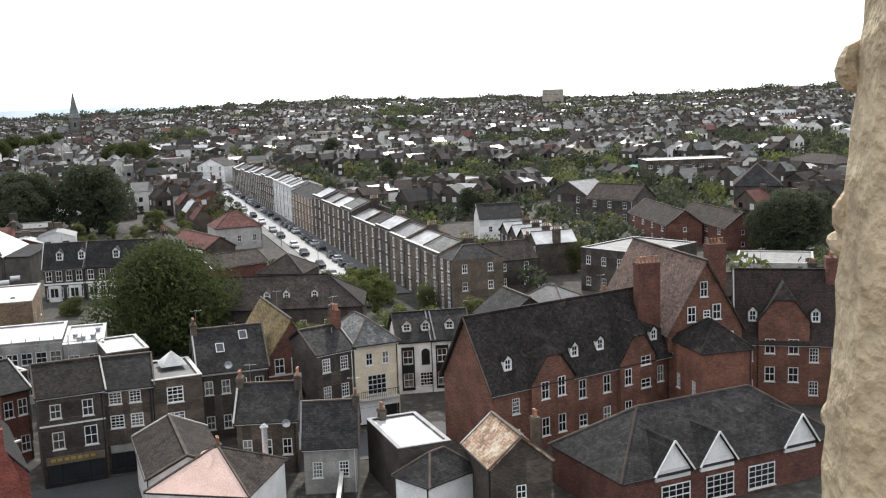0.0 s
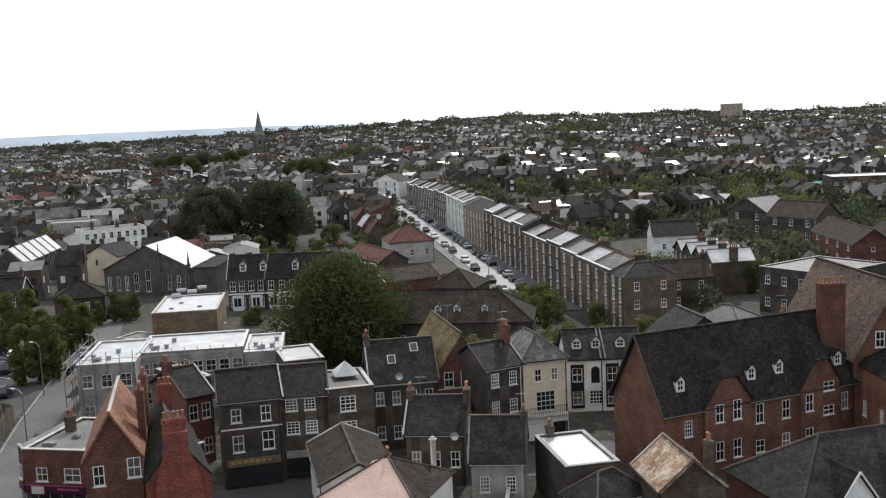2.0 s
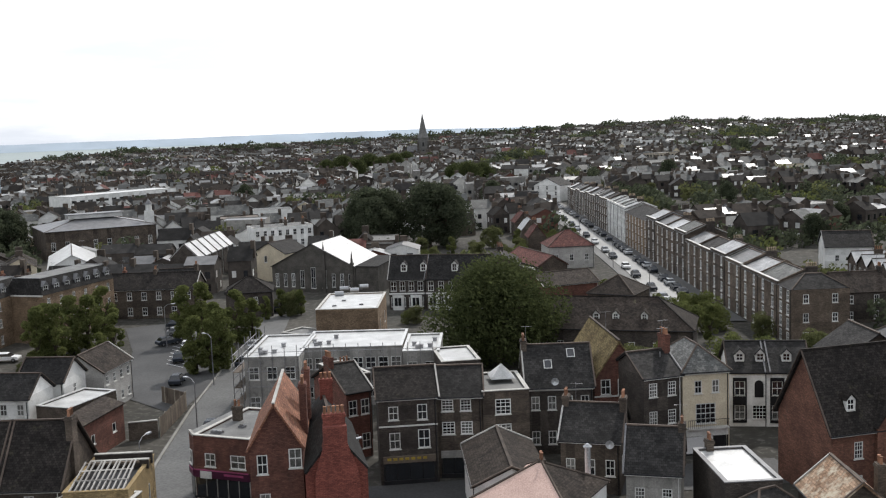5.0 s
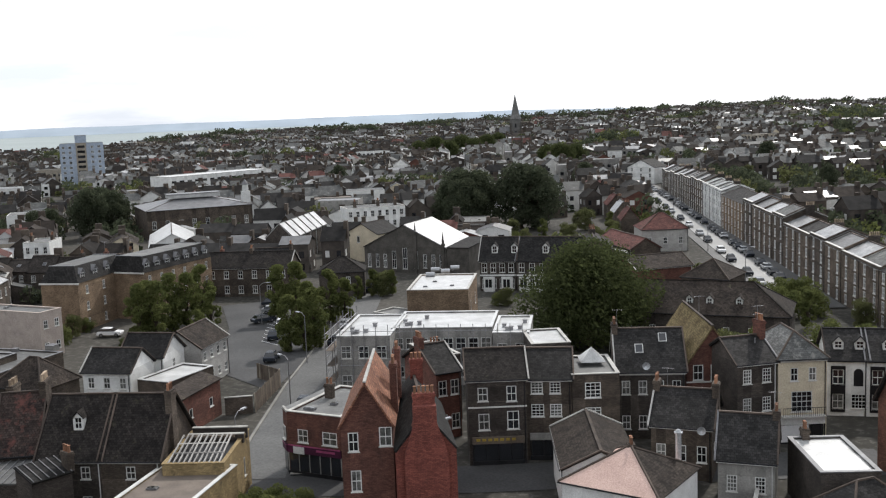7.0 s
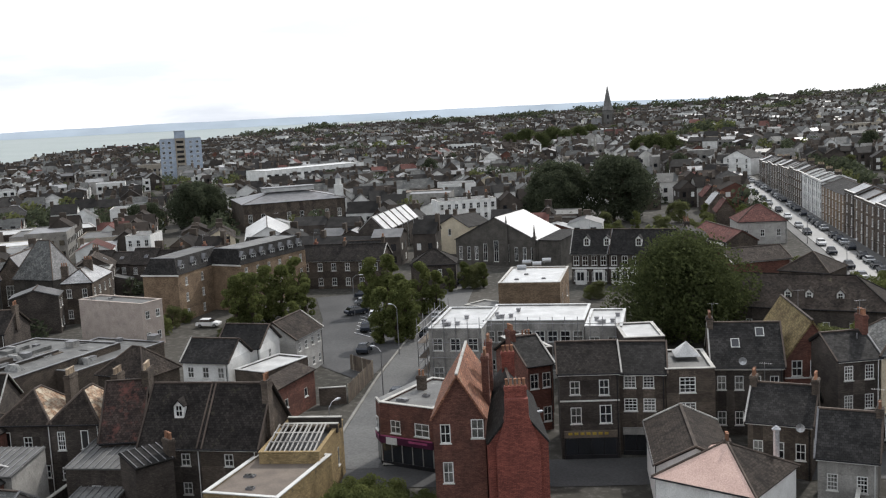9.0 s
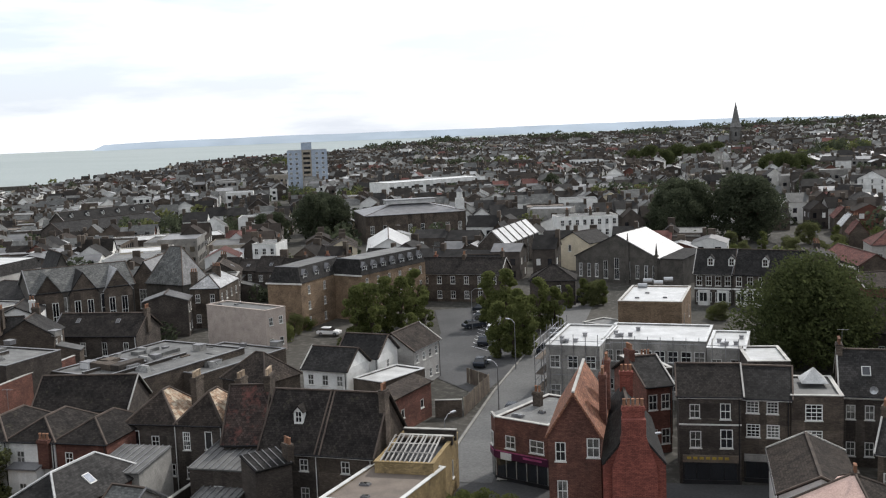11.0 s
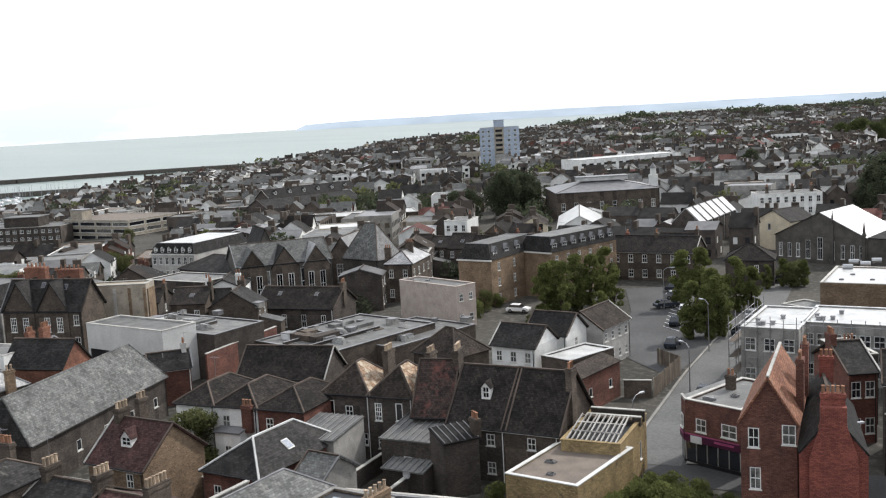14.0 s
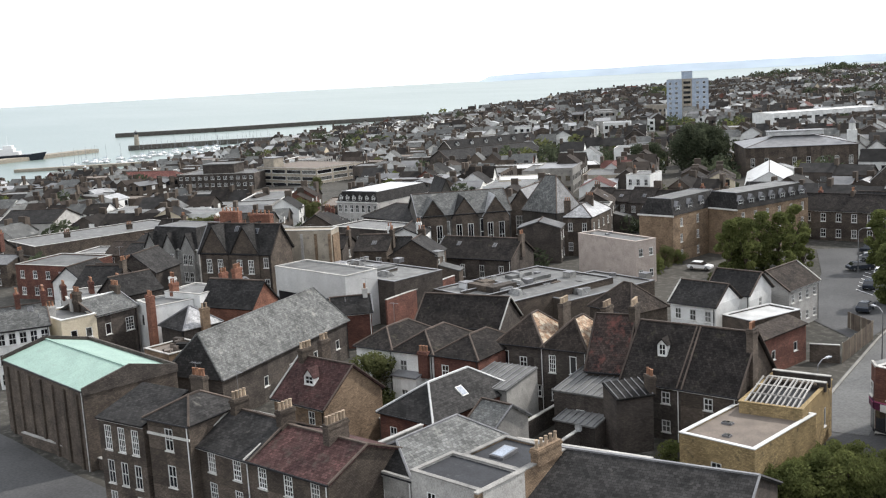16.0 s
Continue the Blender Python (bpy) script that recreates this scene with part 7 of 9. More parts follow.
for z in (2.0, 4.0, 6.0, 8.4):
    q0, q1 = sb @ Vector((0.3, -0.22, z)), sb @ Vector((24.0, -0.22, z))
    p = Build()
    p.tube((0, 0, 0), tuple(q1 - q0), 0.04, 0.04, 6, "steel")
    rail = new("scaffold_rail", p.mesh("scaffold_rail"))
    rail.matrix_basis = pose(q0.x, q0.y, q0.z)
    tagged(rail, "long steel scaffold tube clamped across the poles", "pole", "scaffold poles")


# ---------- stone pinnacle of the church tower, close to the eye ----------
def pinnacle(x, y):
    b = Build()
    n, rows = 12, 46
    z0, z1 = 33.6, 37.0
    rings = []
    for j in range(rows + 1):
        z = z0 + (z1 - z0) * j / rows
        r = 0.30 - 0.06 * (z - 35.44)
        ring = []
        for i in range(n):
            a = 2 * math.pi * (i + 0.5) / n
            k = r * (1 + 0.015 * (i % 3 == 0)) + 0.006 * noise.noise((x + math.cos(a) * 3, math.sin(a) * 3, z * 6)) + 0.008 * noise.noise((math.cos(a) * 9, math.sin(a) * 9, z * 22))
            ring.append((x + k * math.cos(a), y + k * math.sin(a), z))
        rings.append(ring)
    for j in range(rows):
        for i in range(n):
            b.poly([rings[j][i], rings[j][(i + 1) % n], rings[j + 1][(i + 1) % n], rings[j + 1][i]], "stone_tower")
    b.poly(rings[-1], "stone_tower")
    b.tube((x, y, z1), (x, y, z1 + 0.3), 0.14, 0.1, 10, "stone_tower")
    b.tube((x, y, z1 + 0.3), (x, y, z1 + 0.5), 0.2, 0.05, 10, "stone_tower")
    root = new("pinnacle", b.mesh("pinnacle"))
    tagged(root, "weathered tan limestone pinnacle with worn crockets", "pinnacle")
    way = Vector((-0.92, 0.39, 0)).normalized()
    for zc, outw, tall, wide in ((35.935, 0.040, 0.052, 0.045), (35.62, 0.014, 0.11, 0.05), (35.53, 0.026, 0.045, 0.045), (35.11, 0.012, 0.035, 0.04), (36.6, 0.09, 0.09, 0.07)):
        c = Build()
        r = 0.30 - 0.06 * (zc - 35.44)
        m = 10
        grid = []
        for j in range(7):
            t = -1 + 2 * j / 6
            grid.append([])
            for i in range(m):
                a = 2 * math.pi * i / m
                s = math.sqrt(max(0.02, 1 - t * t))
                p = Vector((x, y, zc + tall * t + 0.35 * outw * (1 if math.cos(a) > 0 else 0))) + way * (r - 0.03 + (outw + 0.03) * s * (0.5 + 0.5 * math.cos(a))) + way.cross(Vector((0, 0, 1))) * wide * s * math.sin(a)
                p += Vector((noise.noise(p * 9), noise.noise(p * 9 + Vector((5, 0, 0))), noise.noise(p * 9 + Vector((0, 7, 0))))) * 0.034
                grid[-1].append(p)
        for j in range(6):
            for i in range(m):
                c.poly([grid[j][i], grid[j][(i + 1) % m], grid[j + 1][(i + 1) % m], grid[j + 1][i]], "stone_tower")
        part("crocket", c, root)


def church_tower():
    b = Build()
    b.box(-1.6, -7.0, -0.3, 1.2, 1.75, 34.0, "stone_tower")
    rim(b, -1.6, -7.0, 1.2, 1.75, 0.25, 34.0, 34.5, "stone_tower")
    t = new("church_tower", b.mesh("church_tower"))
    tagged(t, "tan limestone church tower under the viewpoint", "church tower")
    s = Build()
    s.tube((0.968, 2.266, -0.3), (0.968, 2.266, 33.62), 0.45, 0.45, 8, "stone_tower")
    part("corner_turret", s, t)


church_tower()
pinnacle(0.968, 2.266)


# ---------- church with spire, tower block, hilltop block ----------
def spire_church(x, y, rot):
    z = ground_z(x, y) - 0.5
    root = new("church")
    root.matrix_basis = pose(x, y, z, 0, 0, rot)
    tagged(root, "distant grey stone church with a slender spire", "church")
    h = 25.6 - z
    b = Build()
    b.box(-4.1, -4.1, 0, 4.1, 4.1, h, "stone_spire")
    for sx in (-1, 1):
        for sy in (-1, 1):
            b.box(sx * 4.1 - 0.8, sy * 4.1 - 0.8, 0, sx * 4.1 + 0.8, sy * 4.1 + 0.8, h - 3, "stone_flint")
    part("tower", b, root)
    s = Build()
    n = 8
    def ring(r, zz):
        return [(r * math.cos(2 * math.pi * (i + 0.5) / n), r * math.sin(2 * math.pi * (i + 0.5) / n), zz) for i in range(n)]
    s.solid(ring(5.1, h + 0.01), ring(3.5, h + 3.4), "stone_spire")
    s.solid(ring(3.5, h + 3.4), ring(0.1, 45.0 - z), "stone_spire")
    part("spire", s, root)
    nv = Build()
    nv.box(-13, -4.5, 0, -4.2, 4.5, 8, "stone_flint")
    nv.box(4.2, -5, 0, 14, 5, 7, "render_white")
    part("nave", nv, root)
    r = Build()
    r.slab([(-13.3, -4.9, 7.8), (-3.4, -4.9, 7.8), (-3.4, 0, 12.5), (-13.3, 0, 12.5)], 0.2, "slate_sheen")
    r.slab([(-3.4, 4.9, 7.8), (-13.3, 4.9, 7.8), (-13.3, 0, 12.5), (-3.4, 0, 12.5)], 0.2, "slate")
    part("roof", r, root)
    for sy in (-1,):
        for zz in (h - 7, h - 13):
            lo = Build()
            lo.box(-0.7, -4.16, zz, 0.7, -4.11, zz + 3.2, "paint_black")
            part("louvre", lo, root)
    FOOT.append((x, y, 12))


spire_church(-281.0, 802.0, 19)
for az, r, sc in ((20.3, 735, 0.95), (20.9, 700, 1.0), (21.6, 690, 0.9), (22.3, 700, 1.05), (23.0, 660, 0.95), (23.7, 680, 1.1), (24.6, 690, 0.9), (19.0, 770, 0.7), (17.6, 560, 0.9), (16.9, 545, 1.0), (16.1, 570, 0.85)):
    tree("oak", -r * math.sin(radians(az)), r * math.cos(radians(az)), sc, "dense dark green tree among the far houses", group="churchyard trees")


def tower_block(x, y, rot):
    z = ground_z(x, y)
    top = 24.9
    root = house("tower_block", x, y, rot, 22.9, 15.0, top - 0.45, "flat", 0, "render_blue", "felt_grey", "pale blue rendered tower block of flats", category="tower block",
                 front=("at", tuple((u, 1.0 + 2.75 * k, 1.5, 1.3, "two") for k in range(8) for u in (1.2, 4.6, 16.2, 19.8))), left=(5, 8, 1.5, 1.3, "two"), z0=z)
    h = top - z
    b = Build()
    b.box(8.4, -0.35, 0.5, 13.9, -0.01, h, "concrete")
    part("stair_bay", b, root)
    for k in range(8):
        g = Build()
        g.box(9.2, -0.42, 1.2 + 2.75 * k, 13.1, -0.36, 2.6 + 2.75 * k, "glass")
        part("landing_window", g, root)
    c = Build()
    c.box(8.2, 3, h - 0.3, 14.2, 10, h + 3.9, "render_blue")
    c.box(8.0, 2.8, h + 3.9, 14.4, 10.2, h + 4.1, "lead")
    part("plant_room", c, root)


tower_block(-419.4, 443.8, 42.0)
house("hilltop_block", 108.0, 1140.0, -4.0, 22.3, 14.0, 33.4, "flat", 0, "concrete", "felt_grey", "grey flat-roofed block on the far hilltop", category="building", front=(8, 2, 1.6, 1.4, "two"))


# ---------- lantern, cupola on the tan hall ----------
tan = HOUSE["brick_hall"][-1]
b = Build()
b.box(8, 9, 11.4, 24, 14, 12.6, "felt_white")
b.box(7.7, 8.7, 12.6, 24.3, 14.3, 12.75, "lead")
part("lantern", b, tan)
b = Build()
b.box(30.0, 4.0, 9.0, 32.4, 6.4, 12.6, "frame_white")
b.tube((31.2, 5.2, 12.6), (31.2, 5.2, 14.6), 1.0, 0.9, 8, "frame_white")
b.tube((31.2, 5.2, 14.6), (31.2, 5.2, 16.4), 1.15, 0.05, 8, "lead")
part("cupola", b, tan)


# ---------- cars ----------
def car_meshes(paint):
    body, cabin, glass_b, wheel = Build(), Build(), Build(), Build()
    prof = [(-2.05, 0.35), (2.05, 0.35), (2.1, 0.62), (2.0, 0.82), (1.1, 0.92), (-1.8, 0.95), (-2.08, 0.8)]
    body.solid([(u, -0.85, z) for u, z in prof], [(u, 0.85, z) for u, z in prof], paint)
    top = [(-1.75, 0.93), (1.0, 0.9), (0.35, 1.4), (-1.35, 1.42)]
    cabin.solid([(-1.35, -0.66, 1.38), (0.35, -0.66, 1.36), (0.35, 0.66, 1.36), (-1.35, 0.66, 1.38)], [(-1.2, -0.58, 1.46), (0.25, -0.58, 1.44), (0.25, 0.58, 1.44), (-1.2, 0.58, 1.46)], paint)
    glass_b.solid([(-1.75, -0.78, 0.93), (1.0, -0.78, 0.9), (1.0, 0.78, 0.9), (-1.75, 0.78, 0.93)], [(-1.35, -0.66, 1.38), (0.35, -0.66, 1.36), (0.35, 0.66, 1.36), (-1.35, 0.66, 1.38)], "glass")
    wheel.tube((0, -0.1, 0), (0, 0.1, 0), 0.32, 0.32, 12, "rubber")
    wheel.tube((0, -0.11, 0), (0, 0.11, 0), 0.19, 0.19, 8, "steel")
    return body.mesh("body"), cabin.mesh("roof"), glass_b.mesh("window_band"), wheel.mesh("wheel")


CARS = {k: car_meshes(k) for k in ("car_silver", "car_dark", "paint_white", "paint_red")}
CAR_WORDS = {"car_silver": "silver parked hatchback car", "car_dark": "dark blue parked hatchback car", "paint_white": "white parked hatchback car", "paint_red": "red parked hatchback car"}


def car(x, y, rot, paint, where):
    root = new("car")
    root.matrix_basis = pose(x, y, ground_z(x, y) + 0.1, 0, 0, rot)
    tagged(root, CAR_WORDS[paint] + " " + where, "car", "parked cars")
    bm_, cm, gm, wm = CARS[paint]
    part("body", bm_, root)
    part("roof", cm, root)
    part("window_band", gm, root)
    for u in (-1.3, 1.3):
        for v in (-0.76, 0.76):
            part("wheel", wm, root, m=pose(u, v, 0.32))


paints = ["car_dark", "car_silver", "paint_white", "car_dark", "car_silver", "car_dark", "car_dark", "car_dark"]
n_car = 0
for (xa, ya), (xb, yb) in zip(STREET[1:], STREET[2:]):
    k = math.hypot(xb - xa, yb - ya)
    for i in range(int(k / 6.2)):
        f = (i + 0.5) * 6.2 / k
        for side in (2.5, -2.5):
            n_car += 1
            if (n_car * 7) % 10 < (3 if side > 0 else 6):
                continue
            px, py = xa + (xb - xa) * f, ya + (yb - ya) * f
            car(px + (yb - ya) / k * side, py - (xb - xa) / k * side, math.degrees(math.atan2(yb - ya, xb - xa)) + (180 if side < 0 else 0), paints[n_car % 8], "on the terrace street")
for i, (x, y, r_, p_) in enumerate(((-92, 141, 120, "car_dark"), (-96, 150, 120, "paint_white"), (-104, 160, 30, "car_silver"), (-101, 152, 60, "car_dark"), (-84, 128, 110, "car_dark"), (-121, 136, 20, "paint_white"), (-108, 166, 30, "car_dark"))):
    car(x, y, r_, p_, "in the square")


# ---------- street lamps, flue, dishes ----------
def street_lamp(x, y, h, rot):
    root = new("street_lamp")
    root.matrix_basis = pose(x, y, ground_z(x, y), 0, 0, rot)
    tagged(root, "slim grey street lamp with curved arm", "street lamp", "street lamps")
    p = Build()
    p.tube((0, 0, 0), (0, 0, h), 0.09, 0.05, 8, "steel")
    part("post", p, root)
    a = Build()
    a.tube((0, 0, h), (0.6, 0, h + 0.45), 0.045, 0.04, 6, "steel")
    a.tube((0.6, 0, h + 0.45), (1.4, 0, h + 0.5), 0.04, 0.04, 6, "steel")
    part("arm", a, root)
    l = Build()
    l.box(1.2, -0.16, h + 0.4, 1.9, 0.16, h + 0.54, "car_silver")
    part("lantern", l, root)


for x, y, r_ in ((-38.5, 84.8, 60), (-66.0, 104.0, 160), (-78.0, 128.0, 160), (-100.0, 150.0, 30), (-26.0, 205.0, 20), (-40.0, 248.0, 20), (-58.0, 300.0, 20), (-58.5, 82.0, 90)):
    street_lamp(x, y, 7.0, r_)

b = Build()
b.tube((0, 0, -4.8), (0, 0, 2.2), 0.26, 0.26, 12, "car_silver")
b.tube((0, 0, 2.2), (0, 0, 2.32), 0.38, 0.38, 12, "car_silver")
b.solid([(0.36 * math.cos(a * 0.785), 0.36 * math.sin(a * 0.785), 2.32) for a in range(8)], [(0.12 * math.cos(a * 0.785), 0.12 * math.sin(a * 0.785), 2.55) for a in range(8)], "car_silver")
flue = new("flue", b.mesh("flue"))
flue.matrix_basis = pose(-16.9, 88.5, 5.0)
tagged(flue, "tall round steel flue with capped top", "flue")


# ---------- harbour ----------
def pier(name, pts, width, top, label, mat="concrete"):
    b = Build()
    for (xa, ya), (xb, yb) in zip(pts, pts[1:]):
        k = math.hypot(xb - xa, yb - ya)
        nx, ny = -(yb - ya) / k * width / 2, (xb - xa) / k * width / 2
        b.solid([(xa - nx, ya - ny, SEA - 3), (xb - nx, yb - ny, SEA - 3), (xb + nx, yb + ny, SEA - 3), (xa + nx, ya + ny, SEA - 3)],
                [(xa - nx, ya - ny, top), (xb - nx, yb - ny, top), (xb + nx, yb + ny, top), (xa + nx, ya + ny, top)], mat)
    tagged(new(name, b.mesh(name)), label, "pier")


pier("breakwater", ((-1136, 353), (-1083, 445), (-1050, 553), (-999, 640), (-960, 720)), 9, -10.6, "long dark breakwater across the harbour mouth", "stone_flint")
pier("harbour_wall", ((-877, 282), (-845, 356), (-804, 422)), 8, -11.0, "dark stone inner harbour wall", "stone_flint")
pier("ferry_pier", ((-842, 150), (-870, 205), (-894, 257)), 14, -12.0, "pale concrete ferry pier", "concrete")
pier("marina_quay", ((-740, 160), (-690, 250), (-700, 330), (-735, 400)), 6, -13.0, "low quay beside the marina", "concrete")
lt = new("lighthouse")
lt.matrix_basis = pose(-873, 288, -11.0)
tagged(lt, "small stone harbour lighthouse at the wall's end", "lighthouse")
b = Build()
b.tube((0, 0, 0), (0, 0, 9), 2.2, 1.6, 12, "concrete")
part("tower", b, lt)
b = Build()
b.tube((0, 0, 9), (0, 0, 11), 1.3, 1.3, 10, "glass")
b.tube((0, 0, 11), (0, 0, 12.5), 1.6, 0.1, 10, "lead")
part("lantern", b, lt)


def boat_meshes():
    hull = Build()
    lo = [(-3.6, -0.7, 0), (2.0, -0.8, 0), (4.4, 0, 0), (2.0, 0.8, 0), (-3.6, 0.7, 0)]
    hi = [(-4.0, -1.2, 1.2), (2.0, -1.3, 1.3), (5.2, 0, 1.5), (2.0, 1.3, 1.3), (-4.0, 1.2, 1.2)]
    hull.solid(lo, hi, "paint_white")
    cab = Build()
    cab.solid([(-1.8, -0.9, 1.2), (1.8, -0.8, 1.3), (1.8, 0.8, 1.3), (-1.8, 0.9, 1.2)], [(-1.6, -0.7, 2.1), (1.2, -0.6, 2.0), (1.2, 0.6, 2.0), (-1.6, 0.7, 2.1)], "paint_white")
    mast = Build()
    mast.tube((0.6, 0, 1.3), (0.6, 0, 12.5), 0.11, 0.07, 6, "car_silver")
    mast.tube((0.6, 0, 2.8), (-3.4, 0, 2.7), 0.16, 0.14, 6, "render_blue")
    return hull.mesh("hull"), cab.mesh("cabin"), mast.mesh("mast")


hull_m, cab_m, mast_m = boat_meshes()
rnd_b = random.Random(21)
for i in range(110):
    f = rnd_b.random()
    row = rnd_b.randrange(6)
    x = -715 - row * 17 - 20 * f + rnd_b.uniform(-2, 2)
    y = 185 + 185 * f
    if row > 3 and f < 0.45:
        continue
    bt = new("sailing_boat" if rnd_b.random() < 0.7 else "motor_boat")
    bt.matrix_basis = pose(x, y, SEA - 0.15, 0, 0, rnd_b.choice((20, 200)) + rnd_b.uniform(-6, 6))
    sail = bt.name.startswith("sailing")
    tagged(bt, "white yacht with bare mast in the marina" if sail else "white motor boat moored in the marina", "boat", "moored boats")
    part("hull", hull_m, bt)
    part("cabin", cab_m, bt)
    if sail:
        part("mast", mast_m, bt)

ferry = new("ferry")
ferry.matrix_basis = Matrix.LocRotScale((-872, 180, SEA), Euler((0, 0, radians(63))), (1, 1, 1))
tagged(ferry, "white ferry moored at the harbour pier", "ship")
b = Build()
b.solid([(-26, -4, -1), (22, -4, -1), (30, 0, -1), (22, 4, -1), (-26, 4, -1)], [(-28, -5, 4.5), (22, -5, 5), (34, 0, 6), (22, 5, 5), (-28, 5, 4.5)], "car_dark")
part("hull", b, ferry)
b = Build()
b.box(-24, -4.4, 4.6, 14, 4.4, 7.6, "paint_white")
b.box(-18, -3.8, 7.6, 10, 3.8, 10, "paint_white")
b.box(2, -3.4, 10, 9, 3.4, 12.4, "paint_white")
part("superstructure", b, ferry)
b = Build()
b.tube((-8, 0, 10), (-8.6, 0, 15), 1.4, 1.1, 10, "car_dark")
b.tube((5, 0, 12.4), (5, 0, 20), 0.15, 0.08, 6, "paint_white")
part("funnel", b, ferry)


# ---------- aerials and dishes ----------
def aerial(root, x, y, z):
    b = Build()
    b.tube((x, y, z), (x, y, z + 2.2), 0.025, 0.02, 5, "steel")
    b.tube((x - 0.5, y, z + 2.1), (x + 0.7, y, z + 2.1), 0.015, 0.015, 4, "steel")
    for k in range(6):
        u = x - 0.45 + k * 0.2
        b.tube((u, y - 0.25, z + 2.1), (u, y + 0.25, z + 2.1), 0.01, 0.01, 4, "steel")
    part("aerial", b, root)


def dish(root, x, y, z):
    b = Build()
    n = 12
    for k in range(n):
        a0, a1 = 2 * math.pi * k / n, 2 * math.pi * (k + 1) / n
        b.poly([(x, y, z), (x + 0.42 * math.cos(a0), y - 0.14, z + 0.42 * math.sin(a0)), (x + 0.42 * math.cos(a1), y - 0.14, z + 0.42 * math.sin(a1))], "car_silver")
    b.tube((x, y, z), (x, y + 0.3, z - 0.2), 0.03, 0.03, 5, "steel")
    part("satellite_dish", b, root)


for nm, x, y, z in (("yard_house", 1.0, 4.0, 7.8), ("slate_house", 0.3, 4.5, 11.2), ("narrow_house", 4.2, 3.5, 12.0), ("gabled_brick_house", 2.8, 6.0, 11.9), ("red_gable_house", 4.4, 8.0, 13.5), ("corner_house", 6.0, 6.0, 10.4), ("row_house", 0.6, 4.0, 10.6), ("white_back_house", 2.5, 4.0, 8.6), ("grey_cottage", 4.6, 3.2, 7.8), ("skylight_house", 0.6, 4.0, 9.0), ("bay_terrace", 3.0, 4.5, 10.2), ("cream_gable_house", 3.0, 6.0, 11.2)):
    aerial(HOUSE[nm][0], x, y, z)
dish(HOUSE["slate_house"][0], 3.0, -0.4, 8.2)
dish(HOUSE["rear_extension"][2], 3.0, -0.4, 2.4)
dish(HOUSE["yard_house"][0], 4.8, -0.4, 5.2)


# ---------- ribbed roofs of the rear extensions ----------
for ext in HOUSE["rear_extension"]:
    w, dd, h, rise, roof, cover = DIMS[ext.name]
    for i in range(int(w / 0.7) + 1):
        u = min(0.1 + i * 0.7, w - 0.1)
        rb = Build()
        rb.tube((u, -0.2, h + 0.06 - 0.2 * rise / dd), (u, dd, h + rise + 0.06), 0.05, 0.05, 4, "lead")
        part("roof_rib", rb, ext)


# ---------- yard walls ----------
def yard_wall(x0, y0, x1, y1, h, mat, label):
    k = math.hypot(x1 - x0, y1 - y0)
    root = new("yard_wall")
    root.matrix_basis = pose(x0, y0, -0.05, 0, 0, math.degrees(math.atan2(y1 - y0, x1 - x0)))
    tagged(root, label, "wall", "yard walls")
    b = Build()
    b.box(0, 0, 0, k, 0.28, h, mat)
    part("wall", b, root)
    c = Build()
    c.box(-0.03, -0.05, h + 0.002, k + 0.03, 0.33, h + 0.1, "coping")
    part("coping", c, root)


yard_wall(-105.4, 44.2, -109.6, 51.8, 1.6, "render_white", "white painted yard wall beside the slate hall")
yard_wall(-124.0, 74.6, -131.0, 91.4, 4.7, "brick_red", "red brick party wall between the store roofs")
yard_wall(-89.5, 49.5, -61.0, 62.5, 2.2, "brick_brown", "long coped brick wall along the back yards")
for x0, y0, x1, y1, h, m in ((-75, 57, -78.5, 67, 1.9, "brick_dark"), (-70, 60, -73, 68, 1.9, "brick_dark"), (-82, 53.5, -86, 64, 1.9, "brick_dark"), 
                            (-16, 84, -17, 92, 2.0, "brick_dark"), (-10, 83, -10.5, 93, 2.0, "brick_brown"), (-24, 84, -25, 90, 2.0, "brick_dark"), (-100, 36, -93, 44, 1.8, "render_white"), (-112, 22, -95, 27, 1.2, "brick_brown"), (-20, 150, -4, 154, 1.6, "brick_dark")):
    yard_wall(x0, y0, x1, y1, h, m, "old yard wall with stone coping")


# ---------- sports pitch beside the long low block ----------
def pitch():
    b = Build()
    pts = PITCH
    b.poly([(x, y, ground_z(x, y) + 0.9) for x, y in pts], "pitch_teal")
    tagged(new("sports_pitch", b.mesh("sports_pitch")), "turquoise all-weather sports pitch beside trees", "sports pitch", kind="structure")
    mx, my = sum(p[0] for p in pts) / 4, sum(p[1] for p in pts) / 4
    for k in (-18, -6, 6, 18):
        FOOT.append((mx + k, my, 14))
        FOOT.append((mx + k, my - 16, 10))


pitch()


# ---------- gardens kept free of houses ----------
for q in ((-76, 85, 6), (-86, 86, 6), (-81, 88, 6), (-92, 84, 5), (-106, 110, 5), (-96, 105, 5), (-89, 107, 5), (-94, 121, 5), (-85, 115, 5), (-124, 141, 5), (-128, 138, 5)):
    FOOT.append(q)


# open yards before the car park and the offices, and gardens west of the street
FOOT.extend(((-103, 202, 9), (-98, 202, 9), (-93, 202, 9), (-88, 204, 9), (-83, 203, 9), (-103, 192, 9), (-38, 218, 8), (-49, 258, 8), (-47, 232, 8), (-44, 226, 8), (-42, 208, 8)))
for k in range(7):
    for f in (0.86, 0.91, 0.96):
        FOOT.append(((-400 + 12 * k) * f, (132 + 8 * k) * f, 9))


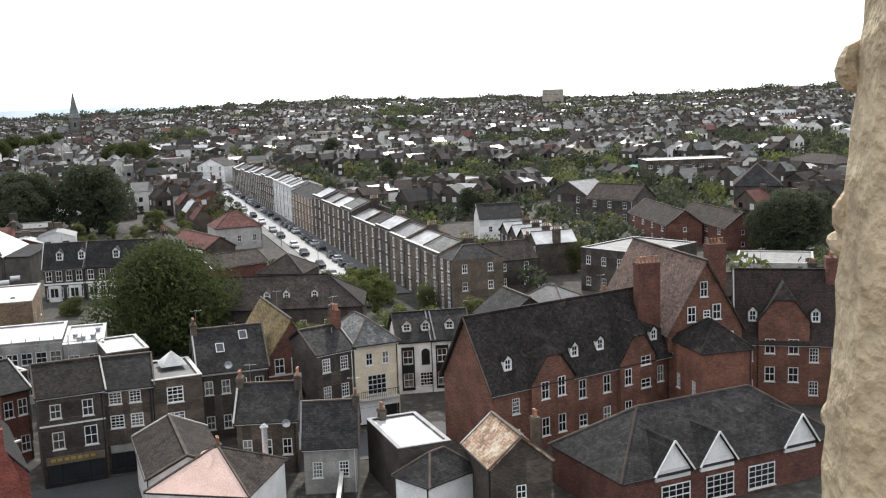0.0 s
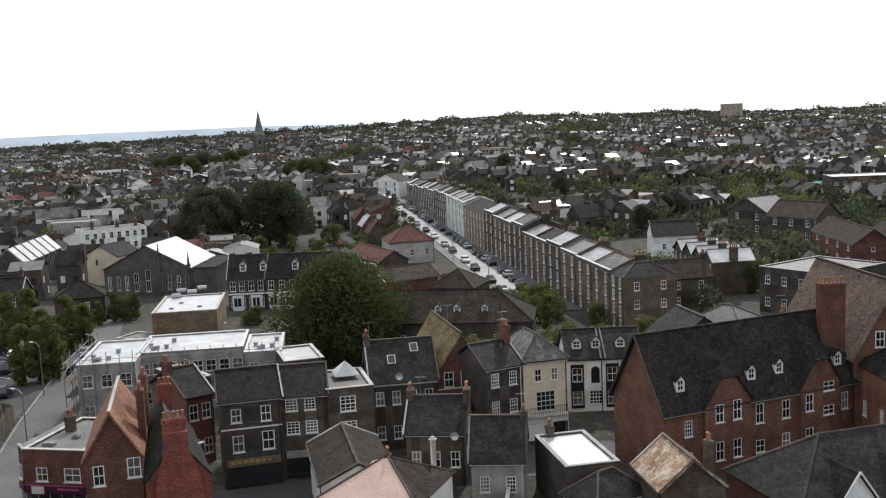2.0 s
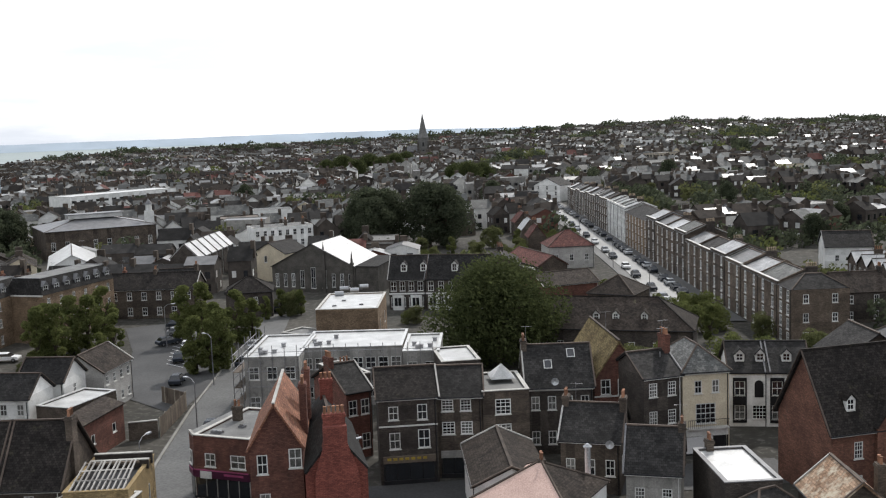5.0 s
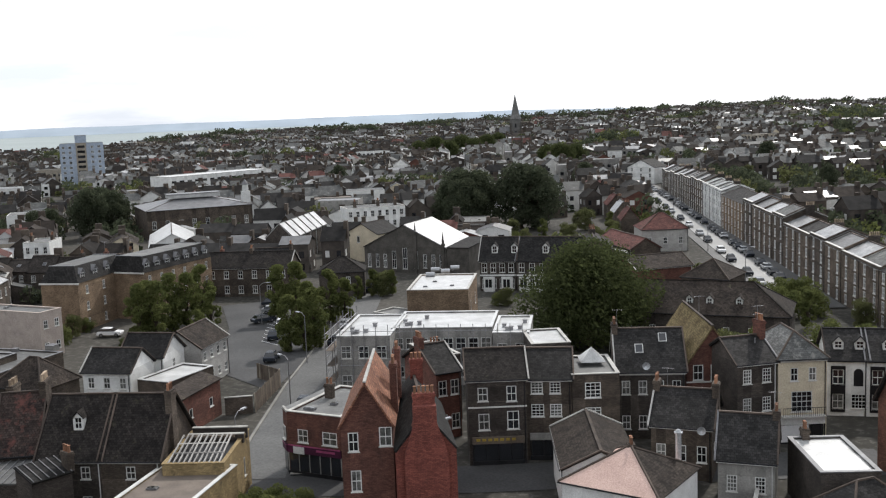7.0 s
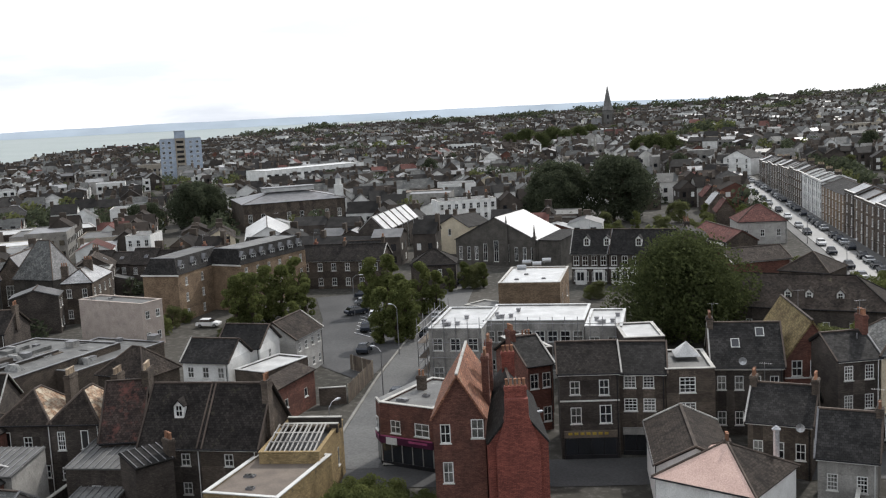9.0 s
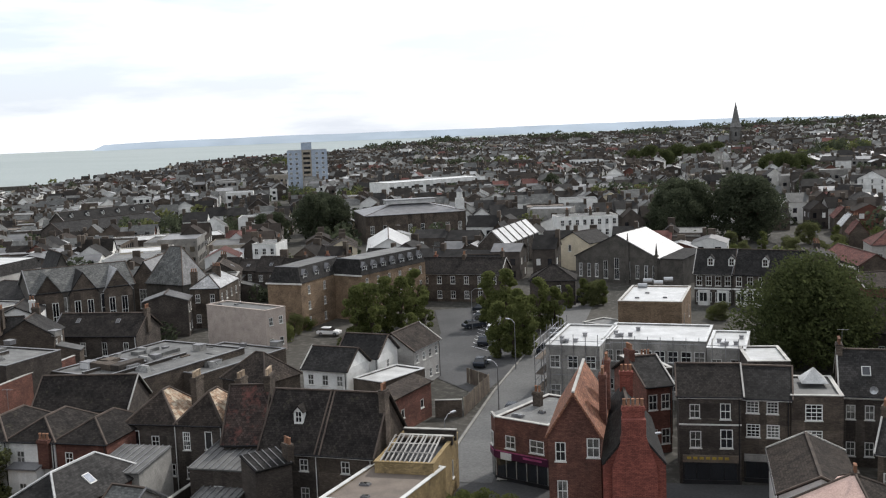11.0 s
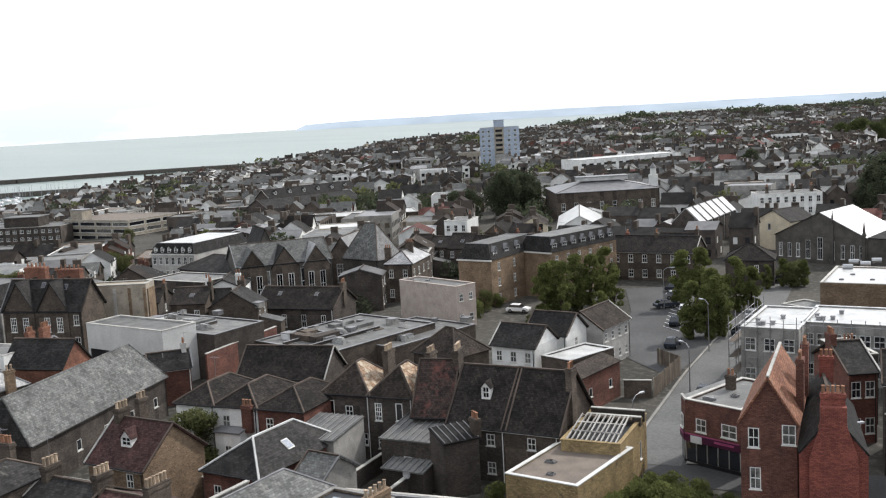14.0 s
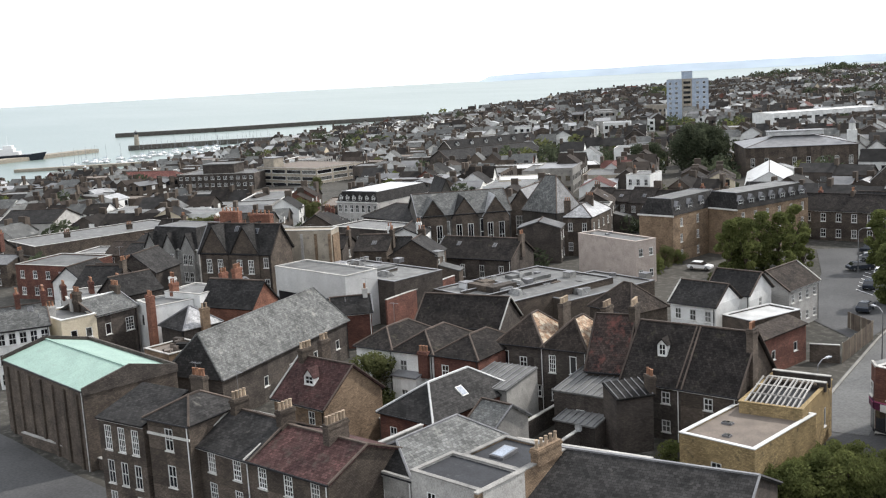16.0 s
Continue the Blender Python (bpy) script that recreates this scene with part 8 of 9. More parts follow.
def keep_free(x, y, rot, w, d):
    c, s = math.cos(radians(rot)), math.sin(radians(rot))
    for i in range(int(w / 6) + 1):
        for j in range(int(d / 6) + 1):
            FOOT.append((x + c * i * 6 - s * j * 6, y + s * i * 6 + c * j * 6, 4.5))


keep_free(-140.0, 28.0, 15, 24, 26)
keep_free(-108.0, 176.0, 15, 64, 14)
keep_free(-72.0, 160.0, 15, 36, 18)
keep_free(-50.0, 120.0, 21, 60, 30)
keep_free(-96, 210, 15, 14, 12)
for q in ((38, 115, 6), (44, 119, 6), (39, 122, 6), (39, 111, 6), (-46, 153, 7), (-40, 155, 7), (-32, 159, 7), (-25, 159, 7), (-18, 163, 7), (-13, 164, 7), (-27, 151, 7), (-34, 152, 7), (-382, 143, 12), (-372, 148, 12), (-363, 153, 12), (-353, 158, 12), (-345, 162, 12), (-345, 172, 12), (-338, 183, 12), (-326, 180, 10), (-330, 150, 12), (-345, 145, 10), (-360, 140, 10), (-37, 172, 9), (-26, 166, 9), (-17, 167, 9), (-8, 170, 9), (-24, 180, 8), (-85, 184, 9), (-95, 186, 9), (-74, 183, 8), (-64, 185, 8), (-55, 188, 8), (-110, 280, 14), (-95, 285, 14), (-112, 300, 12), (-92, 300, 12), (-80, 270, 12), (-68, 260, 12), (-62, 280, 12)):
    FOOT.append(q)
for k, (x, y, sc) in enumerate(((-30, 170, 0.9), (-21, 164, 0.8), (-12, 168, 1.0), (-4, 170, 0.8), (-24, 182, 1.0), (-85, 262, 1.0), (-76, 258, 0.9), (-66, 262, 1.0), (-70, 274, 1.1), (-60, 270, 0.9), (-90, 255, 0.8), (-56, 282, 1.0), (-80, 285, 1.1), (-64, 292, 1.0))):
    tree(("lime", "shrub", "plane_b")[k % 3], x, y, sc * (1.0, 1.4, 0.6)[k % 3], "leafy olive-green garden tree behind the houses", group="garden trees")


for k, (x, y, sc) in enumerate(((-125.1, 128.7, 0.9), (-127.1, 133.7, 1.0), (-128.0, 138.3, 0.8), (-111.5, 130.7, 0.7), (-110.1, 126.8, 0.6), (-111.8, 133.7, 0.8), (-61.8, 237.1, 1.3), (-52.7, 212.6, 1.2), (-47.9, 202.0, 1.1), (-60.0, 275.8, 1.2), (-51.0, 253.0, 1.0), (-35.6, 209.7, 1.1), (-29.2, 205.3, 1.0), (-67.5, 251.7, 1.2), (-23.5, 195.0, 1.0), (-52.1, 235.2, 1.1), (-67.7, 266.7, 1.3))):
    tree(("shrub", "lime", "shrub")[k % 3], x, y, sc * (1.2, 0.7, 1.0)[k % 3], "leafy green bush beside yard walls", "shrub", group="yard bushes")


for x, y, sc in ((-236.3, 91.2, 1.0), (-231.0, 92.3, 1.1), (-241.0, 90.4, 0.9), (-253.5, 121.3, 0.9), (-250.1, 125.1, 1.0), (-242.1, 124.6, 0.9), (-252.0, 117.7, 0.8)):
    tree("lime", x, y, sc, "rounded green tree between the harbour streets", group="harbour street trees")


# ---------- boarded fence along the side street ----------
def fence(x0, y0, x1, y1, h):
    k = math.hypot(x1 - x0, y1 - y0)
    root = new("fence")
    root.matrix_basis = pose(x0, y0, ground_z(x0, y0), 0, 0, math.degrees(math.atan2(y1 - y0, x1 - x0)))
    tagged(root, "weathered grey-brown boarded fence round a yard", "fence", "yard fences")
    board = Build()
    board.box(0, 0, 0.05, 0.27, 0.03, h, "timber")
    bm_ = board.mesh("board")
    post = Build()
    post.box(0, 0.031, 0, 0.1, 0.13, h + 0.1, "concrete")
    pm_ = post.mesh("post")
    for i in range(int(k / 0.3)):
        part("board", bm_, root, m=pose(i * 0.3, 0, 0.03 * ((i * 7) % 3)))
    for i in range(int(k / 2.4) + 1):
        part("post", pm_, root, m=pose(i * 2.4, 0, 0))


fence(-71.2, 104.3, -74.8, 115.8, 2.4)
fence(-75.2, 116.2, -80.4, 118.6, 2.2)
yard_wall(-74.2, 102.2, -71.4, 104.0, 2.2, "brick_brown", "low brick wall closing a fenced yard")

# ---------- patches and upstands on the wide flat roofs ----------
rnd_p = random.Random(8)
for rt, (pw, pd, pz) in zip(HOUSE["retail_store"], [(DIMS[q.name][0] * 0.75, DIMS[q.name][1] - 2.0, DIMS[q.name][2] + 0.062) for q in HOUSE["retail_store"]]):
    for i in range(9):
        u, v = rnd_p.uniform(0.8, pw - 3.5), rnd_p.uniform(1, pd - 4)
        b = Build()
        hz = rnd_p.choice((0.04, 0.05, 0.5, 0.9))
        b.box(u, v, pz, u + rnd_p.uniform(1.2, 4.5), v + rnd_p.uniform(1.5, 5.0), pz + hz, rnd_p.choice(("felt_white", "felt_tan", "felt_grey", "felt_grey", "lead")) if hz < 0.3 else rnd_p.choice(("brick_dark", "felt_grey", "brick_brown")))
        part("roof_patch" if hz < 0.3 else "plant_housing", b, rt)

for rt, (pw, pd, pz) in zip(HOUSE["retail_store"], [(DIMS[q.name][0], DIMS[q.name][1], DIMS[q.name][2] + 0.06) for q in HOUSE["retail_store"]]):
    for k in range(3):
        b = Build()
        if k % 2:
            v = pd * (0.2 + 0.2 * k)
            b.box(0.5, v, pz, pw * (0.45 + 0.12 * k), v + 0.3, pz + 0.25 + 0.1 * k, "brick_dark")
            b.box(0.45, v - 0.05, pz + 0.252 + 0.1 * k, pw * (0.45 + 0.12 * k) + 0.05, v + 0.35, pz + 0.31 + 0.1 * k, "lead")
        else:
            u = pw * (0.35 + 0.15 * k)
            b.box(u, 0.5, pz, u + 0.3, pd * (0.4 + 0.15 * k), pz + 0.4, "brick_dark")
            b.box(u - 0.05, 0.45, pz + 0.402, u + 0.35, pd * (0.4 + 0.15 * k) + 0.05, pz + 0.46, "lead")
        part("party_wall", b, rt)
    for k in range(3):
        u, v = pw * (0.12 + 0.28 * k), pd * (0.62 - 0.2 * k)
        b = Build()
        b.solid([(u, v, pz), (u + 2.6, v, pz), (u + 2.6, v + 1.4, pz), (u, v + 1.4, pz)], [(u + 0.5, v + 0.5, pz + 0.8), (u + 2.1, v + 0.5, pz + 0.8), (u + 2.1, v + 0.9, pz + 0.8), (u + 0.5, v + 0.9, pz + 0.8)], "curtain_glass")
        part("rooflight", b, rt)

# ---------- low sheds and bushes behind the high street ----------
for x, y, w, d, h, m in ((-33.0, 124.0, 4.5, 3.5, 2.8, "felt_grey"), (-24.0, 128.0, 5.0, 4.0, 3.0, "felt_white"), (-14.0, 131.0, 4.0, 4.0, 2.6, "felt_tan"), (-6.0, 136.0, 5.0, 4.5, 3.0, "felt_grey"), (-44.0, 121.0, 5.0, 4.0, 3.2, "felt_white")):
    house("garden_shed", x, y, 21, w, d, h, "flat", 0, "brick_dark", m, "low dark brick outbuilding with a flat felt roof", category="outbuilding", group="rear outbuildings", para=0.05)
for k, (x, y, sc) in enumerate(((-29, 133, 1.2), (-20, 137, 1.4), (-12, 141, 1.2), (-3, 144, 1.5), (-26, 142, 1.1), (-17, 147, 1.4), (-8, 150, 1.3), (3, 148, 1.5), (-36, 131, 1.0), (-80, 178, 0.9), (-92, 180, 1.0), (-66, 176, 0.8))):
    tree(("shrub", "lime", "shrub")[k % 3], x, y, sc * (1.3, 0.75, 1.0)[k % 3], "overgrown garden bush behind the shops", "shrub", group="rear garden bushes")
for x, y, r_, p_ in ((-78, 184, 20, "car_silver"), (-83, 186, 20, "car_dark"), (-60, 190, 15, "paint_white"), (-96, 184, 100, "car_dark"), (-84.5, 152, 108, "car_silver"), (-80, 140, 108, "car_dark"), (-66.5, 108, 110, "car_dark")):
    car(x, y, r_, p_, "beside the square")


# ---------- painted lines and pale kerbs ----------
def road_lines():
    b = Build()
    for i in range(9):
        x, y = -93.0 - i * 1.3, 139.0 + i * 2.4
        b.slab([(x, y, 0.1), (x + 4.2, y - 1.9, 0.1), (x + 4.25, y - 1.78, 0.1), (x + 0.05, y + 0.12, 0.1)], 0.012, "paint_white")
    tagged(new("road_marking", b.mesh("road_marking")), "white painted parking bay lines on asphalt", "road marking", kind="structure")


road_lines()
ribbon("kerb", ((-55.0, 86.0), (-59.3, 95.2), (-67.8, 115.6), (-75.8, 137.2), (-83.0, 158.0)), 0.3, "paving", "pale stone kerb along the side street", "kerb", 0.24, thick=0.16)
ribbon("kerb", ((-61.2, 84.8), (-65.7, 94.8), (-74.2, 115.8), (-82.2, 138.0)), 0.3, "paving", "pale stone kerb beside the square", "kerb", 0.24, thick=0.16)

# ---------- dormers in the mansards of the brick flats ----------
for root, (mw, md, n) in zip(HOUSE["mansard_flats"], ((DIMS[HOUSE["mansard_flats"][0].name][0], DIMS[HOUSE["mansard_flats"][0].name][1], 4), (DIMS[HOUSE["mansard_flats"][1].name][0], DIMS[HOUSE["mansard_flats"][1].name][1], 7))):
    for i in range(n):
        dormer(root, mw - 0.25, md * (i + 0.5) / n, 9.0, 1.5, 1.25, 1.0, "lead", "lead", "two", 90)


# ---------- ivy and bushes round the yellow house ----------
ivy_m = HOUSE["yellow_flat_house"][0].matrix_basis
for u, v, sc in ((7.4, 1.2, 0.75), (8.0, 3.0, 0.9), (2.8, -0.9, 0.55), (7.8, 5.2, 0.8), (9.6, 1.8, 1.0), (10.4, 4.4, 1.1)):
    q = ivy_m @ Vector((u, v, 0))
    tree("shrub", q.x, q.y, sc, "dark leafy bush growing against the yellow house", "shrub", group="waste ground bushes")


# ---------- roof lights, vents and ladders on the small flat roofs ----------
rnd_f = random.Random(31)
for nm, fw, fd, fz in (("corner_shop", 5.5, 5.0, 6.42), ("yellow_flat_house", 4.2, 5.5, 4.46), ("cream_block", 7.0, 4.0, 7.06), ("brown_flat_block", 7.0, 9.0, 6.56)):
    for i in range(3):
        u, v = rnd_f.uniform(1.0, fw), rnd_f.uniform(1.0, fd)
        b = Build()
        b.box(u, v, fz, u + 0.7, v + 0.5, fz + 0.22, "lead")
        b.box(u + 0.08, v + 0.08, fz + 0.22, u + 0.62, v + 0.42, fz + 0.27, "curtain_glass")
        part("rooflight", b, HOUSE[nm][0])


# ---------- more aerials, vents and skylights on the nearer roofs ----------
rnd_a = random.Random(17)
for nm in sorted(HOUSE):
    for root in HOUSE[nm]:
        w, dd, h, rise, roof, cover = DIMS[root.name]
        rr = root.matrix_basis.translation.length
        if not cover or rr > 200 or roof != "gx" or w < 4 or nm in ("stone_cottage", "brick_hall", "brick_wing", "green_roof_hall", "grey_cottage", "slate_house", "yard_house", "shop_house", "white_front_house", "brown_roof_house", "row_house", "rear_cottage", "white_house", "pale_house", "small_slate_house", "foreground_range", "dark_ridge_house", "side_row_house", "skylight_house"):
            continue
        if rnd_a.random() < 0.55:
            aerial(root, w * rnd_a.choice((0.06, 0.94)), dd * 0.5, h + rise + 0.1)
        for i in range(rnd_a.randrange(0, 3)):
            u, v = w * rnd_a.uniform(0.15, 0.85), dd * rnd_a.uniform(0.12, 0.4)
            k = math.degrees(math.atan2(rise, dd / 2))
            b = Build()
            if rnd_a.random() < 0.5:
                b.box(-0.35, -0.5, 0.0, 0.35, 0.5, 0.08, "lead")
                b.box(-0.27, -0.42, 0.08, 0.27, 0.42, 0.1, "glass")
                part("skylight", b, root, m=pose(u, v, h + rise * v / (dd / 2) + 0.01, k))
            else:
                b.tube((0, 0, -0.1), (0, 0, 0.55), 0.07, 0.07, 8, "lead")
                part("vent_pipe", b, root, m=pose(u, v, h + rise * v / (dd / 2)))

for x, y, sc in ((-54.8, 76.6, 0.6), (-51.8, 77.4, 0.7), (-49.3, 78.6, 0.7), (-55.1, 74.8, 0.7), (-50.1, 74.3, 0.62), (-48.4, 75.2, 0.62), (-47.2, 77.0, 0.62), (-45.5, 77.8, 0.62), (-47.9, 72.7, 0.62), (-45.9, 73.7, 0.62)):
    tree("shrub", x, y, sc, "overgrown bushes on waste ground", "shrub", group="waste ground bushes")

# ---------- Georgian terraces on both sides of the long street ----------
def terraces():
    x0, y0, rot, length = TERRACE
    c, s = math.cos(radians(rot)), math.sin(radians(rot))
    u = 0.0
    i = 0
    while u < length - 3:
        f = u / length
        if 0.33 < f < 0.46:
            w, h, wall, tile, roof, rise, lab = 5.9, 9.9, "render_white", "slate_glint", "gx", 1.6, "white stucco terraced house with slate roof"
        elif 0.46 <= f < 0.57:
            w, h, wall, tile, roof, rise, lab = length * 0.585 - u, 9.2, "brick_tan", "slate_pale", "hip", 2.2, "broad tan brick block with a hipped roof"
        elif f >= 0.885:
            w, h, wall, tile, roof, rise, lab = 9.6, 8.8, "brick_stock", "slate_glint", "gx", 1.9, "tall brown brick terraced house with white sash windows"
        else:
            w, h, wall, tile, roof, rise, lab = 10.0 if f > 0.57 else 7.6, (9.0 if f > 0.72 else 9.9) + 0.5 * (i % 3 == 0), "brick_stock" if i % 3 else "brick_brown", "slate_glint", "gx", 1.9, "tall brown brick terraced house with white sash windows"
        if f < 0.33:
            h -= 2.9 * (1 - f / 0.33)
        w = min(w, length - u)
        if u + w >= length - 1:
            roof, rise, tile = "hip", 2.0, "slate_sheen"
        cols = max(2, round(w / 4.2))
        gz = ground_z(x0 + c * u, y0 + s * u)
        # Slate tones cycle so that colour imitates glinting and dull roof slopes.
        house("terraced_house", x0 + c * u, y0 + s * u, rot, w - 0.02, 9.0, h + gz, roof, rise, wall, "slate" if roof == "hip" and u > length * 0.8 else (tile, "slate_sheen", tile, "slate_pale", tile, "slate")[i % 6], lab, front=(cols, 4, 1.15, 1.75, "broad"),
              right=(2, 3, 0.9, 1.4, "sash") if u + w >= length - 1 else None, pot="pot_buff", stack="brick_dark", chim=((1.0, 0.6, 0.7, 5, "y"),) if roof == "gx" and i % 2 else (), group="Georgian terrace", over=0.02)
        if roof == "gx":
            pb = Build()
            pb.box(-0.02, -0.05, h + 0.05, w, 0.3, h + 0.45, wall)
            pb.box(-0.02, -0.1, h + 0.45, w, 0.35, h + 0.55, "stucco_band")
            part("parapet", pb, HOUSE["terraced_house"][-1])
            vb = Build()
            prof = [(0.3, h - 0.1), (0.3, h + 0.55), (4.5, h + rise + 0.42), (9.0, h + 0.45), (9.0, h - 0.1)]
            vb.solid([(w - 0.3, yy, zz) for yy, zz in prof], [(w - 0.02, yy, zz) for yy, zz in prof], wall)
            part("party_wall", vb, HOUSE["terraced_house"][-1])
            for q in range(cols):
                sb_ = Build()
                sb_.box(w / cols * (q + 0.5) - 0.62, -0.12, 2.45, w / cols * (q + 0.5) + 0.62, -0.004, 2.62, "stucco_band")
                part("lintel", sb_, HOUSE["terraced_house"][-1])
        u += w
        i += 1


terraces()


# ---------- the rest of the town ----------
def taken(x, y, r):
    return any((x - fx) ** 2 + (y - fy) ** 2 < (r + fr) ** 2 for fx, fy, fr in FOOT)


def far_house(b, x, y, rot, w, d, h, rise, wall, tile, rnd, wins=True):
    z = ground_z(x, y) - 0.3
    c, s = math.cos(rot), math.sin(rot)

    def q(u, v, t):
        return (x + c * u - s * v, y + s * u + c * v, z + t)
    for (u0, v0), (u1, v1) in (((0, 0), (w, 0)), ((w, 0), (w, d)), ((w, d), (0, d)), ((0, d), (0, 0))):
        b.poly([q(u0, v0, 0), q(u1, v1, 0), q(u1, v1, h), q(u0, v0, h)], wall)
        if wins:
            n = 2 if abs(u1 - u0) + abs(v1 - v0) < 9 else 3
            nx, ny = (v1 - v0), -(u1 - u0)
            k = math.hypot(nx, ny)
            nx, ny = nx / k * 0.04, ny / k * 0.04
            for i in range(n):
                for fl in range(2 if h > 4.5 else 1):
                    f0, f1 = (i + 0.32) / n, (i + 0.68) / n
                    za = 0.9 + fl * 2.8
                    p0 = (u0 + (u1 - u0) * f0 + nx, v0 + (v1 - v0) * f0 + ny)
                    p1 = (u0 + (u1 - u0) * f1 + nx, v0 + (v1 - v0) * f1 + ny)
                    b.poly([q(*p0, za), q(*p1, za), q(*p1, za + 1.5), q(*p0, za + 1.5)], "frame_white" if rnd.random() < 0.45 else "glass")
    o = 0.25
    zt = h + rise
    for v0, v1 in ((-o, d / 2), (d + o, d / 2)):
        pts = [q(-o, v0, h - o * rise / (d / 2)), q(w + o, v0, h - o * rise / (d / 2)), q(w + o, v1, zt), q(-o, v1, zt)]
        b.poly(pts if v0 < v1 else pts[::-1], tile)
    for u in (0, w):
        b.poly([q(u, 0, h), q(u, d, h), q(u, d / 2, zt)], wall)
    u, v = w, d / 2
    if rnd.random() < 0.8:
        i = len(b.v)
        cw, cd = 0.45, 0.9
        b.v.extend([q(u - cw, v - cd, h), q(u + cw, v - cd, h), q(u + cw, v + cd, h), q(u - cw, v + cd, h), q(u - cw, v - cd, zt + 1.2), q(u + cw, v - cd, zt + 1.2), q(u + cw, v + cd, zt + 1.2), q(u - cw, v + cd, zt + 1.2)])
        k = b.mat("brick_brown")
        for f in ((0, 1, 5, 4), (1, 2, 6, 5), (2, 3, 7, 6), (3, 0, 4, 7), (4, 5, 6, 7)):
            b.f.append(tuple(i + j for j in f))
            b.k.append(k)


def far_block(b, x, y, rot, w, d, h, wall, rnd):
    """A larger flat-roofed building with rows of windows."""
    z = ground_z(x, y) - 0.3
    c, s = math.cos(rot), math.sin(rot)

    def q(u, v, t):
        return (x + c * u - s * v, y + s * u + c * v, z + t)
    for (u0, v0), (u1, v1) in (((0, 0), (w, 0)), ((w, 0), (w, d)), ((w, d), (0, d)), ((0, d), (0, 0))):
        b.poly([q(u0, v0, 0), q(u1, v1, 0), q(u1, v1, h), q(u0, v0, h)], wall)
        k = math.hypot(u1 - u0, v1 - v0)
        nx, ny = (v1 - v0) / k * 0.05, -(u1 - u0) / k * 0.05
        n = int(k / 2.6)
        for fl in range(int(h / 3)):
            for i in range(n):
                f0, f1 = (i + 0.25) / n, (i + 0.75) / n
                p0, p1 = (u0 + (u1 - u0) * f0 + nx, v0 + (v1 - v0) * f0 + ny), (u0 + (u1 - u0) * f1 + nx, v0 + (v1 - v0) * f1 + ny)
                b.poly([q(*p0, 0.9 + fl * 3), q(*p1, 0.9 + fl * 3), q(*p1, 2.3 + fl * 3), q(*p0, 2.3 + fl * 3)], "glass")
    b.poly([q(0, 0, h - 0.3), q(w, 0, h - 0.3), q(w, d, h - 0.3), q(0, d, h - 0.3)], rnd.choice(("felt_grey", "felt_grey", "felt_grey", "felt_tan", "lead")))


WALL_WORDS = {"brick_brown": "brown brick", "brick_dark": "dark brick", "brick_red": "red brick", "render_white": "white rendered", "render_grey": "grey rendered", "render_cream": "cream rendered"}
TILE_WORDS = {"slate_glint": "bright slate", "slate": "dark slate", "slate_sheen": "shining slate", "tile_brown": "brown tiled", "tile_dark": "dark tiled", "tile_red": "red tiled", "slate_pale": "pale slate"}


def near_house(x, y, rot, w, h, rise, wall, tile, rnd):
    """A house of the nearer streets, an object of its own."""
    kind = rnd.random()
    wall = "brick_brown" if wall == "render_cream" else wall
    wall = "brick_brown" if wall == "brick_red" else wall
    wall = {"render_grey": "brick_dark", "render_white": rnd.choice(("render_white", "brick_brown", "brick_dark"))}.get(wall, wall)
    tile = {"tile_red": "tile_dark", "slate_pale": "slate"}.get(tile, tile)
    lab = WALL_WORDS[wall] + " terraced house with " + TILE_WORDS[tile] + " roof"
    if kind < 0.72:
        house("town_house", x, y, rot, w - 0.03, 8.0, h + ground_z(x, y), "gx", rise, wall, tile, lab, front=(2, 2, 0.9, 1.4, rnd.choice(("sash", "two", "six"))), right=(1, 2, 0.8, 1.3, "sash"), stack=rnd.choice(("brick_brown", "brick_dark", "brick_red")),
              chim=((1.0, 0.5, 0.8, 3, "y"),) if rnd.random() < 0.75 else (), group="town houses", cover=False)
    elif kind < 0.88:
        house("town_house", x, y, rot, w - 0.03, 8.0, h + 0.5 + ground_z(x, y), "gy", rise, wall, tile, lab, front=(2, 2, 0.9, 1.4, "sash"), group="town houses", cover=False)
    else:
        house("town_house", x, y, rot, w - 0.03, 8.0, h + ground_z(x, y), "flat", 0, wall, "felt_grey", WALL_WORDS[wall] + " house with flat felt roof", front=(2, 2, 0.9, 1.4, "two"),
              group="town houses", cover=False)
    own = HOUSE["town_house"][-1]
    if kind < 0.72 and rnd.random() < 0.45:
        aerial(own, w * 0.94, 4.0, h + rise + 0.8)
    if kind < 0.72 and rnd.random() < 0.3:
        sk = Build()
        sk.box(-0.4, -0.5, 0.0, 0.4, 0.5, 0.09, "lead")
        sk.box(-0.32, -0.42, 0.09, 0.32, 0.42, 0.12, "glass")
        part("skylight", sk, own, m=pose(w * rnd.uniform(0.3, 0.7), 1.8, h + rise * 0.45 + 0.05, math.degrees(math.atan2(rise, 4.0))))
    if rnd.random() < 0.6:
        k = radians(rot)
        ex, ey = x + math.sin(k) * 3.5 + math.cos(k) * 0.6, y - math.cos(k) * 3.5 + math.sin(k) * 0.6
        if not taken(ex, ey, 1.5):
            house("outbuilding", ex, ey, rot, w * 0.45, 3.4, rnd.uniform(2.6, 4.4) + ground_z(x, y), "lean", 0.9, wall, rnd.choice(("slate_pale", "felt_grey", "slate")), "lean-to outbuilding behind a terraced house",
                  group="outbuildings", category="outbuilding", cover=False)


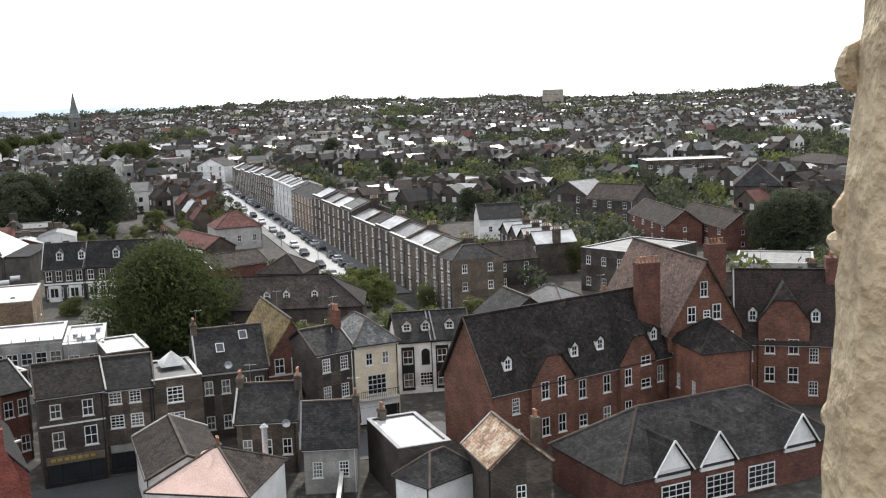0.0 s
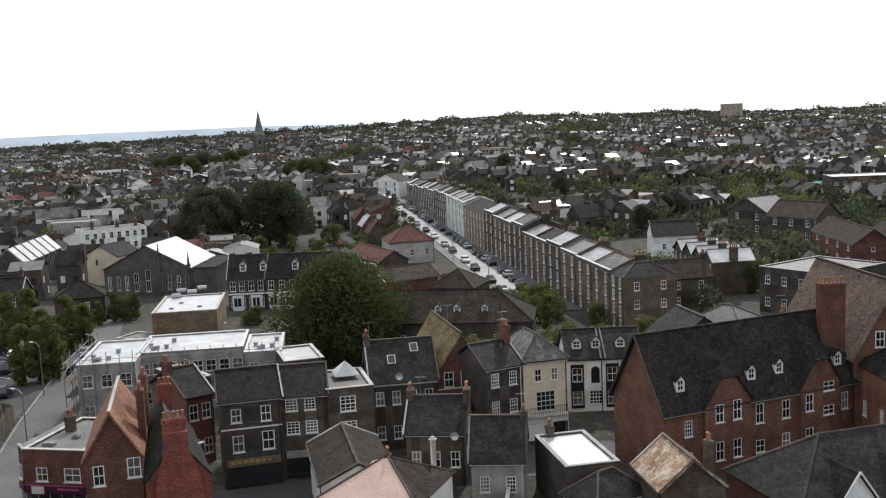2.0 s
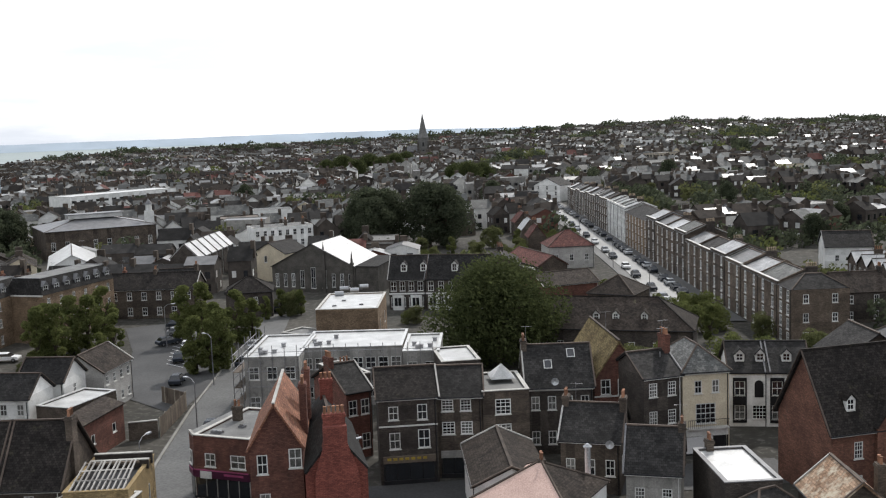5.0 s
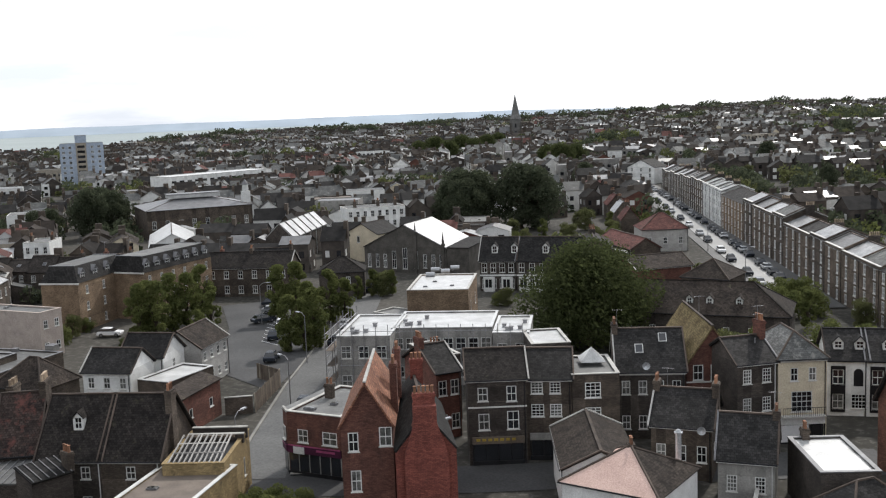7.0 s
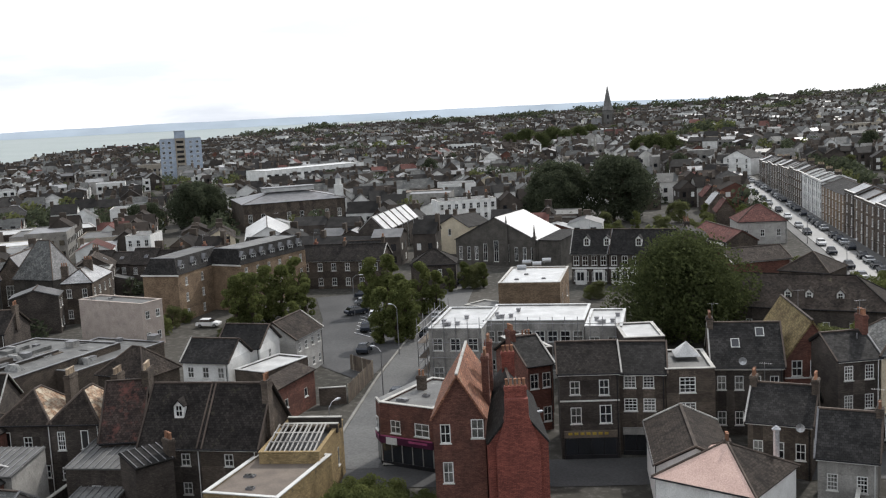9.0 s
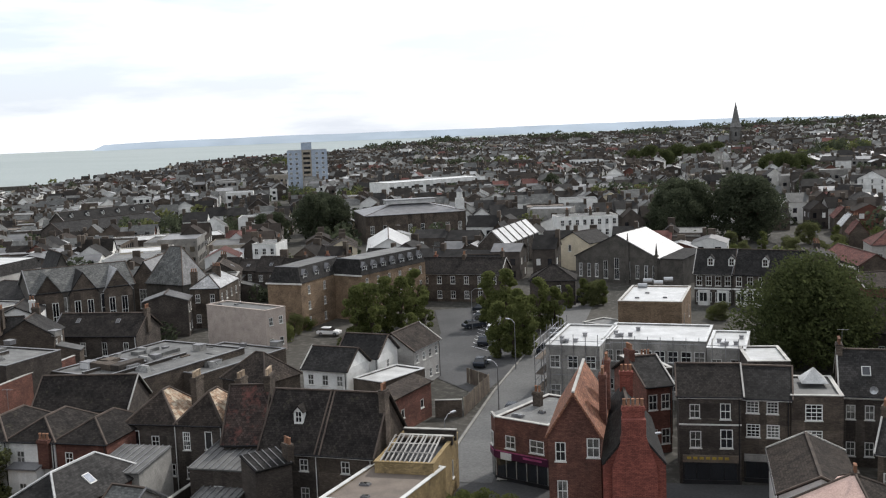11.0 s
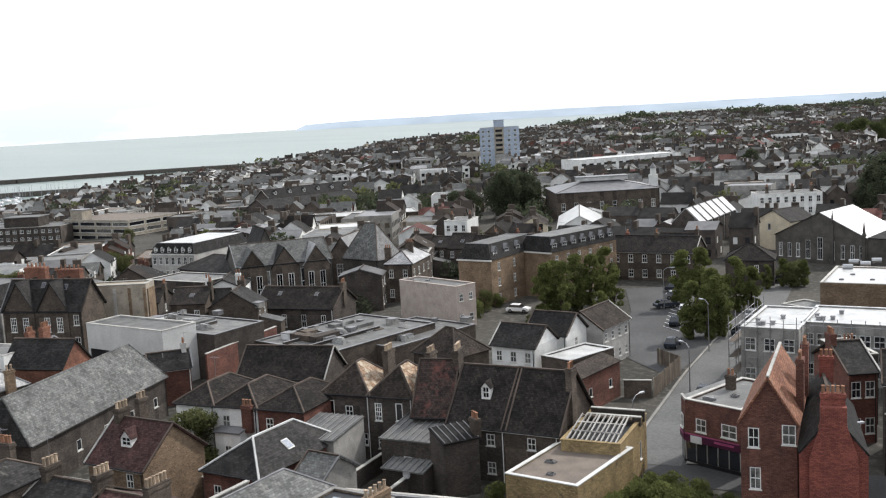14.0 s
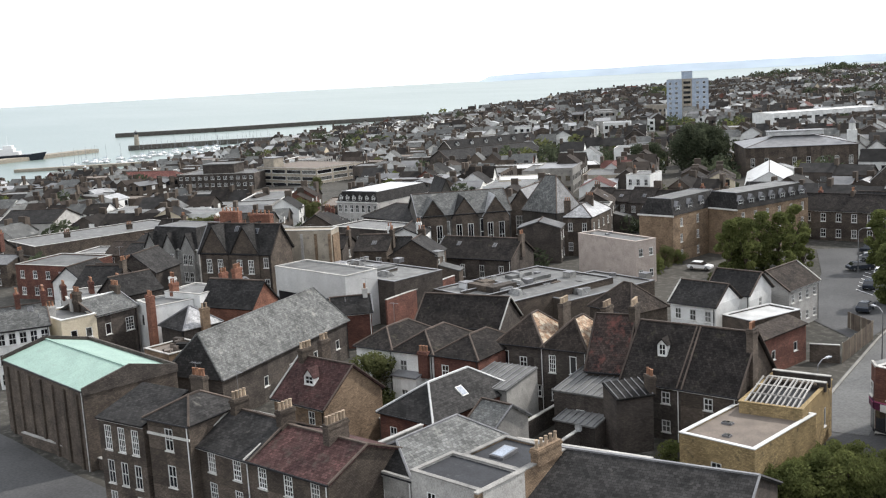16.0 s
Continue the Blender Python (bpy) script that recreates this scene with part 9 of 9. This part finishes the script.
def far_bush(b, x, y, r, mat, rnd):
    z = ground_z(x, y)
    leaf_blob(b, x, y, z + r * 0.8, r, r, r * 0.85, 70, r * 0.22, mat, rnd)
    leaf_blob(b, x + r * 0.6, y + r * 0.3, z + r * 0.6, r * 0.7, r * 0.7, r * 0.6, 42, r * 0.2, mat, rnd)
    leaf_blob(b, x - r * 0.45, y + r * 0.2, z + r * 1.25, r * 0.6, r * 0.6, r * 0.55, 34, r * 0.2, mat, rnd)


def town():
    """Blocks of streets, each with its own bearing, filled with rows of houses, gardens and a few larger buildings."""
    rnd = random.Random(11)
    far, woods = Build(), Build()
    walls = ["brick_brown"] * 6 + ["brick_dark"] * 7 + ["brick_red"] + ["render_white"] * 4 + ["render_grey"] * 2 + ["render_cream"]
    tiles = ["slate"] * 8 + ["slate_sheen"] * 3 + ["tile_brown"] * 4 + ["tile_dark"] * 5 + ["tile_red"] + ["slate_pale"]
    leaves = ("leaf_dark", "leaf_dark", "leaf_dark", "leaf_green", "leaf_dark", "leaf_dark", "leaf_dark", "leaf_lime")
    step = 92.0
    cells = []
    for i in range(-18, 8):
        for j in range(-1, 18):
            cx, cy = (i + rnd.uniform(0.1, 0.9)) * step, (j + rnd.uniform(0.1, 0.9)) * step
            a = math.degrees(math.atan2(-cx, cy))
            base = 22.0 if a < 40 else 45.0
            cells.append((cx, cy, base + rnd.choice((0, 0, 0, 90, 20, -25)) + rnd.uniform(-9, 9), rnd.random()))
    spots = [(q[0], q[1]) for q in cells]
    for n_cell, (cx, cy, ang, mood) in enumerate(cells):
        r0, a0 = math.hypot(cx, cy), math.degrees(math.atan2(-cx, cy))
        if not (-30 < a0 < 88) or r0 > 1640:
            continue
        near = [q for k, q in enumerate(spots) if k != n_cell and abs(q[0] - cx) < 210 and abs(q[1] - cy) < 210]
        c, s = math.cos(radians(ang)), math.sin(radians(ang))
        pitch = rnd.uniform(11.0, 14.0)
        for row in range(-8, 9):
            u = -100.0
            wall, tile = rnd.choice(walls), rnd.choice(tiles)
            h, w, alike = rnd.uniform(4.8, 6.8), rnd.uniform(4.8, 7.2), rnd.random() < 0.6
            while u < 100:
                if rnd.random() < 0.14:
                    wall, tile = rnd.choice(walls), rnd.choice(tiles)
                    h, w, alike = rnd.uniform(4.6, 7.2), rnd.uniform(4.8, 9.0), rnd.random() < 0.6
                    u += rnd.choice((0, 3, 6, 12))
                v = row * pitch + (2.5 if row % 2 else -2.5)
                x, y = cx + c * u - s * v, cy + s * u + c * v
                u += w
                own = (x - cx) ** 2 + (y - cy) ** 2
                if any((x - q[0]) ** 2 + (y - q[1]) ** 2 < own for q in near):
                    continue
                r, a = math.hypot(x, y), math.degrees(math.atan2(-x, y))
                if not (-26 < a < 84) or r < 92 or r > 1540 or ground_z(x, y) < -13.5:
                    continue
                mx, my = x + c * w / 2 - s * 4, y + s * w / 2 + c * 4
                if taken(mx, my, 4.0 if r > 150 else 3.4):
                    continue
                green = noise.noise((x / 70.0, y / 70.0, 5.0)) + (0.42 if a < 9 and 190 < r < 480 else 0.0) + (0.12 if r > 480 and a < 45 else 0.0) + (0.2 if mood > 0.9 else 0.0)
                if green > (0.30 if r < 480 or a < 6 else 0.46) or rnd.random() < (0.12 if 150 < r < 480 else 0.05):
                    if rnd.random() < 0.85:
                        far_bush(woods, mx, my, rnd.uniform(1.8, 4.6) * (1.25 if r > 700 else 1.0), rnd.choice(leaves), rnd)
                    continue
                t2 = tile if alike else rnd.choice(tiles)
                harbour = a > 50 and r > 210
                if harbour:
                    t2 = rnd.choice(("slate_pale", "slate", "tile_brown", "slate_pale", "tile_dark", "slate_sheen"))
                w2 = wall if rnd.random() < 0.75 else rnd.choice(walls)
                # Far walls and roofs are picked paler, putting distance haze into their colours.
                if r > 330 and rnd.random() < (0.33 if a > 12 else 0.36 if r > 480 else 0.16):
                    w2 = rnd.choice(("render_white", "render_pale", "render_white", "stucco_band"))
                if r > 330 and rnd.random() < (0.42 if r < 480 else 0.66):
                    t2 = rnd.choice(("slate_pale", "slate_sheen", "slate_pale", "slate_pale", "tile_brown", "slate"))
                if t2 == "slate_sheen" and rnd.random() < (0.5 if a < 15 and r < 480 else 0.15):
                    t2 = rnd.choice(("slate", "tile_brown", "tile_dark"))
                # Scattered roofs take the slate with sun glint in its colour.
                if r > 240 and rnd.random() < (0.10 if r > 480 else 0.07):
                    t2 = "slate_glint"
                hh = (h if not harbour else h * 0.8) + rnd.uniform(-0.3, 0.5)
                rise = rnd.uniform(1.1, 1.5) if t2 in ("slate_sheen", "slate_glint") else rnd.uniform(1.8, 3.0)
                if a < 9 and r < 480 and w2 in ("render_white", "render_cream", "render_pale", "stucco_band"):
                    w2 = "brick_dark"
                if r < 235:
                    near_house(x, y, ang, w, hh, rise, w2, t2, rnd)
                elif rnd.random() < (0.22 if harbour else 0.05 if a > 15 else 0.015):
                    far_block(far, x, y, radians(ang), rnd.uniform(10, 20), rnd.uniform(9, 13), rnd.uniform(5, 10) if not harbour else rnd.uniform(4, 6.5), rnd.choice(("render_white", "brick_brown", "render_grey", "brick_dark", "concrete")), rnd)
                    u += 8
                elif rnd.random() < 0.3:
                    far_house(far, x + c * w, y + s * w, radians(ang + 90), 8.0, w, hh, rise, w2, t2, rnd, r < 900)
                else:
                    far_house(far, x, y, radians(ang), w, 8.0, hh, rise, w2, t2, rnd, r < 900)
                if rnd.random() < 0.3:
                    far_bush(woods, x + s * 3.4, y - c * 3.4, rnd.uniform(1.2, 2.6), rnd.choice(leaves), rnd)
    # taller crowns along the far ridge
    for i in range(150):
        a = rnd.uniform(-24, 40)
        r = rnd.uniform(1150, 1530)
        for k in range(rnd.randrange(1, 5)):
            far_bush(woods, -r * math.sin(radians(a + k * 0.25)), r * math.cos(radians(a + k * 0.25)), rnd.uniform(4.5, 8.5), "leaf_dark", rnd)
    tagged(new("distant_houses", far.mesh("distant_houses")), "crowded brick and slate terraces across the town", "houses", kind="stuff")
    tagged(new("distant_trees", woods.mesh("distant_trees")), "garden trees and bushes between distant houses", "trees", kind="stuff")


town()
